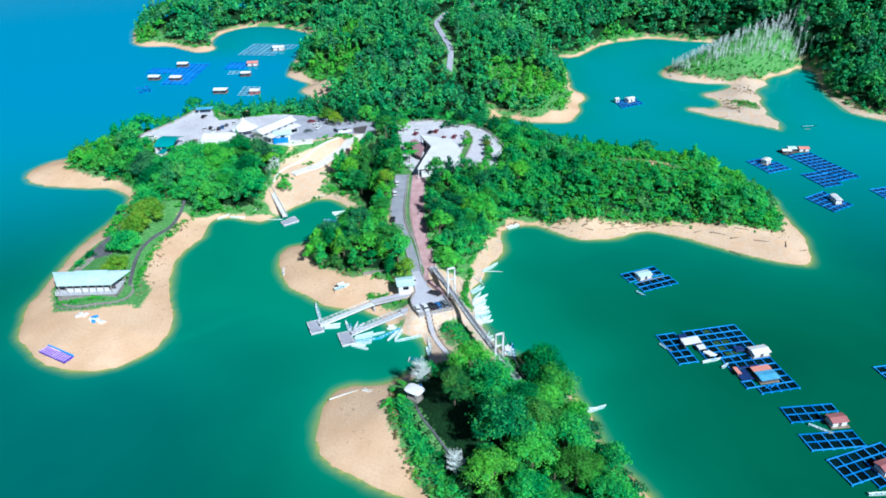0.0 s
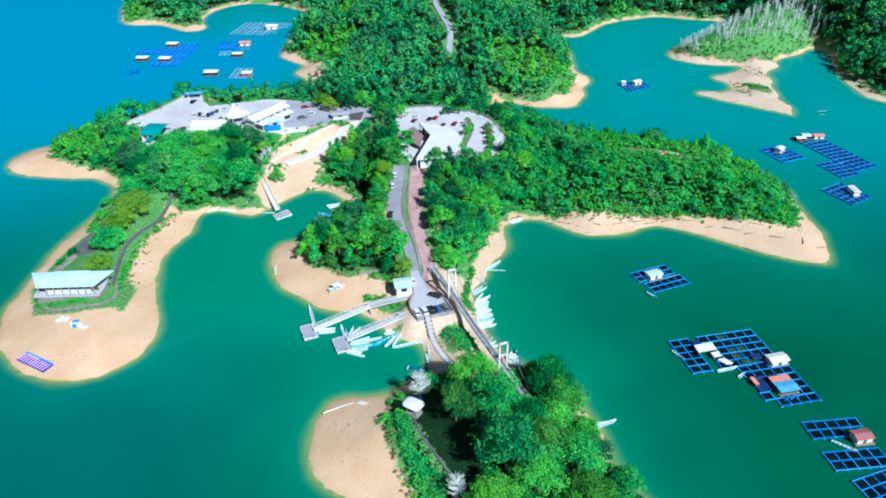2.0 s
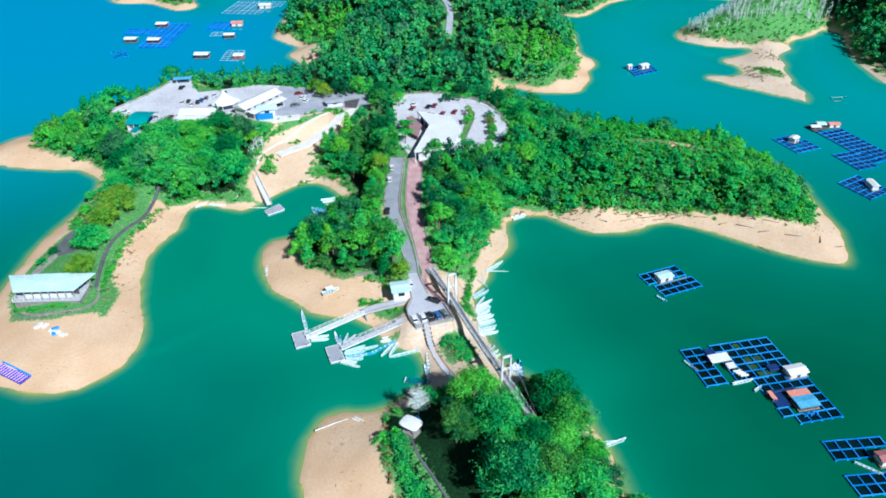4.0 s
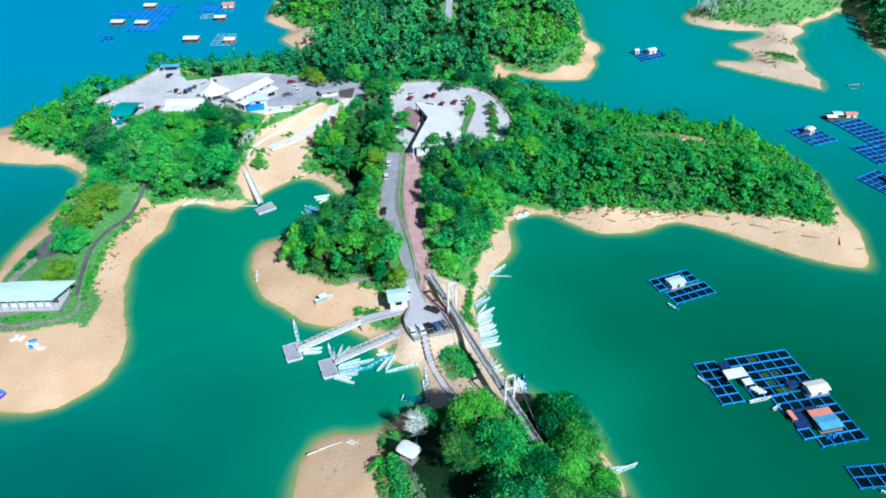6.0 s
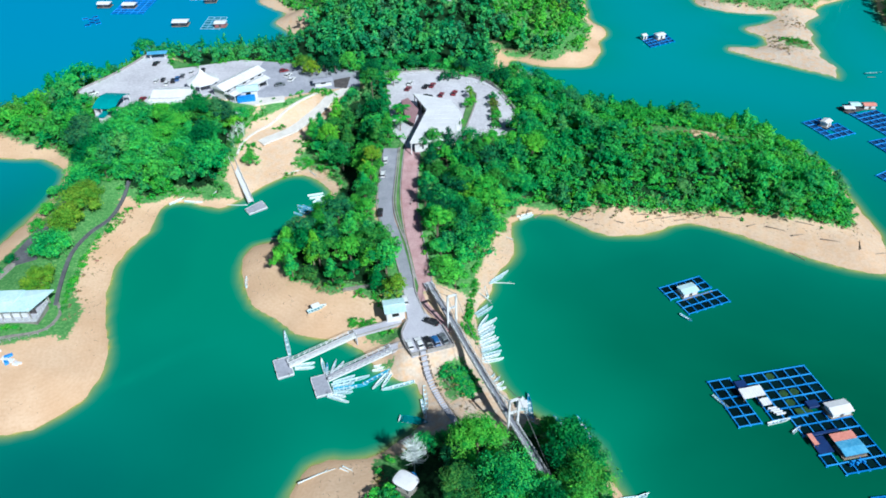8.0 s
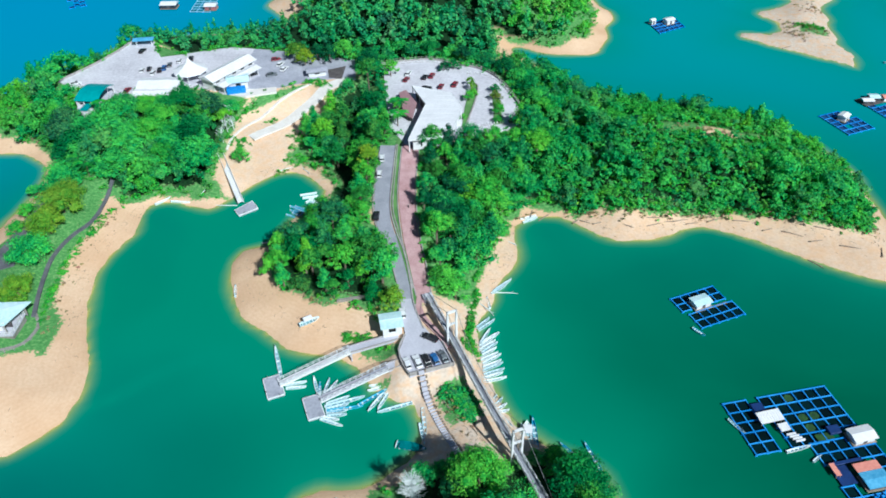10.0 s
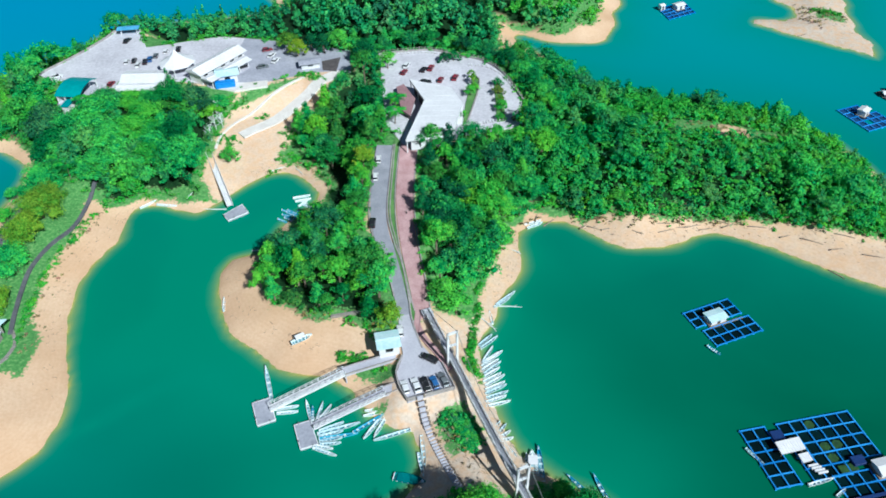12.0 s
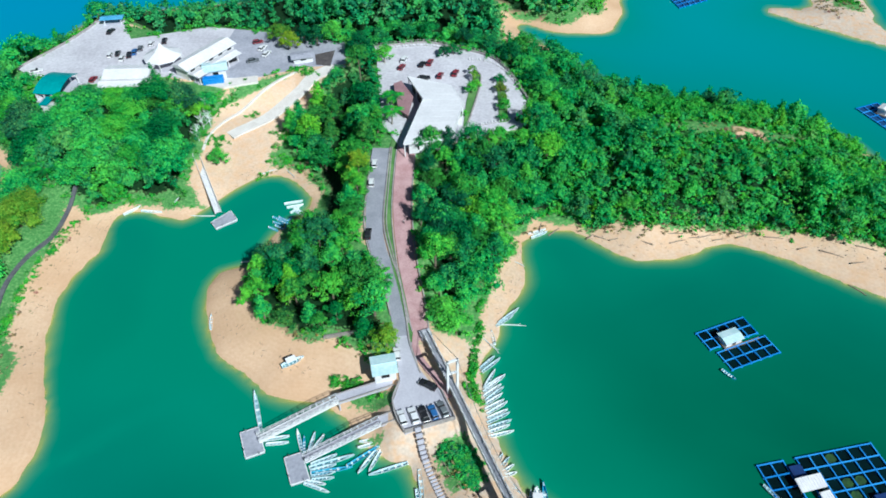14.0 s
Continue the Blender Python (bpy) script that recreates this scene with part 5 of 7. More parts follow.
# round the two jetties
for a, b in (((-28.4, 158.0), (-29.8, 162.3)), ((-27.1, 157.4), (-26.4, 161.7)), ((-26.7, 157.6), (-24.7, 161.1)), ((-26.1, 157.7), (-23.6, 160.1)), ((-26.3, 155.2), (-21.9, 157.1)), ((-26.5, 154.5), (-18.8, 157.0)), ((-26.2, 153.9), (-21.8, 155.2)),
             ((-26.0, 152.9), (-21.8, 153.7)), ((-25.8, 152.2), (-21.9, 152.6)), ((-26.5, 151.9), (-23.2, 151.3)), ((-27.0, 151.5), (-22.4, 149.8)), ((-14.4, 159.6), (-18.4, 158.4)), ((-14.6, 160.2), (-18.2, 159.6)), ((-14.6, 158.6), (-17.9, 153.3)),
             ((-13.9, 158.3), (-16.0, 153.7)), ((-35.4, 160.1), (-31.0, 160.9)), ((-35.0, 159.2), (-30.9, 159.6)), ((-35.0, 162.0), (-30.2, 164.9)), ((-36.6, 162.5), (-39.4, 171.0)), ((-9.3, 155.4), (-16.0, 153.0)), ((-7.2, 154.0), (-6.3, 147.1)), ((-7.6, 150.3), (-6.5, 145.3)),
             ((-39.7, 223.8), (-36.6, 221.8)), ((-39.9, 224.8), (-36.9, 222.6)), ((-42.6, 226.6), (-38.2, 227.6)), ((-41.8, 225.2), (-37.8, 226.2)), ((-40.6, 223.2), (-38.6, 225.2)), ((-77.4, 224.4), (-72.0, 223.6)), ((-81.4, 223.0), (-78.0, 226.0)), ((-51.4, 186.4), (-52.2, 190.4))):
    moor(a, b)
blue_boat = make_boat("longboat", 14.3, 148.2, 0.12, 92, 5.0, 0.9, HULL_BLUE, "sky blue narrow longboat moored below the bridge")
tagged(blue_boat, group="moored longboats")
blue_boat.scale = (1.5, 1, 1)
for a, b in (((-27.8, 157.2), (-28.3, 160.9)), ((-26.1, 153.4), (-18.9, 154.6)), ((-19.9, 154.8), (-14.2, 159.0)), ((22.6, 141.4), (18.6, 145.9)), ((25.6, 139.5), (23.3, 146.1)), ((-43.1, 221.6), (-39.8, 219.5)), ((-43.2, 220.6), (-39.4, 218.4)), ((-40.2, 221.4), (-41.0, 217.4)), ((-43.4, 218.6), (-39.6, 216.2)), ((-44.6, 221.6), (-41.4, 220.2)), ((-44.2, 219.8), (-41.6, 218.8)), ((-45.0, 218.0), (-42.4, 216.6))):
    moor(a, b, like=blue_boat)
teal_boat = make_boat("covered_boat", -9.0, 145.0, 0.15, -12, 5.8, 2.0, HULL_TEAL, "broad teal boat moored beside the sand neck")
part("deck", boxed(-2.3, 1.4, -0.8, 0.8, 0.24, 0.42, bevel=0.05), HULL_TEAL, teal_boat)
white_boat = make_boat("cabin_boat", 12.9, 148.4, 0.15, 88, 4.6, 1.7, HULL, "white canopied boat moored under the bridge", canopy=True)
make_boat("beached_boat", -32.5, 176.4, height_at(-32.5, 176.4) + 0.25, 31, 4.6, 1.3, HULL, "white boat lying on the sand", canopy=True, tilt=6)
make_boat("fishing_boat", 152, 303, 0.12, 5, 6.5, 1.3, HULL_TEAL, "small dark boat drifting on the bay")


# ---- vehicles ----
def make_car(x, y, z, turn, paint, kind, label):
    root = thing("car", x, y, z, turn)
    root.scale = (1 / UNIT,) * 3
    L, W = (4.1, 1.7) if kind == "hatchback" else (4.7, 1.8)
    bm = bmesh.new()
    low = [(-0.5, 0.30), (-0.5, 0.72), (-0.47, 0.84), (0.20, 0.90), (0.46, 0.74), (0.5, 0.55), (0.49, 0.30)]
    sides = [[bm.verts.new((px * L, s * W / 2 * (0.94 if pz > 0.6 else 1.0), pz)) for px, pz in low] for s in (-1, 1)]
    for k in range(len(low)):
        j = (k + 1) % len(low)
        bm.faces.new((sides[0][k], sides[0][j], sides[1][j], sides[1][k]))
    bm.faces.new(sides[0])
    bm.faces.new(sides[1][::-1])
    bmesh.ops.bevel(bm, geom=list(bm.edges), offset=0.05, segments=1, affect="EDGES")
    part("body", bm, PAINTS[paint], root)
    back, front = (-0.47, 0.20) if kind == "hatchback" else (-0.38, 0.20)
    bm = bmesh.new()
    rows = [[bm.verts.new((px * L, s * W / 2 * k, pz)) for px, k, pz in ((back, 0.90, 0.84), (back + 0.06, 0.76, 1.36), (front - 0.17, 0.76, 1.38), (front, 0.90, 0.86))] for s in (-1, 1)]
    for k in range(4):
        j = (k + 1) % 4
        bm.faces.new((rows[0][k], rows[0][j], rows[1][j], rows[1][k]))
    bm.faces.new(rows[0])
    bm.faces.new(rows[1][::-1])
    part("cabin_glass", bm, GLASS, root, "dark tinted windows")
    part("roof", boxed((back + 0.05) * L, (front - 0.16) * L, -W * 0.39, W * 0.39, 1.35, 1.43, bevel=0.03), PAINTS[paint], root)
    wheel = None
    for sx in (-0.31, 0.31):
        for s in (-1, 1):
            m = Matrix.Translation((sx * L, s * (W / 2 - 0.06), 0.31))
            if wheel is None:
                wheel = part("wheel", rod(bmesh.new(), (0, -0.1, 0), (0, 0.1, 0), 0.31, sides=12), RUBBER, root)
                wheel.matrix_basis = m
                hub = part("rim", rod(bmesh.new(), (0, -0.12, 0), (0, 0.12, 0), 0.17, sides=8), PAINTS["silver"], wheel)
            else:
                o = again(wheel, m, root)
                again(hub, Matrix.Identity(4), o)
    for s in (-1, 1):
        part("headlight", boxed(L * 0.462, L * 0.495, s * W * 0.34 - 0.15, s * W * 0.34 + 0.15, 0.6, 0.72), WHITE, root)
        part("tail_light", boxed(-L * 0.505, -L * 0.49, s * W * 0.36 - 0.1, s * W * 0.36 + 0.1, 0.62, 0.8), PAINTS["red"], root)
    return tagged(root, label, "car")


for x, y, turn, paint, kind in ((-10.4, 161.9, 108, "white", "hatchback"), (-8.3, 162.3, 110, "white", "saloon"), (-6.5, 162.6, 110, "black", "saloon"), (-4.8, 163.0, 111, "blue", "hatchback"),
                                (-3.1, 163.6, 115, "grey", "saloon"), (-5.9, 169.0, 150, "black", "saloon")):
    make_car(x, y, 4.26, turn, paint, kind, paint + " " + kind + " car parked on the concrete plaza")
make_car(-12.0, 176.2, 4.26, 98, "white", "hatchback", "white hatchback car parked beside the kiosk")
for x, y, turn, paint, kind in ((-20.0, 230.6, 92, "white", "hatchback"), (-20.3, 224.0, 92, "white", "hatchback"), (-19.9, 207.8, 90, "black", "saloon"), (-20.4, 200.9, 60, "blue", "hatchback"), (-19.6, 199.0, 60, "white", "hatchback")):
    make_car(x, y, height_at(x, y) + 0.2, turn, paint, kind, paint + " " + kind + " car parked along the shaded road")
for x, y, turn, paint, kind in ((-105.9, 297.2, 80, "black", "saloon"), (-101.3, 282.6, 100, "white", "hatchback"), (-99.2, 283.4, 100, "black", "hatchback"), (-97.2, 280.6, 100, "white", "saloon"), (-95.6, 282.6, 102, "black", "saloon"),
                                (-93.4, 286.4, 100, "grey", "hatchback"), (-94.6, 284.2, 102, "blue", "saloon"), (-91.0, 289.2, 95, "white", "hatchback"), (-87.5, 290.8, 100, "black", "saloon"), (-101.4, 269.0, 80, "red", "hatchback"),
                                (-119.6, 274.0, 20, "white", "saloon"), (-59.0, 289.4, 20, "red", "hatchback"), (-57.0, 285.7, 70, "white", "saloon"), (-55.2, 282.3, 70, "white", "saloon"), (-64.6, 278.4, 40, "black", "hatchback"), (-58.4, 278.4, 20, "grey", "saloon"), (-66.8, 280.6, 40, "silver", "hatchback")):
    make_car(x, y, 10.26, turn, paint, kind, paint + " " + kind + " car parked beside the restaurant")
for x, y, turn, paint, kind in ((-15.4, 273.8, 70, "red", "hatchback"), (-14.9, 278.0, 75, "white", "saloon"), (-9.7, 275.2, 75, "black", "hatchback"), (-7.5, 276.2, 75, "red", "saloon"), (-9.0, 267.8, 10, "black", "saloon"), (-4.5, 269.0, 75, "red", "hatchback"),
                                (-0.3, 270.2, 75, "red", "saloon"), (16.6, 247.6, 20, "black", "saloon")):
    make_car(x, y, 10.26, turn, paint, kind, paint + " " + kind + " car parked in the hall's car park")

# ---- fish farms ----
CELL = 2.4


def float_house(root, x, y, turn, long, wide, wall, roof_mat, wall_mat, rise=0.4):
    """A small house on the raft, as parts of the raft."""
    base = part("house", boxed(-long / 2, long / 2, -wide / 2, wide / 2, 0.25, 0.42), WOOD, root)
    base.matrix_basis = pose(x, y, 0, 0, 0, turn)
    for a, b, c, d in ((-1, 1, -1, -0.9), (-1, 1, 0.9, 1), (-1, -0.92, -0.9, 0.9), (0.92, 1, -0.9, 0.9)):
        part("wall", boxed(a * long * 0.42, b * long * 0.42, c * wide * 0.42, d * wide * 0.42, 0.42, wall), wall_mat, base)
    bm = bmesh.new()
    gable_roof(bm, -long / 2, long / 2, -wide / 2, wide / 2, wall, rise, 0.08)
    part("roof", bm, roof_mat, base)
    part("door", boxed(-0.4, 0.4, -wide * 0.43, -wide * 0.415, 0.42, wall - 0.3), SHADE_WALL, base)
    return base


def sheet_roof(root, x, y, z, turn, long, wide, mat):
    """A low slanting roof of overlapping sheets on four posts, as a part of the raft."""
    base = part("sheet_roof", boxed(-long / 2, long / 2, -wide / 2, wide / 2, 0, 0.06), mat, root)
    base.matrix_basis = pose(x, y, z, 7, 0, turn)
    n = int(long / 0.5)
    for k in range(n):
        part("rib", boxed(-long / 2 + (k + 0.3) * long / n, -long / 2 + (k + 0.5) * long / n, -wide / 2, wide / 2, 0.06, 0.12), mat, base)
    for sx in (-1, 1):
        for sy in (-1, 1):
            part("post", boxed(sx * long * 0.42 - 0.06, sx * long * 0.42 + 0.06, sy * wide * 0.4 - 0.06, sy * wide * 0.4 + 0.06, -z + 0.25, 0), WOOD, base)
    return base


def cage_raft(name, x, y, turn, skew, rows, label, cell=CELL, algae=(), net_mat=None):
    """Square net cages between floating blue walkways: rows of cells, X for a cage. The first corner lies at x, y; turn: the rows' direction; skew: the columns' lean."""
    root = thing(name, x, y, 0, turn)
    u, v = Vector((cell, 0, 0)), Vector((cell * math.sin(radians(skew)), -cell * math.cos(radians(skew)), 0))
    cells = {(c, r) for r, row in enumerate(rows) for c, s in enumerate(row) if s == "X"}
    net = weed = None
    # the walkways, joined along each straight run
    across = {(c, r + k) for c, r in cells for k in (0, 1)}
    along = {(c + k, r) for c, r in cells for k in (0, 1)}
    for runs, step, ext in ((across, (1, 0), u), (along, (0, 1), v)):
        for c, r in sorted(runs):
            if (c - step[0], r - step[1]) in runs:
                continue
            n = 1
            while (c + step[0] * n, r + step[1] * n) in runs:
                n += 1
            a = u * c + v * r
            b = a + ext * n
            d = (b - a).normalized() * 0.16
            lift = Vector((0, 0, 0.30 if step[0] else 0.285))
            bm = bmesh.new()
            beam(bm, a - d + lift, b + d + lift, 0.21, 0.2)
            part("walkway", bm, BLUE_PALE if net_mat and net_mat.name.startswith("teal") else BLUE, root)
    floats = {(c + i, r + j) for c, r in cells for i in (0, 1) for j in (0, 1)}
    drum = None
    for c, r in sorted(floats):
        m = Matrix.Translation(u * c + v * r + Vector((0, 0, 0.05)))
        if drum is None:
            drum = part("float", rod(bmesh.new(), (-0.24, 0, 0), (0.24, 0, 0), 0.16, sides=8), BLUE, root)
            drum.matrix_basis = m
        else:
            again(drum, m, root)
    for c, r in sorted(cells):
        m = Matrix.Translation(u * (c + 0.5) + v * (r + 0.5))
        if (c, r) in algae:
            if weed is None:
                weed = part("overgrown_net", slab([(-0.9, -0.7), (0.2, -0.95), (0.95, -0.3), (0.8, 0.7), (-0.1, 0.95), (-0.95, 0.4)], 0.10, 0.02), ALGAE, root, "net overgrown with green algae")
                weed.matrix_basis = m
            else:
                again(weed, m, root)
        if net is None:
            q = [(-0.49, -0.49), (0.49, -0.49), (0.49, 0.49), (-0.49, 0.49)]
            o = [u * a + v * b for a, b in q]
            bm = bmesh.new()
            top = [bm.verts.new(p + Vector((0, 0, 0.26))) for p in o]
            mid = [bm.verts.new(p * 0.93 + Vector((0, 0, 0.03))) for p in o]
            for k in range(4):
                bm.faces.new((top[k], top[(k + 1) % 4], mid[(k + 1) % 4], mid[k]))
            bm.faces.new(mid)
            net = part("net", bm, net_mat or NET, root)
            net.matrix_basis = m
        else:
            again(net, m, root)
    return tagged(root, label, "fish farm", "fish farms")


a = cage_raft("fish_raft", 48.2, 184.6, 22, 1, ["XXXXX", "X..XX"], "blue floating fish cages round a small white hut", 2.28)
float_house(a, 5.0, -4.0, 0, 4.4, 3.2, 1.7, ROOF_PALE, WALL, 0.25)
part("gangway", boxed(2.6, 11.0, -5.9, -5.5, 0.2, 0.36), WOOD, a)
cage_raft("fish_raft", 51.2, 179.6, 22, 1, ["XXXXX", "XXXXX"], "two rows of blue floating fish cages", 2.28)
make_boat("tender", 52.0, 174.2, 0.1, -50, 3.2, 0.8, HULL_BLUE, "small blue dinghy beside the fish cages")
b = cage_raft("fish_raft", 51.6, 154.7, 11.7, 2, ["XX.XXXXXX", "XX.XXXXXX", "XX.XXXXXX", "XX.XXXXXX", "XX.XXX..."],
              "large blue floating fish farm with sheet-roofed stores", 2.42, {(5, 0), (5, 2), (6, 2), (5, 3)})
sheet_roof(b, 6.7, -5.3, 1.4, 2, 4.8, 2.5, ROOF_WHITE)
sheet_roof(b, 8.2, -7.9, 1.1, 4, 2.0, 1.7, ROOF_WHITE)
part("dark_shelter", boxed(4.9, 7.2, -3.8, -1.4, 0.3, 0.8, bevel=0.05), BLUE_DEEP, b, "dark tarpaulin over stores")
part("green_net", boxed(13.2, 16.6, -11.9, -10.2, 0.22, 0.34, bevel=0.05), ALGAE, b, "olive net spread over a cage")
for k in range(4):
    part("crate", boxed(8.0 + 0.3 * k, 9.9 + 0.3 * k, -9.5 - 0.55 * k, -9.15 - 0.55 * k, 0.42, 0.8, bevel=0.03), ROOF_WHITE, b)
b2 = cage_raft("fish_raft", 65.0, 145.3, 11.7, 2, ["XXX..", "XXXXX", "....X", "....X", "X..XX", ".XXXX"], "blue floating fish cages round a white and a blue-roofed hut", 2.36)
float_house(b2, 9.9, -0.6, 2, 4.8, 3.3, 1.6, ROOF_WHITE, WALL)
part("dark_shelter", boxed(4.8, 7.2, 0.9, 2.7, 0.3, 0.9, bevel=0.05), BLUE_DEEP, b2, "dark tarpaulin over stores")
h = float_house(b2, 6.6, -9.6, 0, 4.9, 3.4, 1.4, ROOF_BLUE, SHADE_WALL, 0.2)
part("porch_roof", boxed(-2.5, 2.3, 1.75, 3.5, 1.38, 1.5), ROOF_PINK, h, "salmon pink sheet roof")
part("tarpaulin", boxed(0.6, 7.2, -5.3, -4.6, 0.42, 0.72, bevel=0.05), BLUE_DEEP, b2, "deep blue rolled tarpaulin")
part("deck", boxed(0.6, 3.8, -9.2, -5.4, 0.24, 0.4), BLUE_DEEP, b2, "dark blue working deck")
part("lean_to_roof", boxed(0.3, 1.3, -7.6, -5.0, 1.1, 1.2), ROOF_PINK, b2, "salmon pink sheet roof")
for x, y in ((0.4, -7.5), (1.2, -7.5), (0.4, -5.1), (1.2, -5.1)):
    part("post", boxed(x - 0.05, x + 0.05, y - 0.05, y + 0.05, 0.3, 1.1), WOOD, b2)
for k in range(5):
    part("drum", rod(bmesh.new(), (4.6 + 0.7 * k, -12.6 + 0.3 * (k % 2), 0.3), (4.6 + 0.7 * k, -12.6 + 0.3 * (k % 2), 0.85), 0.26, sides=8), BLUE, b2)
moor((60.2, 143.6), (65.0, 144.9))
moor((51.6, 151.0), (53.8, 147.6))
moor((64.2, 141.4), (66.2, 142.8))
c1 = cage_raft("fish_raft", 72.9, 127.1, 5.9, 3, ["XXXXX", "XXX.."], "small blue fish raft with a dark red-roofed hut", 2.38)
float_house(c1, 9.6, -5.9, 4, 4.0, 3.0, 1.7, ROOF_RED, WALL)
part("deck", boxed(7.6, 11.9, -7.6, -4.6, 0.16, 0.3), WOOD, c1)
moor((77.0, 121.8), (81.0, 118.8))
cage_raft("fish_raft", 73.7, 118.6, 6, 5, ["XXXXX", "XXXXX"], "two rows of blue floating fish cages", 2.36)
c3 = cage_raft("fish_raft", 76.5, 111.3, 20, -3, ["XXXXXX", "XXXXXX", "XXX..X", "..XX.X"], "blue floating fish cages with a red-roofed hut", 2.35)
float_house(c3, 9.0, -6.2, 0, 4.2, 3.2, 1.7, ROOF_RED, WALL)
moor((80.6, 102.2), (86.6, 102.6))
cage_raft("fish_raft", 85.4, 100.6, 12, 4, ["XXXX", "XXXX", "XXXX"], "square blue fish raft on the green water", 2.35)
cage_raft("fish_raft", 100.5, 141.2, 10, 4, ["XXXXX", "XXXXX", "XXXXX"], "square blue fish raft far from the shore", 2.4)
# far rafts of the eastern bay
e1 = cage_raft("fish_raft", 112.6, 266.4, 22, 0, ["XXX", "XXX", "XXXX", "X.XX", "XXXX"], "blue fish raft with a white hut in the bay", 2.45, net_mat=NET_NAVY)
float_house(e1, 5.0, -4.6, 20, 3.4, 2.8, 2.0, ROOF_WHITE, WALL)
e2 = cage_raft("fish_raft", 138.2, 278.9, -70, 0, ["..XXXXXXXXXX", "..XXXXXXXXXX", "..XXXXXXXXXX", "XXXXXXXXX..."], "long blue fish farm with a pink-roofed hut", 2.5, net_mat=NET_NAVY)
float_house(e2, 1.6, -8.6, 70, 3.6, 2.6, 1.4, ROOF_WHITE, DARK_PLANK)
float_house(e2, 2.6, -1.2, 70, 4.2, 2.8, 1.6, ROOF_PINK, WALL)
float_house(e2, 0.6, -5.2, 70, 3.4, 3.2, 1.5, ROOF_PALE, DARK_PLANK)
part("dark_shelter", boxed(-1.2, 3.6, -10.6, -3.6, 0.25, 0.5, bevel=0.05), SHADE_WALL, e2, "dark working deck")
cage_raft("fish_raft", 128.3, 253.5, 18, 2, ["XXX", "XXXX", "XXXXX", "XXXXX", "XXX"], "blue fish raft beside the long fish farm", 2.4, net_mat=NET_NAVY)
e4 = cage_raft("fish_raft", 121.7, 233.7, 31, -4, ["XXXX", "XXXX", "XX.X", "XX.X", "XXXX"], "blue fish raft with a white hut in the bay", 2.4, net_mat=NET_NAVY)
float_house(e4, 6.1, -7.4, 62, 4.8, 2.4, 2.0, ROOF_WHITE, WALL)
cage_raft("fish_raft", 147.0, 239.9, 15, 0, ["XXXXX", "XXXXX", "XXXXX"], "blue fish raft at the far side of the bay", 2.4, net_mat=NET_NAVY)
n1 = cage_raft("fish_raft", 75.0, 339.0, 28, -15, ["XXXXX", "XXXXX", "XXXXX", "XXXXX"], "blue fish raft with a white hut on the north bay", 2.4, net_mat=NET_NAVY)
float_house(n1, 6.4, -3.6, 0, 4.2, 3.2, 2.0, ROOF_WHITE, WALL)
float_house(n1, 0.6, -1.0, 0, 2.2, 2.2, 2.0, ROOF_WHITE, WALL)
# rafts in the north-western bay
w1 = cage_raft("fish_raft", -153.6, 415.5, -3, 2, ["XXXXX"] * 13, "broad blue fish farm with white huts in the bay", 2.95, net_mat=NET_BLUE)
cage_raft("fish_raft", -169.0, 407.0, -5, 2, ["XXXXX", "XXXXX", "XXXXX"], "strip of blue cages beside the broad fish farm", 2.95, net_mat=NET_BLUE)
for x, y in ((1.0, -4.4), (6.8, -30.0), (-5.4, -29.0)):
    float_house(w1, x, y, 2, 6.0, 4.4, 1.9, ROOF_WHITE, DARK_PLANK, 0.7)
cage_raft("fish_raft", -159.5, 375, -62, 0, ["X.X.X", ".X.X.", "X...X"], "small scattered floats in the bay", 2.2)
w2 = cage_raft("fish_raft", -123.5, 457, -7, -2, ["XXXXXXXXX", "XXXXXXXXX", "XXXXXXXXX", "XXXXXXXX.", "XXXXXXX..", "XXXXXXX..", "XXXXXXX..", "XXXXXXX.."], "wide grey-blue fish farm in the upper bay", 3.1, net_mat=NET_TEAL)
float_house(w2, 20.0, -12.5, 6, 6.8, 5.0, 2.2, ROOF_WHITE, WALL, 0.7)
w3 = cage_raft("fish_raft", -127.5, 416, -4, 0, ["XXXX", "XXXX", "XXXX", "XXXX"], "blue fish raft with a pinkish hut", 3.0, net_mat=NET_BLUE)
float_house(w3, 14.6, -4.6, 8, 6.0, 5.0, 2.0, ROOF_PINK, WALL, 0.7)
w4 = cage_raft("fish_raft", -123.6, 399, 4, 0, ["XX.", "XX."], "small fish raft with a white hut", 2.8, net_mat=NET_TEAL)
float_house(w4, 10.6, -9.0, 0, 5.4, 4.0, 2.0, ROOF_WHITE, DARK_PLANK, 0.6)
w5 = cage_raft("fish_raft", -108.5, 371, -4, 4, ["XXX", "XXX", "XXX", "XXX", "XXX"], "blue fish raft between two houseboats", 2.8, net_mat=NET_TEAL)
float_house(w5, -9.0, -9.5, 4, 6.8, 4.8, 2.0, ROOF_WHITE, DARK_PLANK, 0.7)
float_house(w5, 9.0, -10.5, 4, 5.0, 4.4, 2.0, ROOF_WHITE, ROOF_RED, 0.6)

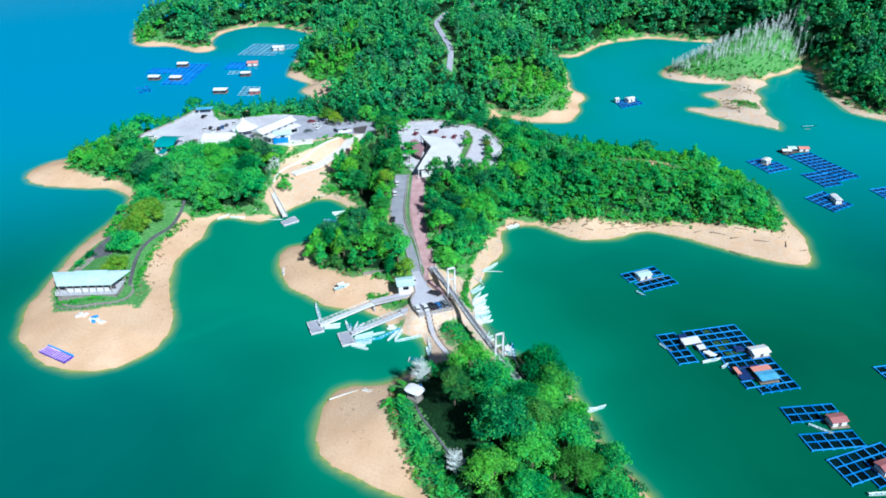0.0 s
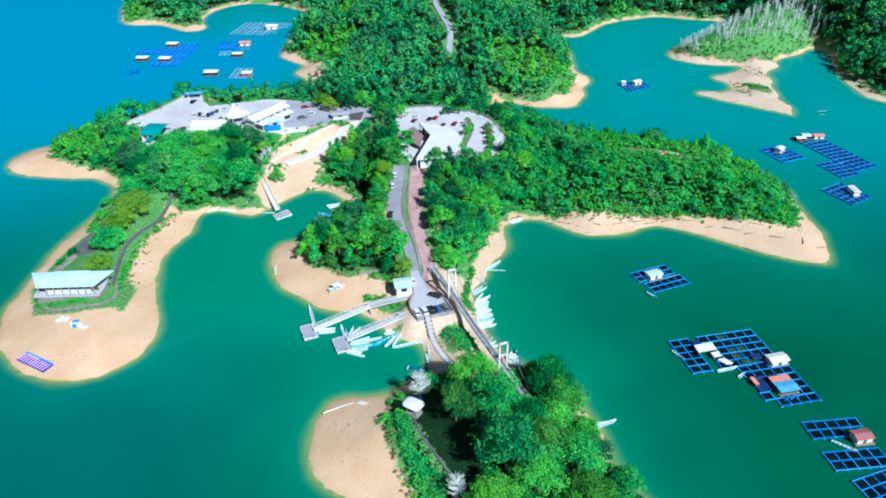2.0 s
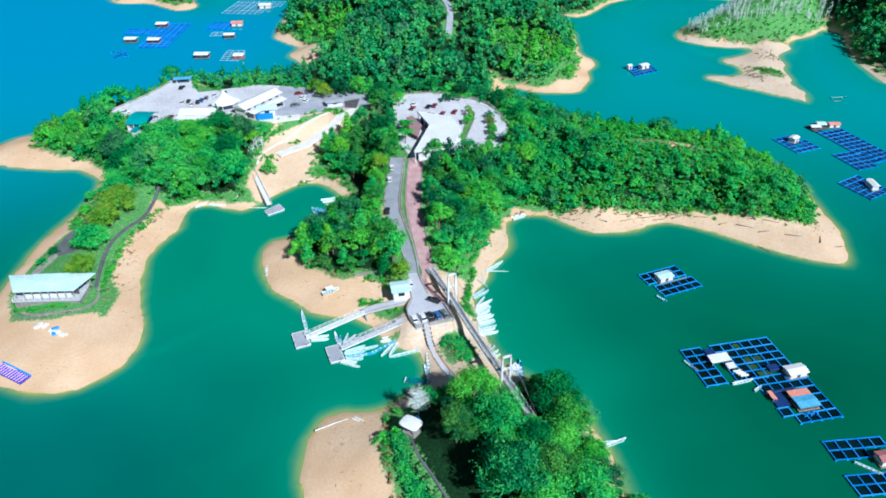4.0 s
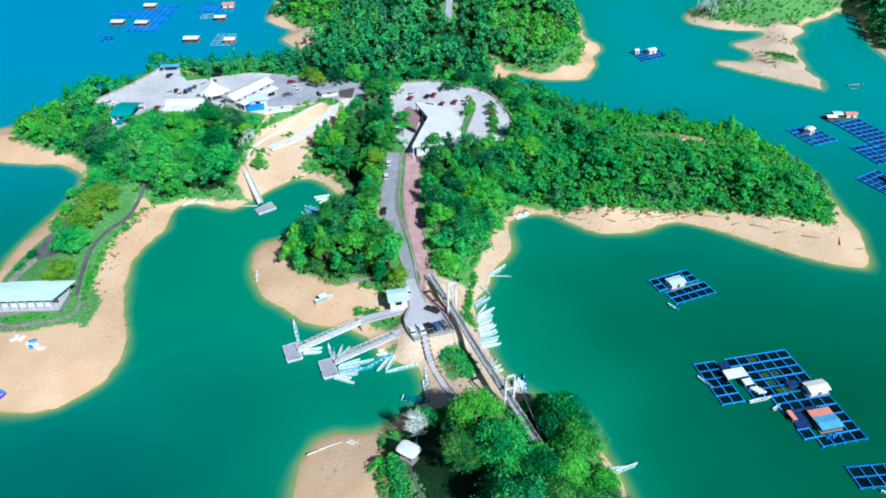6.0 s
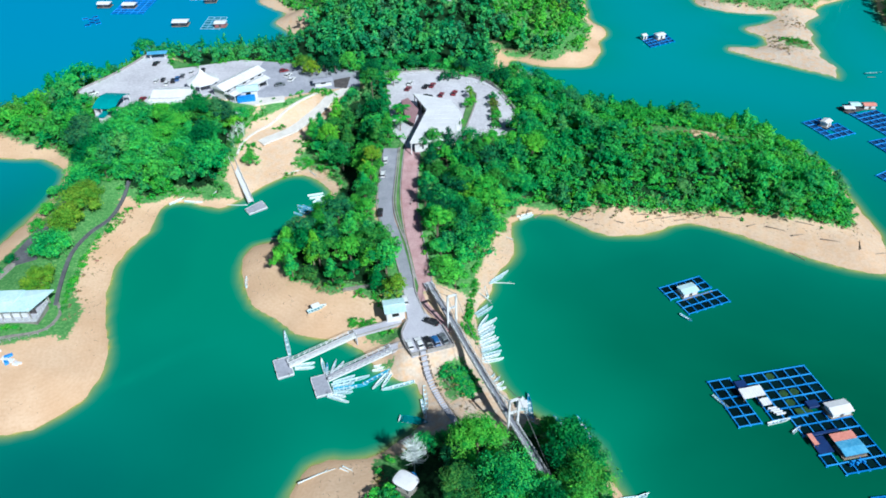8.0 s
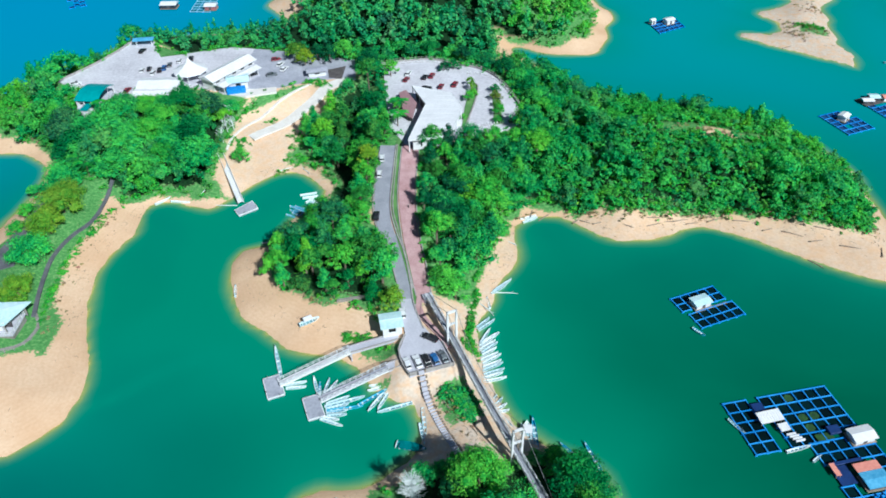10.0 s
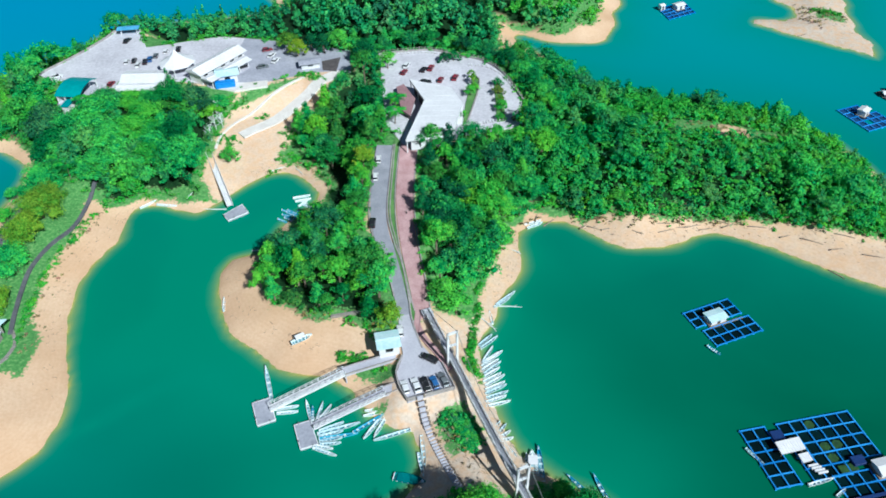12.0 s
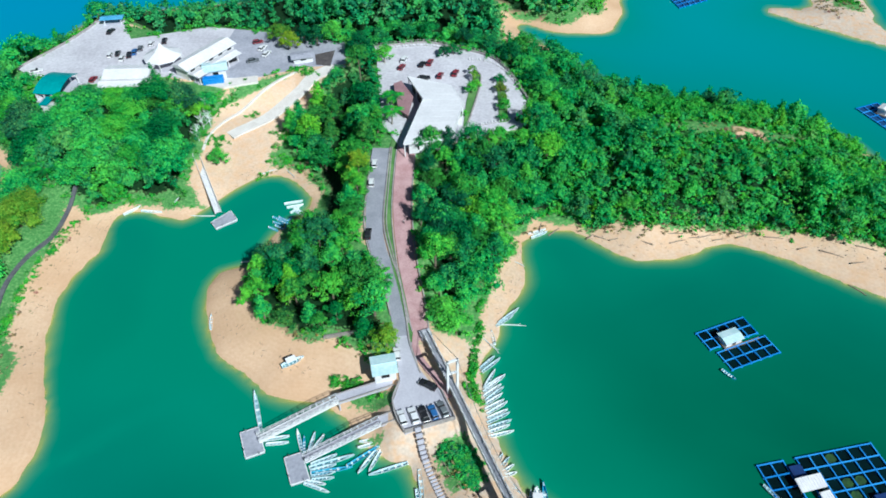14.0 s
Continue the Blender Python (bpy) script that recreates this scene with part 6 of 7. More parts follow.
# ---- on the headland's beach ----
mat_raft = thing("striped_float", -101.6, 147.9, height_at(-101.6, 147.9) + 0.08, -28)
part("base", boxed(-4.9, 4.9, -1.5, 1.5, -0.3, 0.12, bevel=0.03), PURPLE, mat_raft)
tube = None
for k in range(11):
    m = Matrix.Translation((-4.4 + k * 0.88, -0.25, 0.25))
    if tube is None:
        tube = part("tube", rod(bmesh.new(), (0, -1.2, 0), (0, 1.2, 0), 0.14, sides=8), LILAC, mat_raft)
        tube.matrix_basis = m
    else:
        again(tube, m, mat_raft)
part("end_bar", boxed(-4.9, 4.9, 1.15, 1.5, 0.1, 0.42, bevel=0.04), BLUE, mat_raft)
tagged(mat_raft, "purple and lilac striped inflatable float lying on the beach", "float")
jr = random.Random(9)
for k in range(14):
    x, y = -101.5 + 8.6 * jr.random(), 0
    y = 161.8 - 0.36 * (x + 101.5) + jr.uniform(-1.0, 1.0)
    mat, name, label = jr.choice(((ROOF_WHITE, "foam_block", "white foam block dumped on the beach"), (TARP_BLUE, "plastic_drum", "blue plastic drum dumped on the beach"), (WHITE, "plastic_sheet", "crumpled white sheet on the beach")))
    s = jr.uniform(0.45, 0.95)
    ob = part(name, boxed(-s, s, -s * 0.5, s * 0.5, -0.1, 0.35 * s + 0.1, bevel=0.09), mat)
    ob.matrix_world = pose(x, y, height_at(x, y) + 0.06, jr.uniform(-6, 6), jr.uniform(-6, 6), jr.uniform(0, 180))
    tagged(ob, label, "debris", "debris by the pavilion")
# driftwood and logs
LOGS = [(-26.4, 131.9, 26, 7.2), (-20.8, 133.4, -30, 2.4), (-21.4, 133.0, -28, 2.0), (60, 212.3, 8, 3.5), (66, 213, 20, 4.5), (72, 211.6, -12, 4.0), (31, 214, 40, 3.4), (33, 213, -30, 3.0), (50, 211, 15, 4.2), (54, 212.4, 5, 5.0), (57, 213, 12, 4.4), (49, 212.6, 0, 4.8), (64, 214, -25, 3.6), (90, 206, -25, 4.4), (83, 206, -30, 5.0), (88, 203, 5, 4.0), (95, 200, -20, 5.5),
        (101, 198, 70, 3.6), (98, 205, -35, 4.6), (43, 210, -30, 3.0), (36, 212, 12, 2.6), (78, 208.5, 15, 3.2), (105, 196, 10, 5.0), (10.6, 187.2, -4, 6.6), (6.9, 181.6, -60, 4.2), (5.4, 182.6, -50, 5.0), (-2.4, 153.6, -60, 2.4), (2.8, 147.2, -62, 2.6),
        (85.5, 196.5, -52, 4.0), (-48.8, 239.2, 30, 4.4), (-43, 238.5, -52, 4.6), (-46, 206.6, 4, 6.4), (-62, 222.6, 178, 6.0), (-69, 227, 70, 3.6), (22.8, 216, 40, 4.5), (19.6, 217.6, 75, 4.0), (13.4, 205, -38, 3.4), (120, 316, 20, 4), (150, 300, 0, 3)]
for x, y, turn, length in LOGS:
    bm = bmesh.new()
    rod(bm, (-length / 2, 0, 0), (length * 0.1, 0.08 * length * 0.3, 0.03), 0.16, 0.13, 7)
    rod(bm, (length * 0.1, 0.08 * length * 0.3, 0.03), (length / 2, 0, 0.06), 0.13, 0.06, 7)
    rod(bm, (length * 0.2, 0.05, 0.05), (length * 0.34, 0.6, 0.2), 0.06, 0.02, 5)
    ob = part("driftwood_log", bm, DEAD if x < -20 or (x > 5 and x < 14) else WOOD)
    ob.matrix_world = pose(x, y, max(height_at(x, y), 0.0) + 0.08, 0, 0, turn)
    tagged(ob, "bleached driftwood log lying at the shore" if x < -20 or (x > 5 and x < 14) else "dark weathered driftwood log on the sand", "log", "driftwood")
# two short posts on the red path
for x, y in ((-12.1, 211.2), (-11.3, 212.4)):
    post = thing("bollard", x, y, height_at(x, y) + 0.2)
    part("shaft", rod(bmesh.new(), (0, 0, -0.2), (0, 0, 0.8), 0.14, 0.12), SHADE_WALL, post)
    part("cap", rod(bmesh.new(), (0, 0, 0.8), (0, 0, 0.9), 0.16, 0.05), KERB, post)
    tagged(post, "short dark bollard on the red brick path", "bollard")

# ---- trees ----
def rand_dirs(rng, count):
    v = rng.normal(size=(count, 3))
    return v / np.linalg.norm(v, axis=1)[:, None]


def ico(cuts):
    bm = bmesh.new()
    bmesh.ops.create_icosphere(bm, subdivisions=cuts, radius=1)
    v = np.array([p.co[:] for p in bm.verts])
    f = np.array([[p.index for p in q.verts] for q in bm.faces])
    bm.free()
    return v, f


def crown_arrays(seed, radius, tall, lobes, leaves, leaf, cuts=1, low=0.2, spire=False):
    """A crown of leafy lobes: its vertices, triangles and a lightness for each vertex. The base of the crown is at z = 0."""
    rng = np.random.default_rng(seed)
    verts, faces, tint = [], [], []
    base = 0
    iv, iface = ico(cuts)
    sizes = rng.uniform(0.20, 0.46, lobes) * radius
    sizes[0] = 0.48 * radius
    ang = rng.uniform(0, 6.283) + np.arange(lobes) * 2.4 + rng.uniform(-0.5, 0.5, lobes)
    far = np.sqrt((np.arange(lobes) + 0.0) / max(lobes - 1, 1)) * radius * rng.uniform(0.6, 1.0, lobes)
    cen = np.stack([np.cos(ang) * far, np.sin(ang) * far, tall * (0.68 - 0.42 * (far / radius / 0.78) ** 2 + rng.uniform(-0.2, 0.22, lobes))], 1)
    cen[:, 0] *= rng.uniform(0.85, 1.15)
    cen[0] = (0, 0, tall * 0.68)
    if spire:
        up = np.arange(lobes) / max(lobes - 1, 1)
        far = radius * 0.62 * (1 - up) * rng.uniform(0.5, 1.0, lobes)
        cen = np.stack([np.cos(ang) * far, np.sin(ang) * far, tall * (0.12 + 0.8 * up)], 1)
        sizes = radius * (0.56 - 0.34 * up) * rng.uniform(0.85, 1.15, lobes)
    flat = 1.0 if spire else min(1.0, tall / (1.55 * radius))
    share = sizes ** 2 / (sizes ** 2).sum()
    for c, s, part_share in zip(cen, sizes, share):
        shade = rng.uniform(0.1, 0.9)
        # the boughs inside, tinted darker to paint the shade between the leaves
        v = iv * s * 0.56 * rng.uniform(0.7, 1.1, (len(iv), 1)) * (1, 1, 0.8 * flat) + c - (0, 0, s * 0.12)
        verts.append(v)
        faces.append(iface + base)
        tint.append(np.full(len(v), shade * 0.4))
        base += len(v)
        # leaf sprays gather in tufts that stand out unevenly
        count = max(8, int(leaves * part_share))
        tufts = rand_dirs(rng, max(6, count // 9))
        reach = rng.uniform(0.62, 1.22, len(tufts))
        glow = rng.uniform(-0.3, 0.3, len(tufts))
        mine = rng.integers(len(tufts), size=count)
        n = tufts[mine] + rng.normal(size=(count, 3)) * 0.24
        n /= np.linalg.norm(n, axis=1)[:, None]
        n[:, 2] = np.where(n[:, 2] < -low, -n[:, 2], n[:, 2])
        at = c + n * s * (reach[mine] * rng.uniform(0.84, 1.12, count))[:, None] * (1, 1, 0.95 * flat)
        face = n + np.array([0, 0, 0.35]) + rand_dirs(rng, count) * 0.85
        face /= np.linalg.norm(face, axis=1)[:, None]
        u = np.cross(face, rand_dirs(rng, count))
        u /= np.linalg.norm(u, axis=1)[:, None] + 1e-9
        w = np.cross(face, u)
        size = leaf * rng.uniform(0.55, 1.35, (count, 1))
        droop = np.array([0, 0, -0.3]) * size
        v = np.stack([at - u * size * 0.85, at + u * size * 0.75 + droop, at + w * size * rng.uniform(0.5, 1.1, (count, 1))], 1)
        verts.append(v.reshape(-1, 3))
        faces.append((np.arange(count * 3) + base).reshape(-1, 3))
        tint.append(np.repeat(np.clip(shade + glow[mine] + rng.uniform(-0.2, 0.2, count), 0, 1), 3))
        base += count * 3
    return np.concatenate(verts), np.concatenate(faces), np.concatenate(tint)


def leafy_mesh(name, verts, faces, tint, mat, hue=None):
    me = mesh_from(name, verts, faces)
    me.attributes.new("tint", "FLOAT", "POINT").data.foreach_set("value", np.asarray(tint, np.float32))
    if hue is not None:
        me.attributes.new("hue", "FLOAT", "POINT").data.foreach_set("value", np.asarray(hue, np.float32))
    me.materials.append(mat)
    return me


def trunk_mesh(name, seed, high, thick, limbs=5):
    """A tapered trunk with limbs that reach into the crown."""
    rng = np.random.default_rng(seed + 500)
    bm = bmesh.new()

    def limb(a, b, r0, r1, sides=6):
        a, b = Vector(a), Vector(b)
        turn = (b - a).to_track_quat("Z", "Y").to_matrix().to_4x4()
        bmesh.ops.create_cone(bm, cap_ends=True, segments=sides, radius1=r0, radius2=r1, depth=(b - a).length, matrix=Matrix.Translation((a + b) / 2) @ turn)

    lean = rng.uniform(-0.05, 0.05, 2) * high
    fork = high * 0.62
    limb((0, 0, -0.6), (lean[0] * 0.6, lean[1] * 0.6, fork), thick, thick * 0.7, 8)
    limb((lean[0] * 0.6, lean[1] * 0.6, fork), (lean[0], lean[1], high), thick * 0.68, thick * 0.25)
    for k in range(limbs):
        a = k * 2.4 + rng.uniform(-0.4, 0.4)
        z = fork * rng.uniform(0.75, 1.1)
        out = high * rng.uniform(0.22, 0.36)
        limb((lean[0] * 0.6, lean[1] * 0.6, z), (math.cos(a) * out, math.sin(a) * out, z + high * rng.uniform(0.15, 0.32)), thick * 0.4, thick * 0.12, 5)
    me = bpy.data.meshes.new(name)
    bm.to_mesh(me)
    bm.free()
    me.materials.append(BARK)
    return me


class Wood:
    """Many trees too far or too dense to count, gathered into one mesh."""

    def __init__(self):
        self.v, self.q, self.t, self.h, self.n = [], [], [], [], 0

    def add(self, arrays, x, y, z, turn, scale, tall, tone):
        v, q, t = arrays
        c, s = math.cos(turn) * scale, math.sin(turn) * scale
        self.v.append(np.stack([v[:, 0] * c - v[:, 1] * s + x, v[:, 0] * s + v[:, 1] * c + y, v[:, 2] * tall + z], 1))
        self.q.append(q + self.n)
        self.t.append(np.clip(t * 0.6 + tone, 0, 1.3))
        self.h.append(np.full(len(v), (x * 12.9898 + y * 78.233) % 1.0))
        self.n += len(v)

    def finish(self, name, mat, label, category):
        ob = new(name, leafy_mesh(name, np.concatenate(self.v), np.concatenate(self.q), np.concatenate(self.t), mat, np.concatenate(self.h)))
        return tagged(ob, label, category, kind="stuff")


def scattered(rng, x0, x1, y0, y1, gap):
    """Jittered places on a staggered grid."""
    xs, ys = np.arange(x0, x1, gap), np.arange(y0, y1, gap * 0.87)
    gx, gy = np.meshgrid(xs, ys)
    gx = gx + (np.arange(len(ys)) % 2)[:, None] * gap / 2
    x, y = gx.ravel() + rng.uniform(-0.36, 0.36, gx.size) * gap, gy.ravel() + rng.uniform(-0.36, 0.36, gx.size) * gap
    return x, y


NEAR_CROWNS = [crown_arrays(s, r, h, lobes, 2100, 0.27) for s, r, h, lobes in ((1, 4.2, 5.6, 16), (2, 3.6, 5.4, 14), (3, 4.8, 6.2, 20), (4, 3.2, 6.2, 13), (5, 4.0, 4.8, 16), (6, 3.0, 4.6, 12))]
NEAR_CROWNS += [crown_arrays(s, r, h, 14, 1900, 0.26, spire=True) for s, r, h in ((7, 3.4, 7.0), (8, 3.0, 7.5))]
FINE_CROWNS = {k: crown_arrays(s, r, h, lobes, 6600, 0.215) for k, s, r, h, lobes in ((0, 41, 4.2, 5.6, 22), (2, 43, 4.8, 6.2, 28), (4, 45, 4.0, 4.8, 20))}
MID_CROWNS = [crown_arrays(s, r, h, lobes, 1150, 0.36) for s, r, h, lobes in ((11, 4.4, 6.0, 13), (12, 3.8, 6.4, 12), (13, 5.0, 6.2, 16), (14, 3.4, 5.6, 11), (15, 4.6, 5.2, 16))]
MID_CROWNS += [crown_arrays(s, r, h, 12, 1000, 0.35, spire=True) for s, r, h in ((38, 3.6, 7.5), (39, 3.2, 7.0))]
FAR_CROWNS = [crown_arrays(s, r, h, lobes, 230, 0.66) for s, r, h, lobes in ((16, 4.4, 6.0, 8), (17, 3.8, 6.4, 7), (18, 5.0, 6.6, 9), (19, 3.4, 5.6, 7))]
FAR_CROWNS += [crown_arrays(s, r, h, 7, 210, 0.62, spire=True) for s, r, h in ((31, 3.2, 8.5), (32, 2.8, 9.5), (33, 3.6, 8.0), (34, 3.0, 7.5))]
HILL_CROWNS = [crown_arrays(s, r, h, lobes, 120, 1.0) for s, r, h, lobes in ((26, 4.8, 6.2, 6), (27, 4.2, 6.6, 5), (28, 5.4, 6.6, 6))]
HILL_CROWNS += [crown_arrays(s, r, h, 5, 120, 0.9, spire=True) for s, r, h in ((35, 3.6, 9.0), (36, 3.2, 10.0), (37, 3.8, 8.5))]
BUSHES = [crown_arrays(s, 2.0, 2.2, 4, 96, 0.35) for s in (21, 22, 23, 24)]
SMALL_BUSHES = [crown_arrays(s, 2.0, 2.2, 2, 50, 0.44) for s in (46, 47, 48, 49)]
LEAF_DARK = leaf_material("deep_green_leaves", (0.003, 0.075, 0.030), (0.010, 0.18, 0.048), (0.04, 0.34, 0.06))
LEAF_RUST = leaf_material("rust_tinged_leaves", (0.02, 0.15, 0.02), (0.10, 0.34, 0.03), (0.27, 0.45, 0.04))
KINDS = {"green": LEAF, "light": LEAF_LIGHT, "dark": LEAF_DARK, "rust": LEAF_RUST}
LABELS = {"green": "broadleaf tree with a dense green crown above the shore", "light": "broadleaf tree with a bright light green crown", "dark": "broadleaf tree with a dark green crown", "rust": "round tree with a rust-tinged green crown"}

rng = np.random.default_rng(7)
trunks = [trunk_mesh("trunk", i, 6.5, 0.26) for i in range(8)]
crowns = {}


def tree(x, y, z, kind, turn, scale, rise, tone="green", name="tree", flat=1.0, fine=False):
    """One tree on the ground at x, y: an Empty at its base with trunk and crown."""
    if (kind, tone, fine) not in crowns:
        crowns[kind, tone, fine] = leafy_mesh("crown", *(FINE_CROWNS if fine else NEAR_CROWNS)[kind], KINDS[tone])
    root = new(name)
    root.matrix_world = Matrix.Translation((x, y, z)) @ Matrix.Rotation(turn, 4, "Z") @ Matrix.Scale(scale, 4)
    t = new("trunk", trunks[kind])
    t.parent = root
    t.scale = (1, 1, (rise + 3.2) / 6.5)
    c = new("crown", crowns[kind, tone, fine])
    c.parent = root
    c.location = (0, 0, rise)
    c.scale = (1, 1, flat)
    return tagged(root, LABELS[tone], "tree", "shore trees")


def wild(x, y):
    """Metres into the woodland from shore and clearings."""
    return np.minimum(inside_distance(LAND, x, y) - 2.0, -open_ground(x, y))


# the large trees of the islet: place, spread, height under the crown, tone
BIG = [(3.3, 132.2, 4.3, 2.6, "light"), (-0.4, 122.0, 3.4, 2.4, "light"), (7.8, 123.2, 4.3, 2.6, "green"), (9.2, 109.6, 5.9, 3.0, "green"), (19.6, 133.2, 4.0, 2.4, "dark"), (21.6, 126.0, 4.2, 2.0, "light"),
       (18.4, 118.0, 3.8, 2.4, "green"), (21.6, 108.6, 4.6, 2.0, "green"), (14.4, 117.4, 3.6, 2.6, "dark"), (16.6, 111.6, 3.8, 2.4, "light"), (26.4, 113.6, 3.4, 1.6, "green"),
       (25.2, 119.2, 3.2, 1.4, "light"), (14.6, 103.6, 4.4, 2.4, "green"), (23.0, 101.4, 4.2, 2.2, "dark"), (30.4, 105.4, 3.6, 1.6, "green"), (6.6, 100.6, 4.2, 2.2, "green"), (13.0, 95.8, 4.0, 2.0, "green"), (29.0, 97.4, 3.8, 1.6, "green"), (23.4, 133.2, 3.0, 1.4, "green")]
for k, (x, y, r, rise, tone) in enumerate(BIG):
    kind = (2, 0, 2, 4, 0)[k % 5]
    s = r / (4.8, 4.2, 4.8, 4.2, 4.0)[k % 5]
    tree(x, y, height_at(x, y), kind, k * 1.7, s * 1.1, (rise + 1.2) / s, tone, fine=True)
x, y = scattered(rng, -6, 38, 90, 142, 3.7)
w = wild(x, y)
room = np.min([np.hypot(x - b[0], y - b[1]) / b[2] for b in BIG], axis=0)
shade = inside_distance(np.array([(-18, 132), (-2, 131), (4, 120), (5, 108), (5, 96), (-8, 94)], float), x, y)
deck = np.abs((x - 10.1) * 0.92 + (y - 140.0) * 0.39)
ok = (w > 0.6) & (room > 0.55) & (shade < -0.5) & ~((deck < 3.4) & (y > 125))
for X, Y, W in zip(x[ok], y[ok], w[ok]):
    s = rng.uniform(0.5, 0.85) * min(1, 0.6 + W / 8)
    tree(X, Y, height_at(X, Y), int(rng.integers(6)), rng.uniform(0, 6.28), s, rng.uniform(0.8, 2.4), str(rng.choice(["green", "green", "light", "dark"])))
# the large crowns of the western wood
for k, (x, y, r, rise, tone) in enumerate(((-80.8, 257.0, 5.4, 2.0, "dark"), (-73.2, 257.6, 4.6, 2.6, "green"), (-91.4, 258.6, 4.6, 1.0, "light"), (-99.0, 257.6, 4.6, 0.8, "green"), (-86.0, 258.0, 4.0, 1.2, "green"), (-67.4, 258.6, 3.4, 1.4, "green"), (-98.6, 249.6, 6.2, 1.0, "green"), (-86.6, 243.6, 5.2, 1.6, "light"), (-81.6, 236.6, 5.2, 1.4, "light"),
                                           (-91.0, 239.6, 5.6, 1.4, "green"), (-72.8, 235.4, 6.6, 1.2, "green"), (-93.4, 231.6, 5.6, 1.0, "green"), (-114.0, 252.0, 6.0, 1.0, "green"), (-108.4, 241.0, 6.0, 1.0, "dark"), (-102.0, 233.0, 5.0, 0.6, "green"),
                                           (-85.4, 249.8, 4.4, 2.0, "light"), (-74.6, 244.8, 5.2, 1.8, "dark"), (-84.6, 228.6, 3.6, 0.5, "light"), (-104.6, 248.0, 4.8, 1.2, "green"), (-121.0, 258.0, 5.0, 0.8, "light"), (-124.0, 266.0, 4.6, 1.0, "green"))):
    s = r / 4.4
    tree(x, y, height_at(x, y), (2, 0, 4)[k % 3], k * 2.3, s, rise / s, tone, fine=True)
# garden trees of the headland
for k, (x, y, r, rise, tone) in enumerate(((-101.4, 206.4, 5.2, 0.7, "rust"), (-102.0, 196.6, 5.8, 0.5, "green"), (-101.2, 214.4, 4.6, 1.0, "rust"), (-106.0, 226.0, 5.0, 1.4, "green"), (-99.8, 184.4, 4.2, 0.4, "rust"), (-102.6, 220.4, 3.6, 0.8, "rust"),
                            (-111.6, 209.0, 2.8, 0.3, "light"), (-112.4, 217.0, 3.0, 0.4, "light"), (-114.0, 226.4, 3.2, 0.4, "green"), (-112.4, 195.0, 2.0, 0.2, "dark"), (-113.6, 190.0, 1.8, 0.2, "green"))):
    s = r / 4.1
    tree(x, y, height_at(x, y), (0, 4, 2)[k % 3] if r > 3.3 else 4, x, s * 0.95, rise / s, tone, flat=1.0, fine=r > 3.3)
# trees in the car park's islands and on its edges
for x, y, r, rise, tone in ((3.8, 260.4, 2.2, 0.8, "light"), (5.0, 266.4, 1.7, 1.6, "rust"), (4.4, 269.4, 1.3, 1.8, "rust"), (2.0, 249.4, 1.2, 0.5, "light"), (11.8, 265.4, 1.8, 0.8, "dark"), (11.8, 260.4, 2.0, 0.8, "rust"), (12.2, 251.8, 2.3, 0.9, "light"),
                            (11.8, 247.2, 1.6, 0.5, "light"), (5.4, 263.4, 1.4, 0.8, "light"), (12.0, 256.4, 1.5, 0.8, "rust"), (-3.6, 280.6, 2.2, 0.6, "dark"), (-0.8, 281.4, 2.4, 0.6, "dark"), (-20.4, 277.0, 3.2, 1.4, "green"), (-17.8, 256.2, 2.2, 1.0, "light"), (-52.0, 289.4, 3.6, 1.6, "rust"), (-48.8, 285.6, 3.2, 1.4, "rust"), (-112.6, 306.5, 4.2, 1.0, "green"),
                            (-98.5, 257.6, 3.4, 0.6, "green"), (-92.0, 257.4, 3.6, 0.7, "light"), (-86.0, 256.8, 4.0, 0.8, "green"), (-80.0, 257.6, 4.2, 0.9, "dark"), (-74.2, 257.2, 4.0, 0.9, "green"), (-68.8, 255.6, 3.4, 0.8, "light"), (-104.2, 254.6, 3.2, 0.6, "light"), (-112.4, 258.0, 3.0, 0.6, "green"), (-116.5, 262.0, 2.8, 0.5, "light"),
                            (19.4, 271.0, 3.8, 2.2, "green"), (21.6, 264.4, 3.8, 2.2, "dark"), (23.4, 257.6, 3.6, 2.0, "green"), (25.0, 250.6, 3.4, 1.8, "light"), (15.8, 279.0, 3.8, 2.2, "dark"), (10.0, 284.4, 3.6, 2.0, "green"), (2.0, 288.0, 3.4, 2.0, "dark"), (-8.0, 291.6, 3.6, 1.6, "dark"), (-15.0, 291.4, 3.4, 1.6, "green"),
                            (-41.0, 288.0, 3.6, 1.5, "dark"), (-36.4, 289.4, 3.8, 1.8, "green"), (-45.2, 289.8, 3.2, 1.2, "dark"), (-42.2, 250.6, 3.6, 0.6, "dark"), (-61.4, 240.6, 2.8, 0.6, "green"), (-26.6, 269.0, 3.4, 7.5, "light"), (-23.4, 226.2, 3.0, 4.6, "rust"), (-13.9, 177.9, 3.2, 2.2, "rust"), (-27.8, 281.0, 4.0, 3.0, "dark")):
    s = r / 4.1
    tree(x, y, max(height_at(x, y), 0), 1 if r < 2.5 else 0, x * 3, s, rise / s, tone)
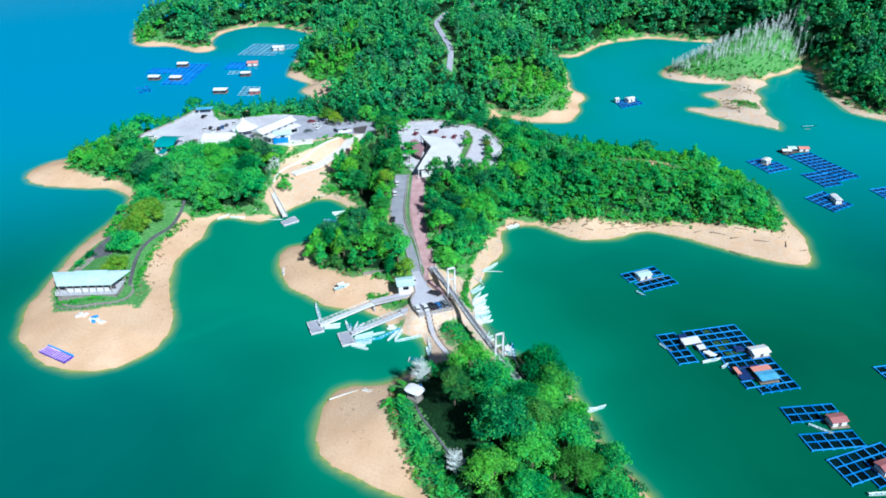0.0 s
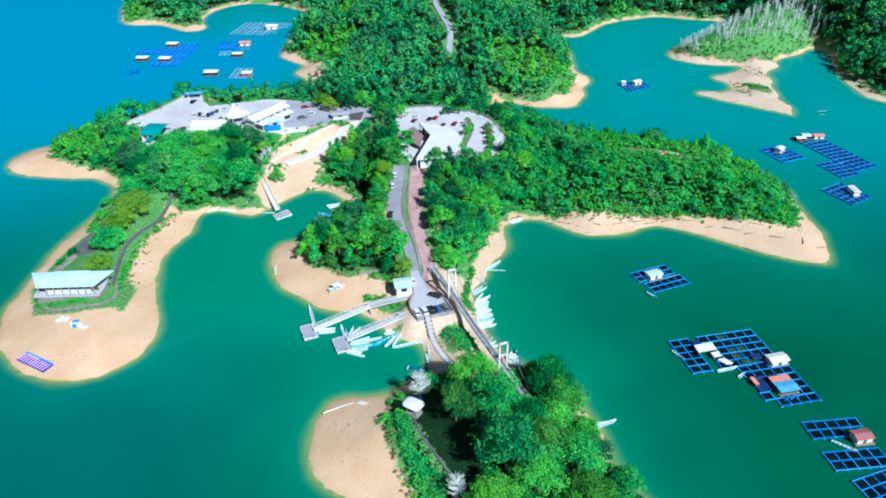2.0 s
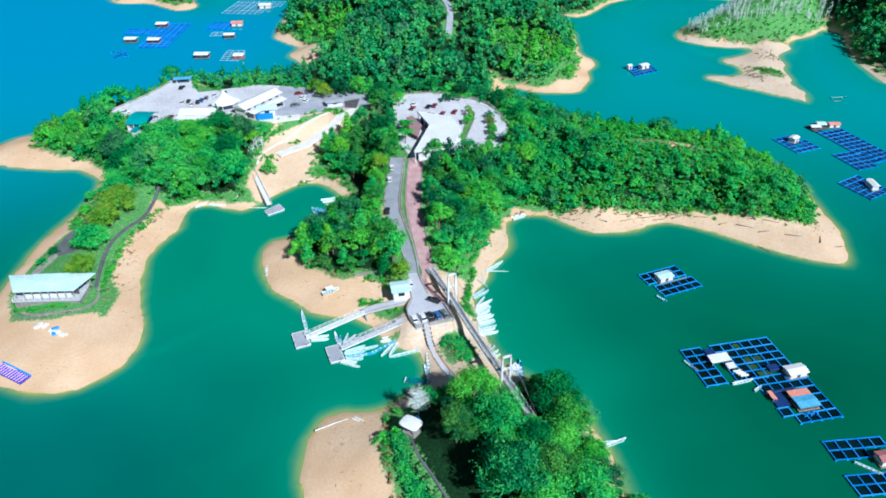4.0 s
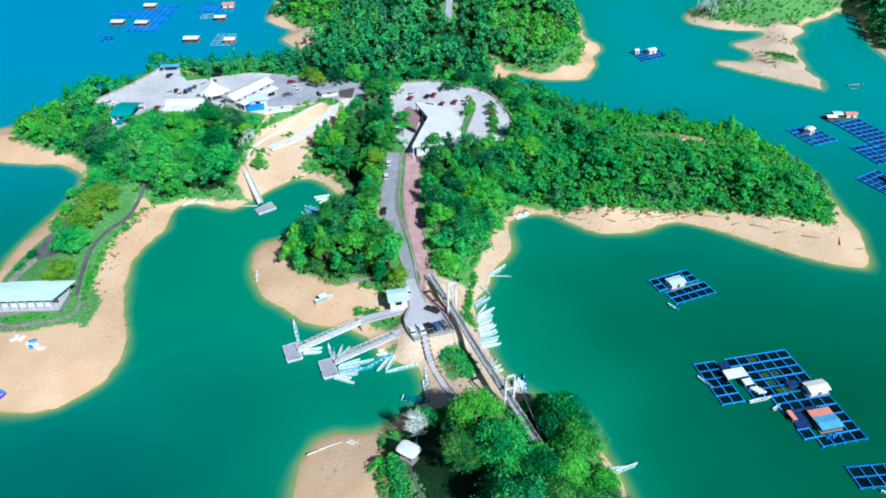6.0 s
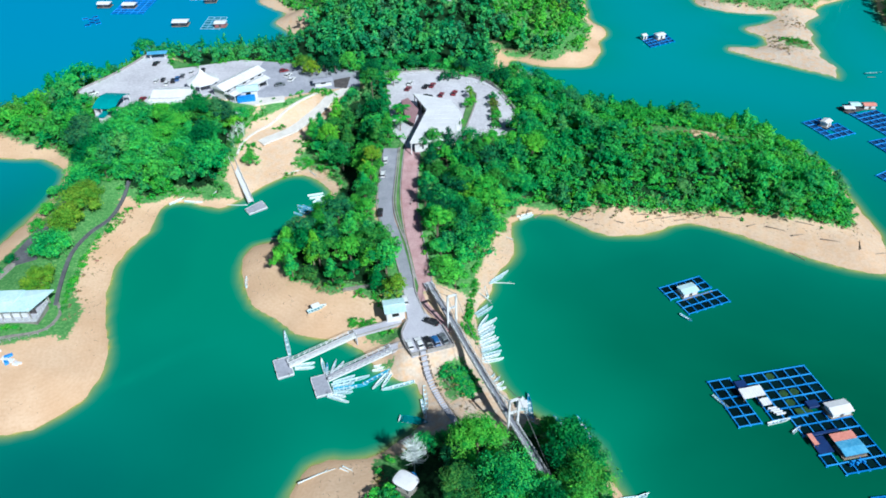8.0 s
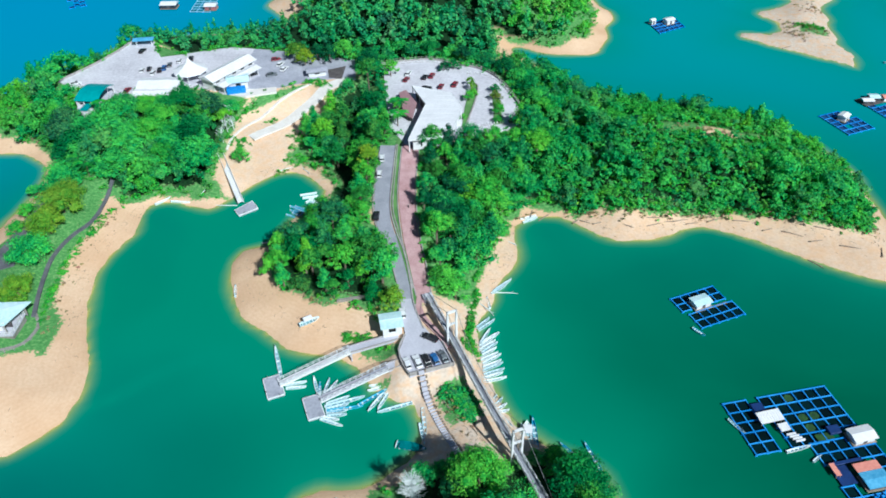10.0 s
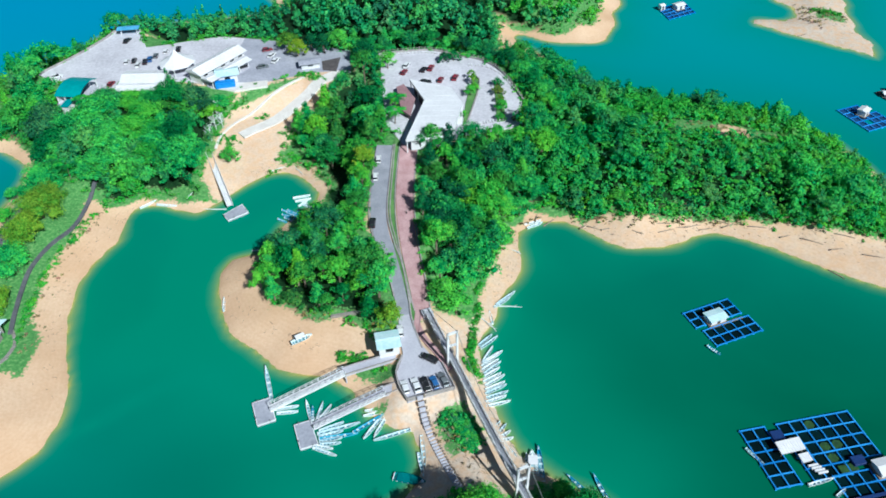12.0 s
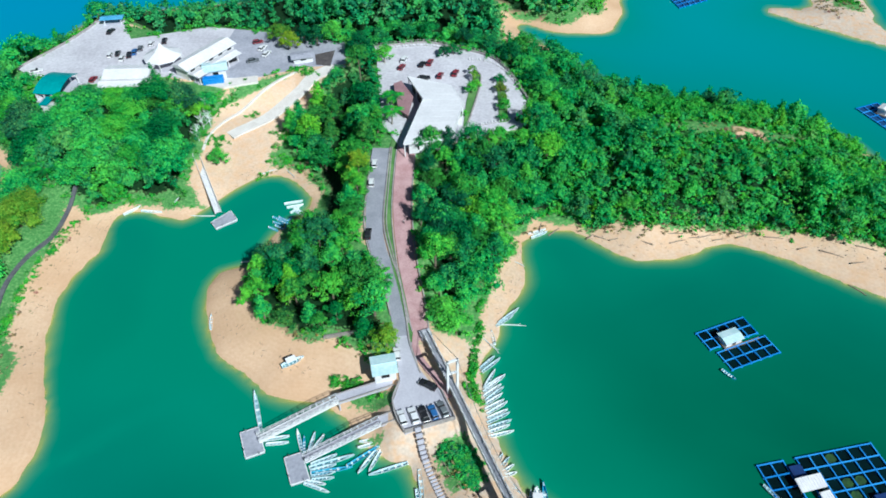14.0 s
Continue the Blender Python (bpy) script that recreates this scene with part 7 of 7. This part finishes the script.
# the grove by the road and the wood east of the path
x, y = scattered(rng, -48, 24, 170, 262, 4.6)
w = wild(x, y)
ok = (w > 0.6) & (x < 22) & ~((x > -31.0) & (x < -27.5) & (y > 215) & (y < 262)) & ~((x < -31) & (y > 209) & (y < 234) & (w < 5)) & ~((x < -33) & (y > 206) & (y < 236) & (w < 6)) & ~((x > -16) & (x < -9) & (y < 184))
px, py, pw = x[ok], y[ok], w[ok]
pz = ground_z(px, py)
for k in range(len(px)):
    east = px[k] > -8.6
    edge = min(1.0, (0.82 if east else 0.66) + pw[k] / 8)
    tone = rng.choice(["green", "green", "light", "dark"] if east else ["green", "green", "green", "light", "light", "light", "light", "dark", "dark", "green"], p=None)
    tree(px[k], py[k], pz[k], int(rng.integers(8)), rng.uniform(0, 6.28), rng.uniform(0.85, 1.18) * edge if east else rng.uniform(0.75, 1.15) * edge, rng.uniform(0.8, 2.6), str(tone))

woods = {"west": Wood(), "north": Wood(), "peninsula": Wood(), "scrub": Wood(), "pale": Wood(), "cover": Wood()}
x, y = scattered(rng, -240, 380, 205, 620, 5.4)
w = wild(x, y)
taken = (x > -48) & (x < 22) & (y < 262)
road_gap = np.min([np.hypot(x - a, y - b) for a, b in smooth_line(FAR_ROAD, 4)], axis=0)
ok = (w > 0.6) & ~taken & (np.abs(x) < 40 + 0.50 * y) & ((y < 430) | (rng.uniform(size=len(x)) < np.where(x > 80, 0.92, 0.85))) & (road_gap > np.where(y < 400, 4.6, 4.2)) & ~((x > 106) & (x < 182) & (y > 362) & (y < 414))
px, py, pw = x[ok], y[ok], w[ok]
pz = ground_z(px, py)
tone = 0.10 + 0.22 * ripple(px, py, 60, 3.0)
for k in range(len(px)):
    X, Y = px[k], py[k]
    near = min(math.hypot(X - a, Y - b) / r for a, b, r in PALE_STANDS)
    if 20 < X < 112 and Y < 300:
        which, size, rise, kinds = "peninsula", rng.uniform(0.6, 1.05), rng.uniform(0.0, 1.2), MID_CROWNS
    elif Y > 300:
        which, size, rise, kinds = "north", rng.uniform(0.75, 1.3), rng.uniform(1.0, 4.5) * min(1.0, 0.1 + pw[k] / 14), (FAR_CROWNS if Y < 430 else HILL_CROWNS)
    else:
        which, size, rise, kinds = "west", rng.uniform(0.7, 1.25), rng.uniform(0.6, 2.6), MID_CROWNS
        if Y > 240 and X > -122:
            size, rise = size * 0.7, rise * 0.4
    if near < rng.uniform(0.8, 1.2):
        which, size, rise = "pale", size * 0.78, rise * 0.3
    size *= min(1.0, 0.6 + pw[k] / 9)
    if X < -48 and 296 < Y < 345:
        size, rise = size * 0.62, rise * 0.3
    if 48 < X < 102 and 224 < Y < 238:
        size *= 0.62
    if 318 < Y < 350 and abs(X + 3) < 10:
        size *= 0.55
    elif Y >= 350 and abs(X + 3) < 16:
        size *= 0.8
    # tone raised beyond Y 300 to brighten the self-shadowed north woods
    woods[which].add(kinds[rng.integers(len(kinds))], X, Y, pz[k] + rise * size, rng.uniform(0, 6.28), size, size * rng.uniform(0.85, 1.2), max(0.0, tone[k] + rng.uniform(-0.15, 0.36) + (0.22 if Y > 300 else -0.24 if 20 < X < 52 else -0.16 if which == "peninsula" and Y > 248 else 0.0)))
# undergrowth between the peninsula's trees, the young stands and along the edges of the woods
x, y = scattered(rng, -235, 215, 92, 480, 2.9)
w = wild(x, y)
d = inside_distance(LAND, x, y)
stand = np.min([np.hypot(x - a, y - b) / r for a, b, r in PALE_STANDS], axis=0)
ok = (d > 2.6) & ~((x < -34) & (x > -50) & (y > 208) & (y < 234)) & ~((x > -1) & (x < 9) & (y > 158) & (y < 194)) & (np.abs(x) < 60 + 0.46 * y) & (((w > -0.8) & (w < 2.2) & (y < 470)) | ((w > 0) & (stand < 1.0)))
px, py = x[ok], y[ok]
pz = ground_z(px, py)
for k in range(len(px)):
    if -16 < px[k] < -1 and 158 < py[k] < 187:
        continue
    s = rng.uniform(0.4, 0.95) * (1.2 if 20 < px[k] < 112 and py[k] < 285 else 1.0)
    woods["scrub"].add((BUSHES if py[k] < 300 else SMALL_BUSHES)[rng.integers(4)], px[k], py[k], pz[k] - 0.2, rng.uniform(0, 6.28), s, s * rng.uniform(0.8, 1.2), rng.uniform(0.0, 0.45))
x, y = scattered(rng, 18, 112, 205, 285, 1.75)
ok = (wild(x, y) > 0) & (inside_distance(LAND, x, y) > 3)
px, py = x[ok], y[ok]
pz = ground_z(px, py)
for k in range(len(px)):
    s = rng.uniform(0.7, 1.3)
    woods["cover" if rng.uniform() < 0.6 else "scrub"].add(BUSHES[rng.integers(4)], px[k], py[k], pz[k] - 0.2, rng.uniform(0, 6.28), s, s * rng.uniform(0.7, 1.3), rng.uniform(0.0, 0.5))
for ax, ay, bx, by, spread, count in ((-3.2, 157.4, 1.4, 155, 1.6, 60), (0.6, 156, 2.2, 150.6, 1.6, 90), (-12.8, 127, -9.4, 115, 1.0, 130), (-9.4, 115, -3.4, 104, 1.8, 130), (-3.4, 104, 2, 96, 2.4, 60)):
    for k in range(count):
        t = rng.uniform()
        X, Y = ax + (bx - ax) * t + rng.normal() * spread * 0.6, ay + (by - ay) * t + rng.normal() * spread * 0.6
        s = rng.uniform(0.4, 0.85)
        low = 0.5 if Y > 140 else 1.0
        woods["cover"].add(BUSHES[rng.integers(4)], X, Y, height_at(X, Y) - 0.15, rng.uniform(0, 6.28), s, s * low * rng.uniform(0.8, 1.2), rng.uniform(-0.1, 0.2) if Y > 140 else rng.uniform(0.0, 0.35))
# shrubs in the open: the islet's western edge, the neck of land, the lawn's edge and the slopes
for ax, ay, bx, by, spread, count in ((1.4, 171.4, 3.6, 168, 1.2, 46), (-91, 218, -92.4, 206, 0.9, 34), (-94, 206, -94.4, 192, 0.7, 34), (-94.2, 190, -91.8, 176, 0.8, 34), (-110, 168, -111, 174, 0.8, 9), (-22, 171, -14, 168, 1.0, 14),
                                       (-20.5, 178.5, -15, 177, 0.9, 8), (-24.1, 172.4, -16.3, 169.5, 1.2, 34), (-68, 256, -50, 270, 0.9, 16), (-52, 236, -44, 241.5, 0.8, 12), (-66, 247, -68, 255, 1.2, 8), (130, 333, 138, 330, 1.8, 50), (122, 376, 156, 370, 2.2, 40), (1.8, 174, 3.0, 171, 0.7, 14), (2.4, 174, 4.6, 188, 0.7, 50), (4, 190, 9, 204, 0.5, 24), (-87, 226, -73, 228, 1.2, 18), (-118, 262, -102, 259, 1.4, 24), (-100, 262, -66, 262, 0.8, 40), (-64, 248.5, -61, 245.5, 1.6, 26), (-49, 242.5, -39, 242.5, 0.9, 34), (-47.5, 273.5, -41, 275, 1.0, 22), (-109, 168.6, -97, 168.6, 0.5, 26), (-48.5, 253, -45, 250.5, 1.4, 22), (-46, 243, -40, 240, 1.5, 14), (-70, 257, -60, 264, 1.6, 40), (-44, 252, -40, 256, 1.6, 44), (-42, 244, -36, 246, 1.0, 30), (-56.5, 258, -54.5, 260, 0.8, 10), (-45, 273, -39, 271.5, 0.9, 20)):
    for k in range(count):
        t = rng.uniform()
        X, Y = ax + (bx - ax) * t + rng.normal() * spread * 0.6, ay + (by - ay) * t + rng.normal() * spread * 0.6
        s = rng.uniform(0.25, 0.62)
        low = 0.45 if -6 < X < 5 and 145 < Y < 162 else 1.0
        woods["scrub"].add(BUSHES[rng.integers(4)], X, Y, height_at(X, Y) - 0.15, rng.uniform(0, 6.28), s, s * low * rng.uniform(0.7, 1.1), rng.uniform(0.0, 0.4))
woods["west"].finish("west_woods", LEAF, "dense green tropical woodland round the car park", "woods")
woods["north"].finish("north_woods", LEAF_HAZED, "dense dark green tropical forest on the hills, haze painted into its leaves", "woods")
woods["peninsula"].finish("peninsula_woods", LEAF, "low dense green woodland along the peninsula", "woods")
woods["cover"].finish("peninsula_scrub", LEAF, "dense green undergrowth along the peninsula", "bushes")
woods["pale"].finish("young_woods", LEAF_LIGHT, "stands of light green young trees among the forest", "woods")
woods["scrub"].finish("shore_scrub", LEAF_LIGHT, "light green scrub along the edge of the woods", "bushes")


# ---- bare and dead trees ----
def bare_tree(bm, rng, x, y, z, high, spread, twigs):
    """A leafless trunk with forked branches."""
    top = Vector((x + rng.uniform(-0.3, 0.3), y + rng.uniform(-0.3, 0.3), z + high))
    base = Vector((x, y, z - 0.4))
    rod(bm, base, base.lerp(top, 0.6), 0.11, 0.08, 5)
    rod(bm, base.lerp(top, 0.6), top, 0.08, 0.03, 4)
    for k in range(twigs):
        a, t = k * 2.4 + rng.uniform(-0.5, 0.5), rng.uniform(0.35, 0.95)
        p = base.lerp(top, t)
        out = spread * (1.15 - t * 0.6) * rng.uniform(0.6, 1.1)
        q = p + Vector((math.cos(a) * out, math.sin(a) * out, out * rng.uniform(0.5, 1.0)))
        rod(bm, p, q, 0.06, 0.02, 3)
        for j in range(2):
            b = a + rng.uniform(-1, 1)
            r = p.lerp(q, rng.uniform(0.4, 0.9))
            rod(bm, r, r + Vector((math.cos(b) * out * 0.45, math.sin(b) * out * 0.45, out * 0.4)), 0.025, 0.01, 3)


for x, y, high, spread, twigs, label in ((-8.2, 131.6, 8.2, 2.6, 170, "bleached leafless tree at the islet's edge"), (-66.8, 250.5, 5.6, 2.0, 22, "bare leafless tree above the pier"), (-67.6, 247.0, 5.0, 1.8, 30, "bare leafless tree above the pier"), (-67.0, 256.5, 5.4, 1.8, 34, "bare leafless tree above the pier"), (-65.6, 252.6, 4.6, 1.6, 34, "bare leafless tree above the pier"), (-0.2, 104.4, 5.8, 2.3, 110, "bleached leafless tree among green crowns")):
    root = thing("bare_tree", x, y, height_at(x, y))
    bm = bmesh.new()
    bare_tree(bm, rng, 0, 0, 0, high, spread, twigs)
    part("branches_and_trunk", bm, DEAD, root)
    tagged(root, label, "tree", "bare trees")
snags = []
for k in range(420):
    x = rng.uniform(113, 190)
    y = 375 + 0.26 * max(0, x - 140) + 0.1 * (x - 113) + 22 * rng.uniform() ** 1.3
    if len(snags) >= 290 or height_at(x, y) < 0.7 or (x < 122 and y > 390):
        continue
    snags.append((x, y))
stem_sets = []
for k in range(6):
    bm = bmesh.new()
    bare_tree(bm, rng, 0, 0, 0, rng.uniform(3.2, 6.2), 1.3, 20)
    for v in bm.verts:
        v.co.x *= 0.8
        v.co.y *= 0.8
    me = bpy.data.meshes.new("stem")
    bm.to_mesh(me)
    bm.free()
    me.materials.append(DEAD)
    stem_sets.append(me)
for x, y in snags:
    root = thing("dead_tree", x, y, height_at(x, y), rng.uniform(0, 360))
    s = new("stem", stem_sets[int(rng.integers(6))])
    s.parent = root
    tagged(root, "slender grey dead tree standing on the drowned point", "tree", "dead trees")


def palm(x, y, high):
    root = thing("palm", x, y, height_at(x, y))
    part("trunk", rod(bmesh.new(), (0, 0, -0.4), (0.3, 0.1, high), 0.17, 0.11, 7), BARK, root)
    first = None
    for k in range(13):
        m = Matrix.Translation((0.3, 0.1, high)) @ Matrix.Rotation(k * 2.4, 4, "Z") @ Matrix.Rotation(radians(-14 + 5 * (k % 4)), 4, "Y")
        if first is None:
            bm = bmesh.new()
            for j in range(9):
                t = j / 8
                c = Vector((0.25 + 2.3 * t, 0, 0.5 * t - 1.0 * t * t))
                for s in (-1, 1):
                    w = 0.75 * math.sin(math.pi * (0.12 + 0.8 * t))
                    v = [bm.verts.new(p) for p in (c, c + Vector((0.3, 0, -0.02)), c + Vector((0.55, s * w, -0.25)), c + Vector((0.32, s * w, -0.24)))]
                    bm.faces.new(v)
            first = part("frond", bm, LEAF_LIGHT, root)
            first.matrix_basis = m
        else:
            again(first, m, root)
    return tagged(root, "slender palm tree with drooping fronds", "palm", "palms")


for x, y, high in ((-104.6, 256.0, 6.5), (-101.2, 257.0, 5.5), (-92.0, 258.0, 5.0), (-16.6, 246.0, 4.5), (-16.8, 252.0, 5.0), (-102.6, 231.0, 5.5), (-99.8, 229.0, 5.0)):
    palm(x, y, high)

# ---- driftwood twigs, dry brush and stones along the strand ----
def along(line, count, spread):
    """Random places about a line."""
    p = smooth_line(line, 1.0)
    k = rng.integers(len(p), size=count)
    return p[k] + rng.normal(size=(count, 2)) * spread


STRANDS = [([(20, 217), (30, 214), (40, 210), (50, 210), (62, 213), (74, 211), (86, 206), (98, 201), (106, 206)], 190, 1.3), ([(-84, 222), (-87, 212), (-90, 200), (-88, 188), (-85, 176), (-82, 164)], 90, 1.2),
           ([(-108, 152), (-98, 147), (-86, 149)], 30, 1.5), ([(-52, 198), (-48, 188), (-40, 180), (-28, 174)], 50, 1.8), ([(-20, 134), (-24, 126), (-20, 116)], 36, 2.0), ([(-6, 158), (0, 150), (4, 144)], 60, 2.0), ([(8, 190), (12, 200), (14, 210)], 40, 1.0),
           ([(-60, 228), (-50, 240), (-40, 235)], 60, 1.5), ([(112, 378), (130, 366), (140, 350), (136, 330), (136, 308)], 90, 3.0), ([(-160, 262), (-140, 255), (-124, 250)], 40, 1.2), ([(-60, 256), (-48, 266), (-52, 250)], 12, 3.0)]
bm_v, bm_q = [], []
for line, count, spread in STRANDS:
    for x, y in along(line, count, spread):
        z = float(ground_z(x, y))
        if z < 0.1:
            continue
        long, thin, a = rng.uniform(0.2, 0.9), rng.uniform(0.025, 0.06), rng.uniform(0, 6.28)
        u, s = np.array([math.cos(a), math.sin(a), 0.05]) * long / 2, np.array([-math.sin(a), math.cos(a), 0]) * thin
        c, up = np.array([x, y, z + 0.05]), np.array([0, 0, thin * 1.6])
        n = len(bm_v)
        bm_v += [c - u - s, c - u + s, c + u + s * 0.5, c + u - s * 0.5, c - u + up, c + u + up * 0.6]
        bm_q += [(n, n + 3, n + 5, n + 4), (n + 1, n + 4, n + 5, n + 2), (n, n + 1, n + 2, n + 3)]
twigs = new("driftwood_twigs", mesh_from("driftwood_twigs", bm_v, bm_q))
twigs.data.materials.append(WOOD)
tagged(twigs, "dark driftwood twigs strewn along the beaches", "driftwood", kind="stuff")
STRAW = leaf_material("dry_straw_brush", (0.10, 0.09, 0.05), (0.26, 0.23, 0.12), (0.42, 0.40, 0.20))
brush = Wood()
for line, count, spread in (([(30, 216), (46, 214.5), (62, 215.5), (78, 214), (92, 209), (102, 206)], 330, 1.1), ([(8, 200), (13, 211), (20, 217)], 30, 0.6), ([(-34, 182.5), (-24, 181), (-17, 178)], 26, 0.8), ([(-90, 222), (-92, 206), (-92, 190), (-89, 172)], 50, 0.8),
                            ([(-15, 132), (-14, 122), (-12, 113), (-8, 105)], 60, 0.5), ([(112, 380), (125, 372), (150, 367)], 40, 1.5), ([(124, 338), (132, 330), (141, 326)], 60, 2.4), ([(124, 336), (126, 326), (128, 322)], 50, 1.8), ([(136, 356), (144, 352), (140, 346)], 50, 2.0), ([(112, 379), (130, 370), (148, 366), (158, 372)], 60, 1.2), ([(-150, 262), (-134, 257), (-122, 252)], 40, 1.0), ([(-4, 157), (0, 151), (2, 146)], 26, 1.5), ([(-48, 240), (-40, 240), (-36, 234)], 24, 1.2), ([(55, 239), (70, 238), (84, 237)], 50, 1.6)):
    for x, y in along(line, count, spread):
        z = float(ground_z(x, y))
        if z > 0.2:
            s = rng.uniform(0.2, 0.5)
            brush.add(SMALL_BUSHES[rng.integers(4)], x, y, z - 0.1, rng.uniform(0, 6.28), s, s * rng.uniform(0.5, 0.9), rng.uniform(0, 0.5))
brush.finish("dry_brush", STRAW, "dry straw-coloured brush at the edge of the sand", "brush")

# ---- the plan's units to metres ----
for ob in list(scene.objects):
    if ob.parent is None and ob.type in {"MESH", "EMPTY"}:
        ob.matrix_basis = Matrix.Scale(UNIT, 4) @ ob.matrix_basis
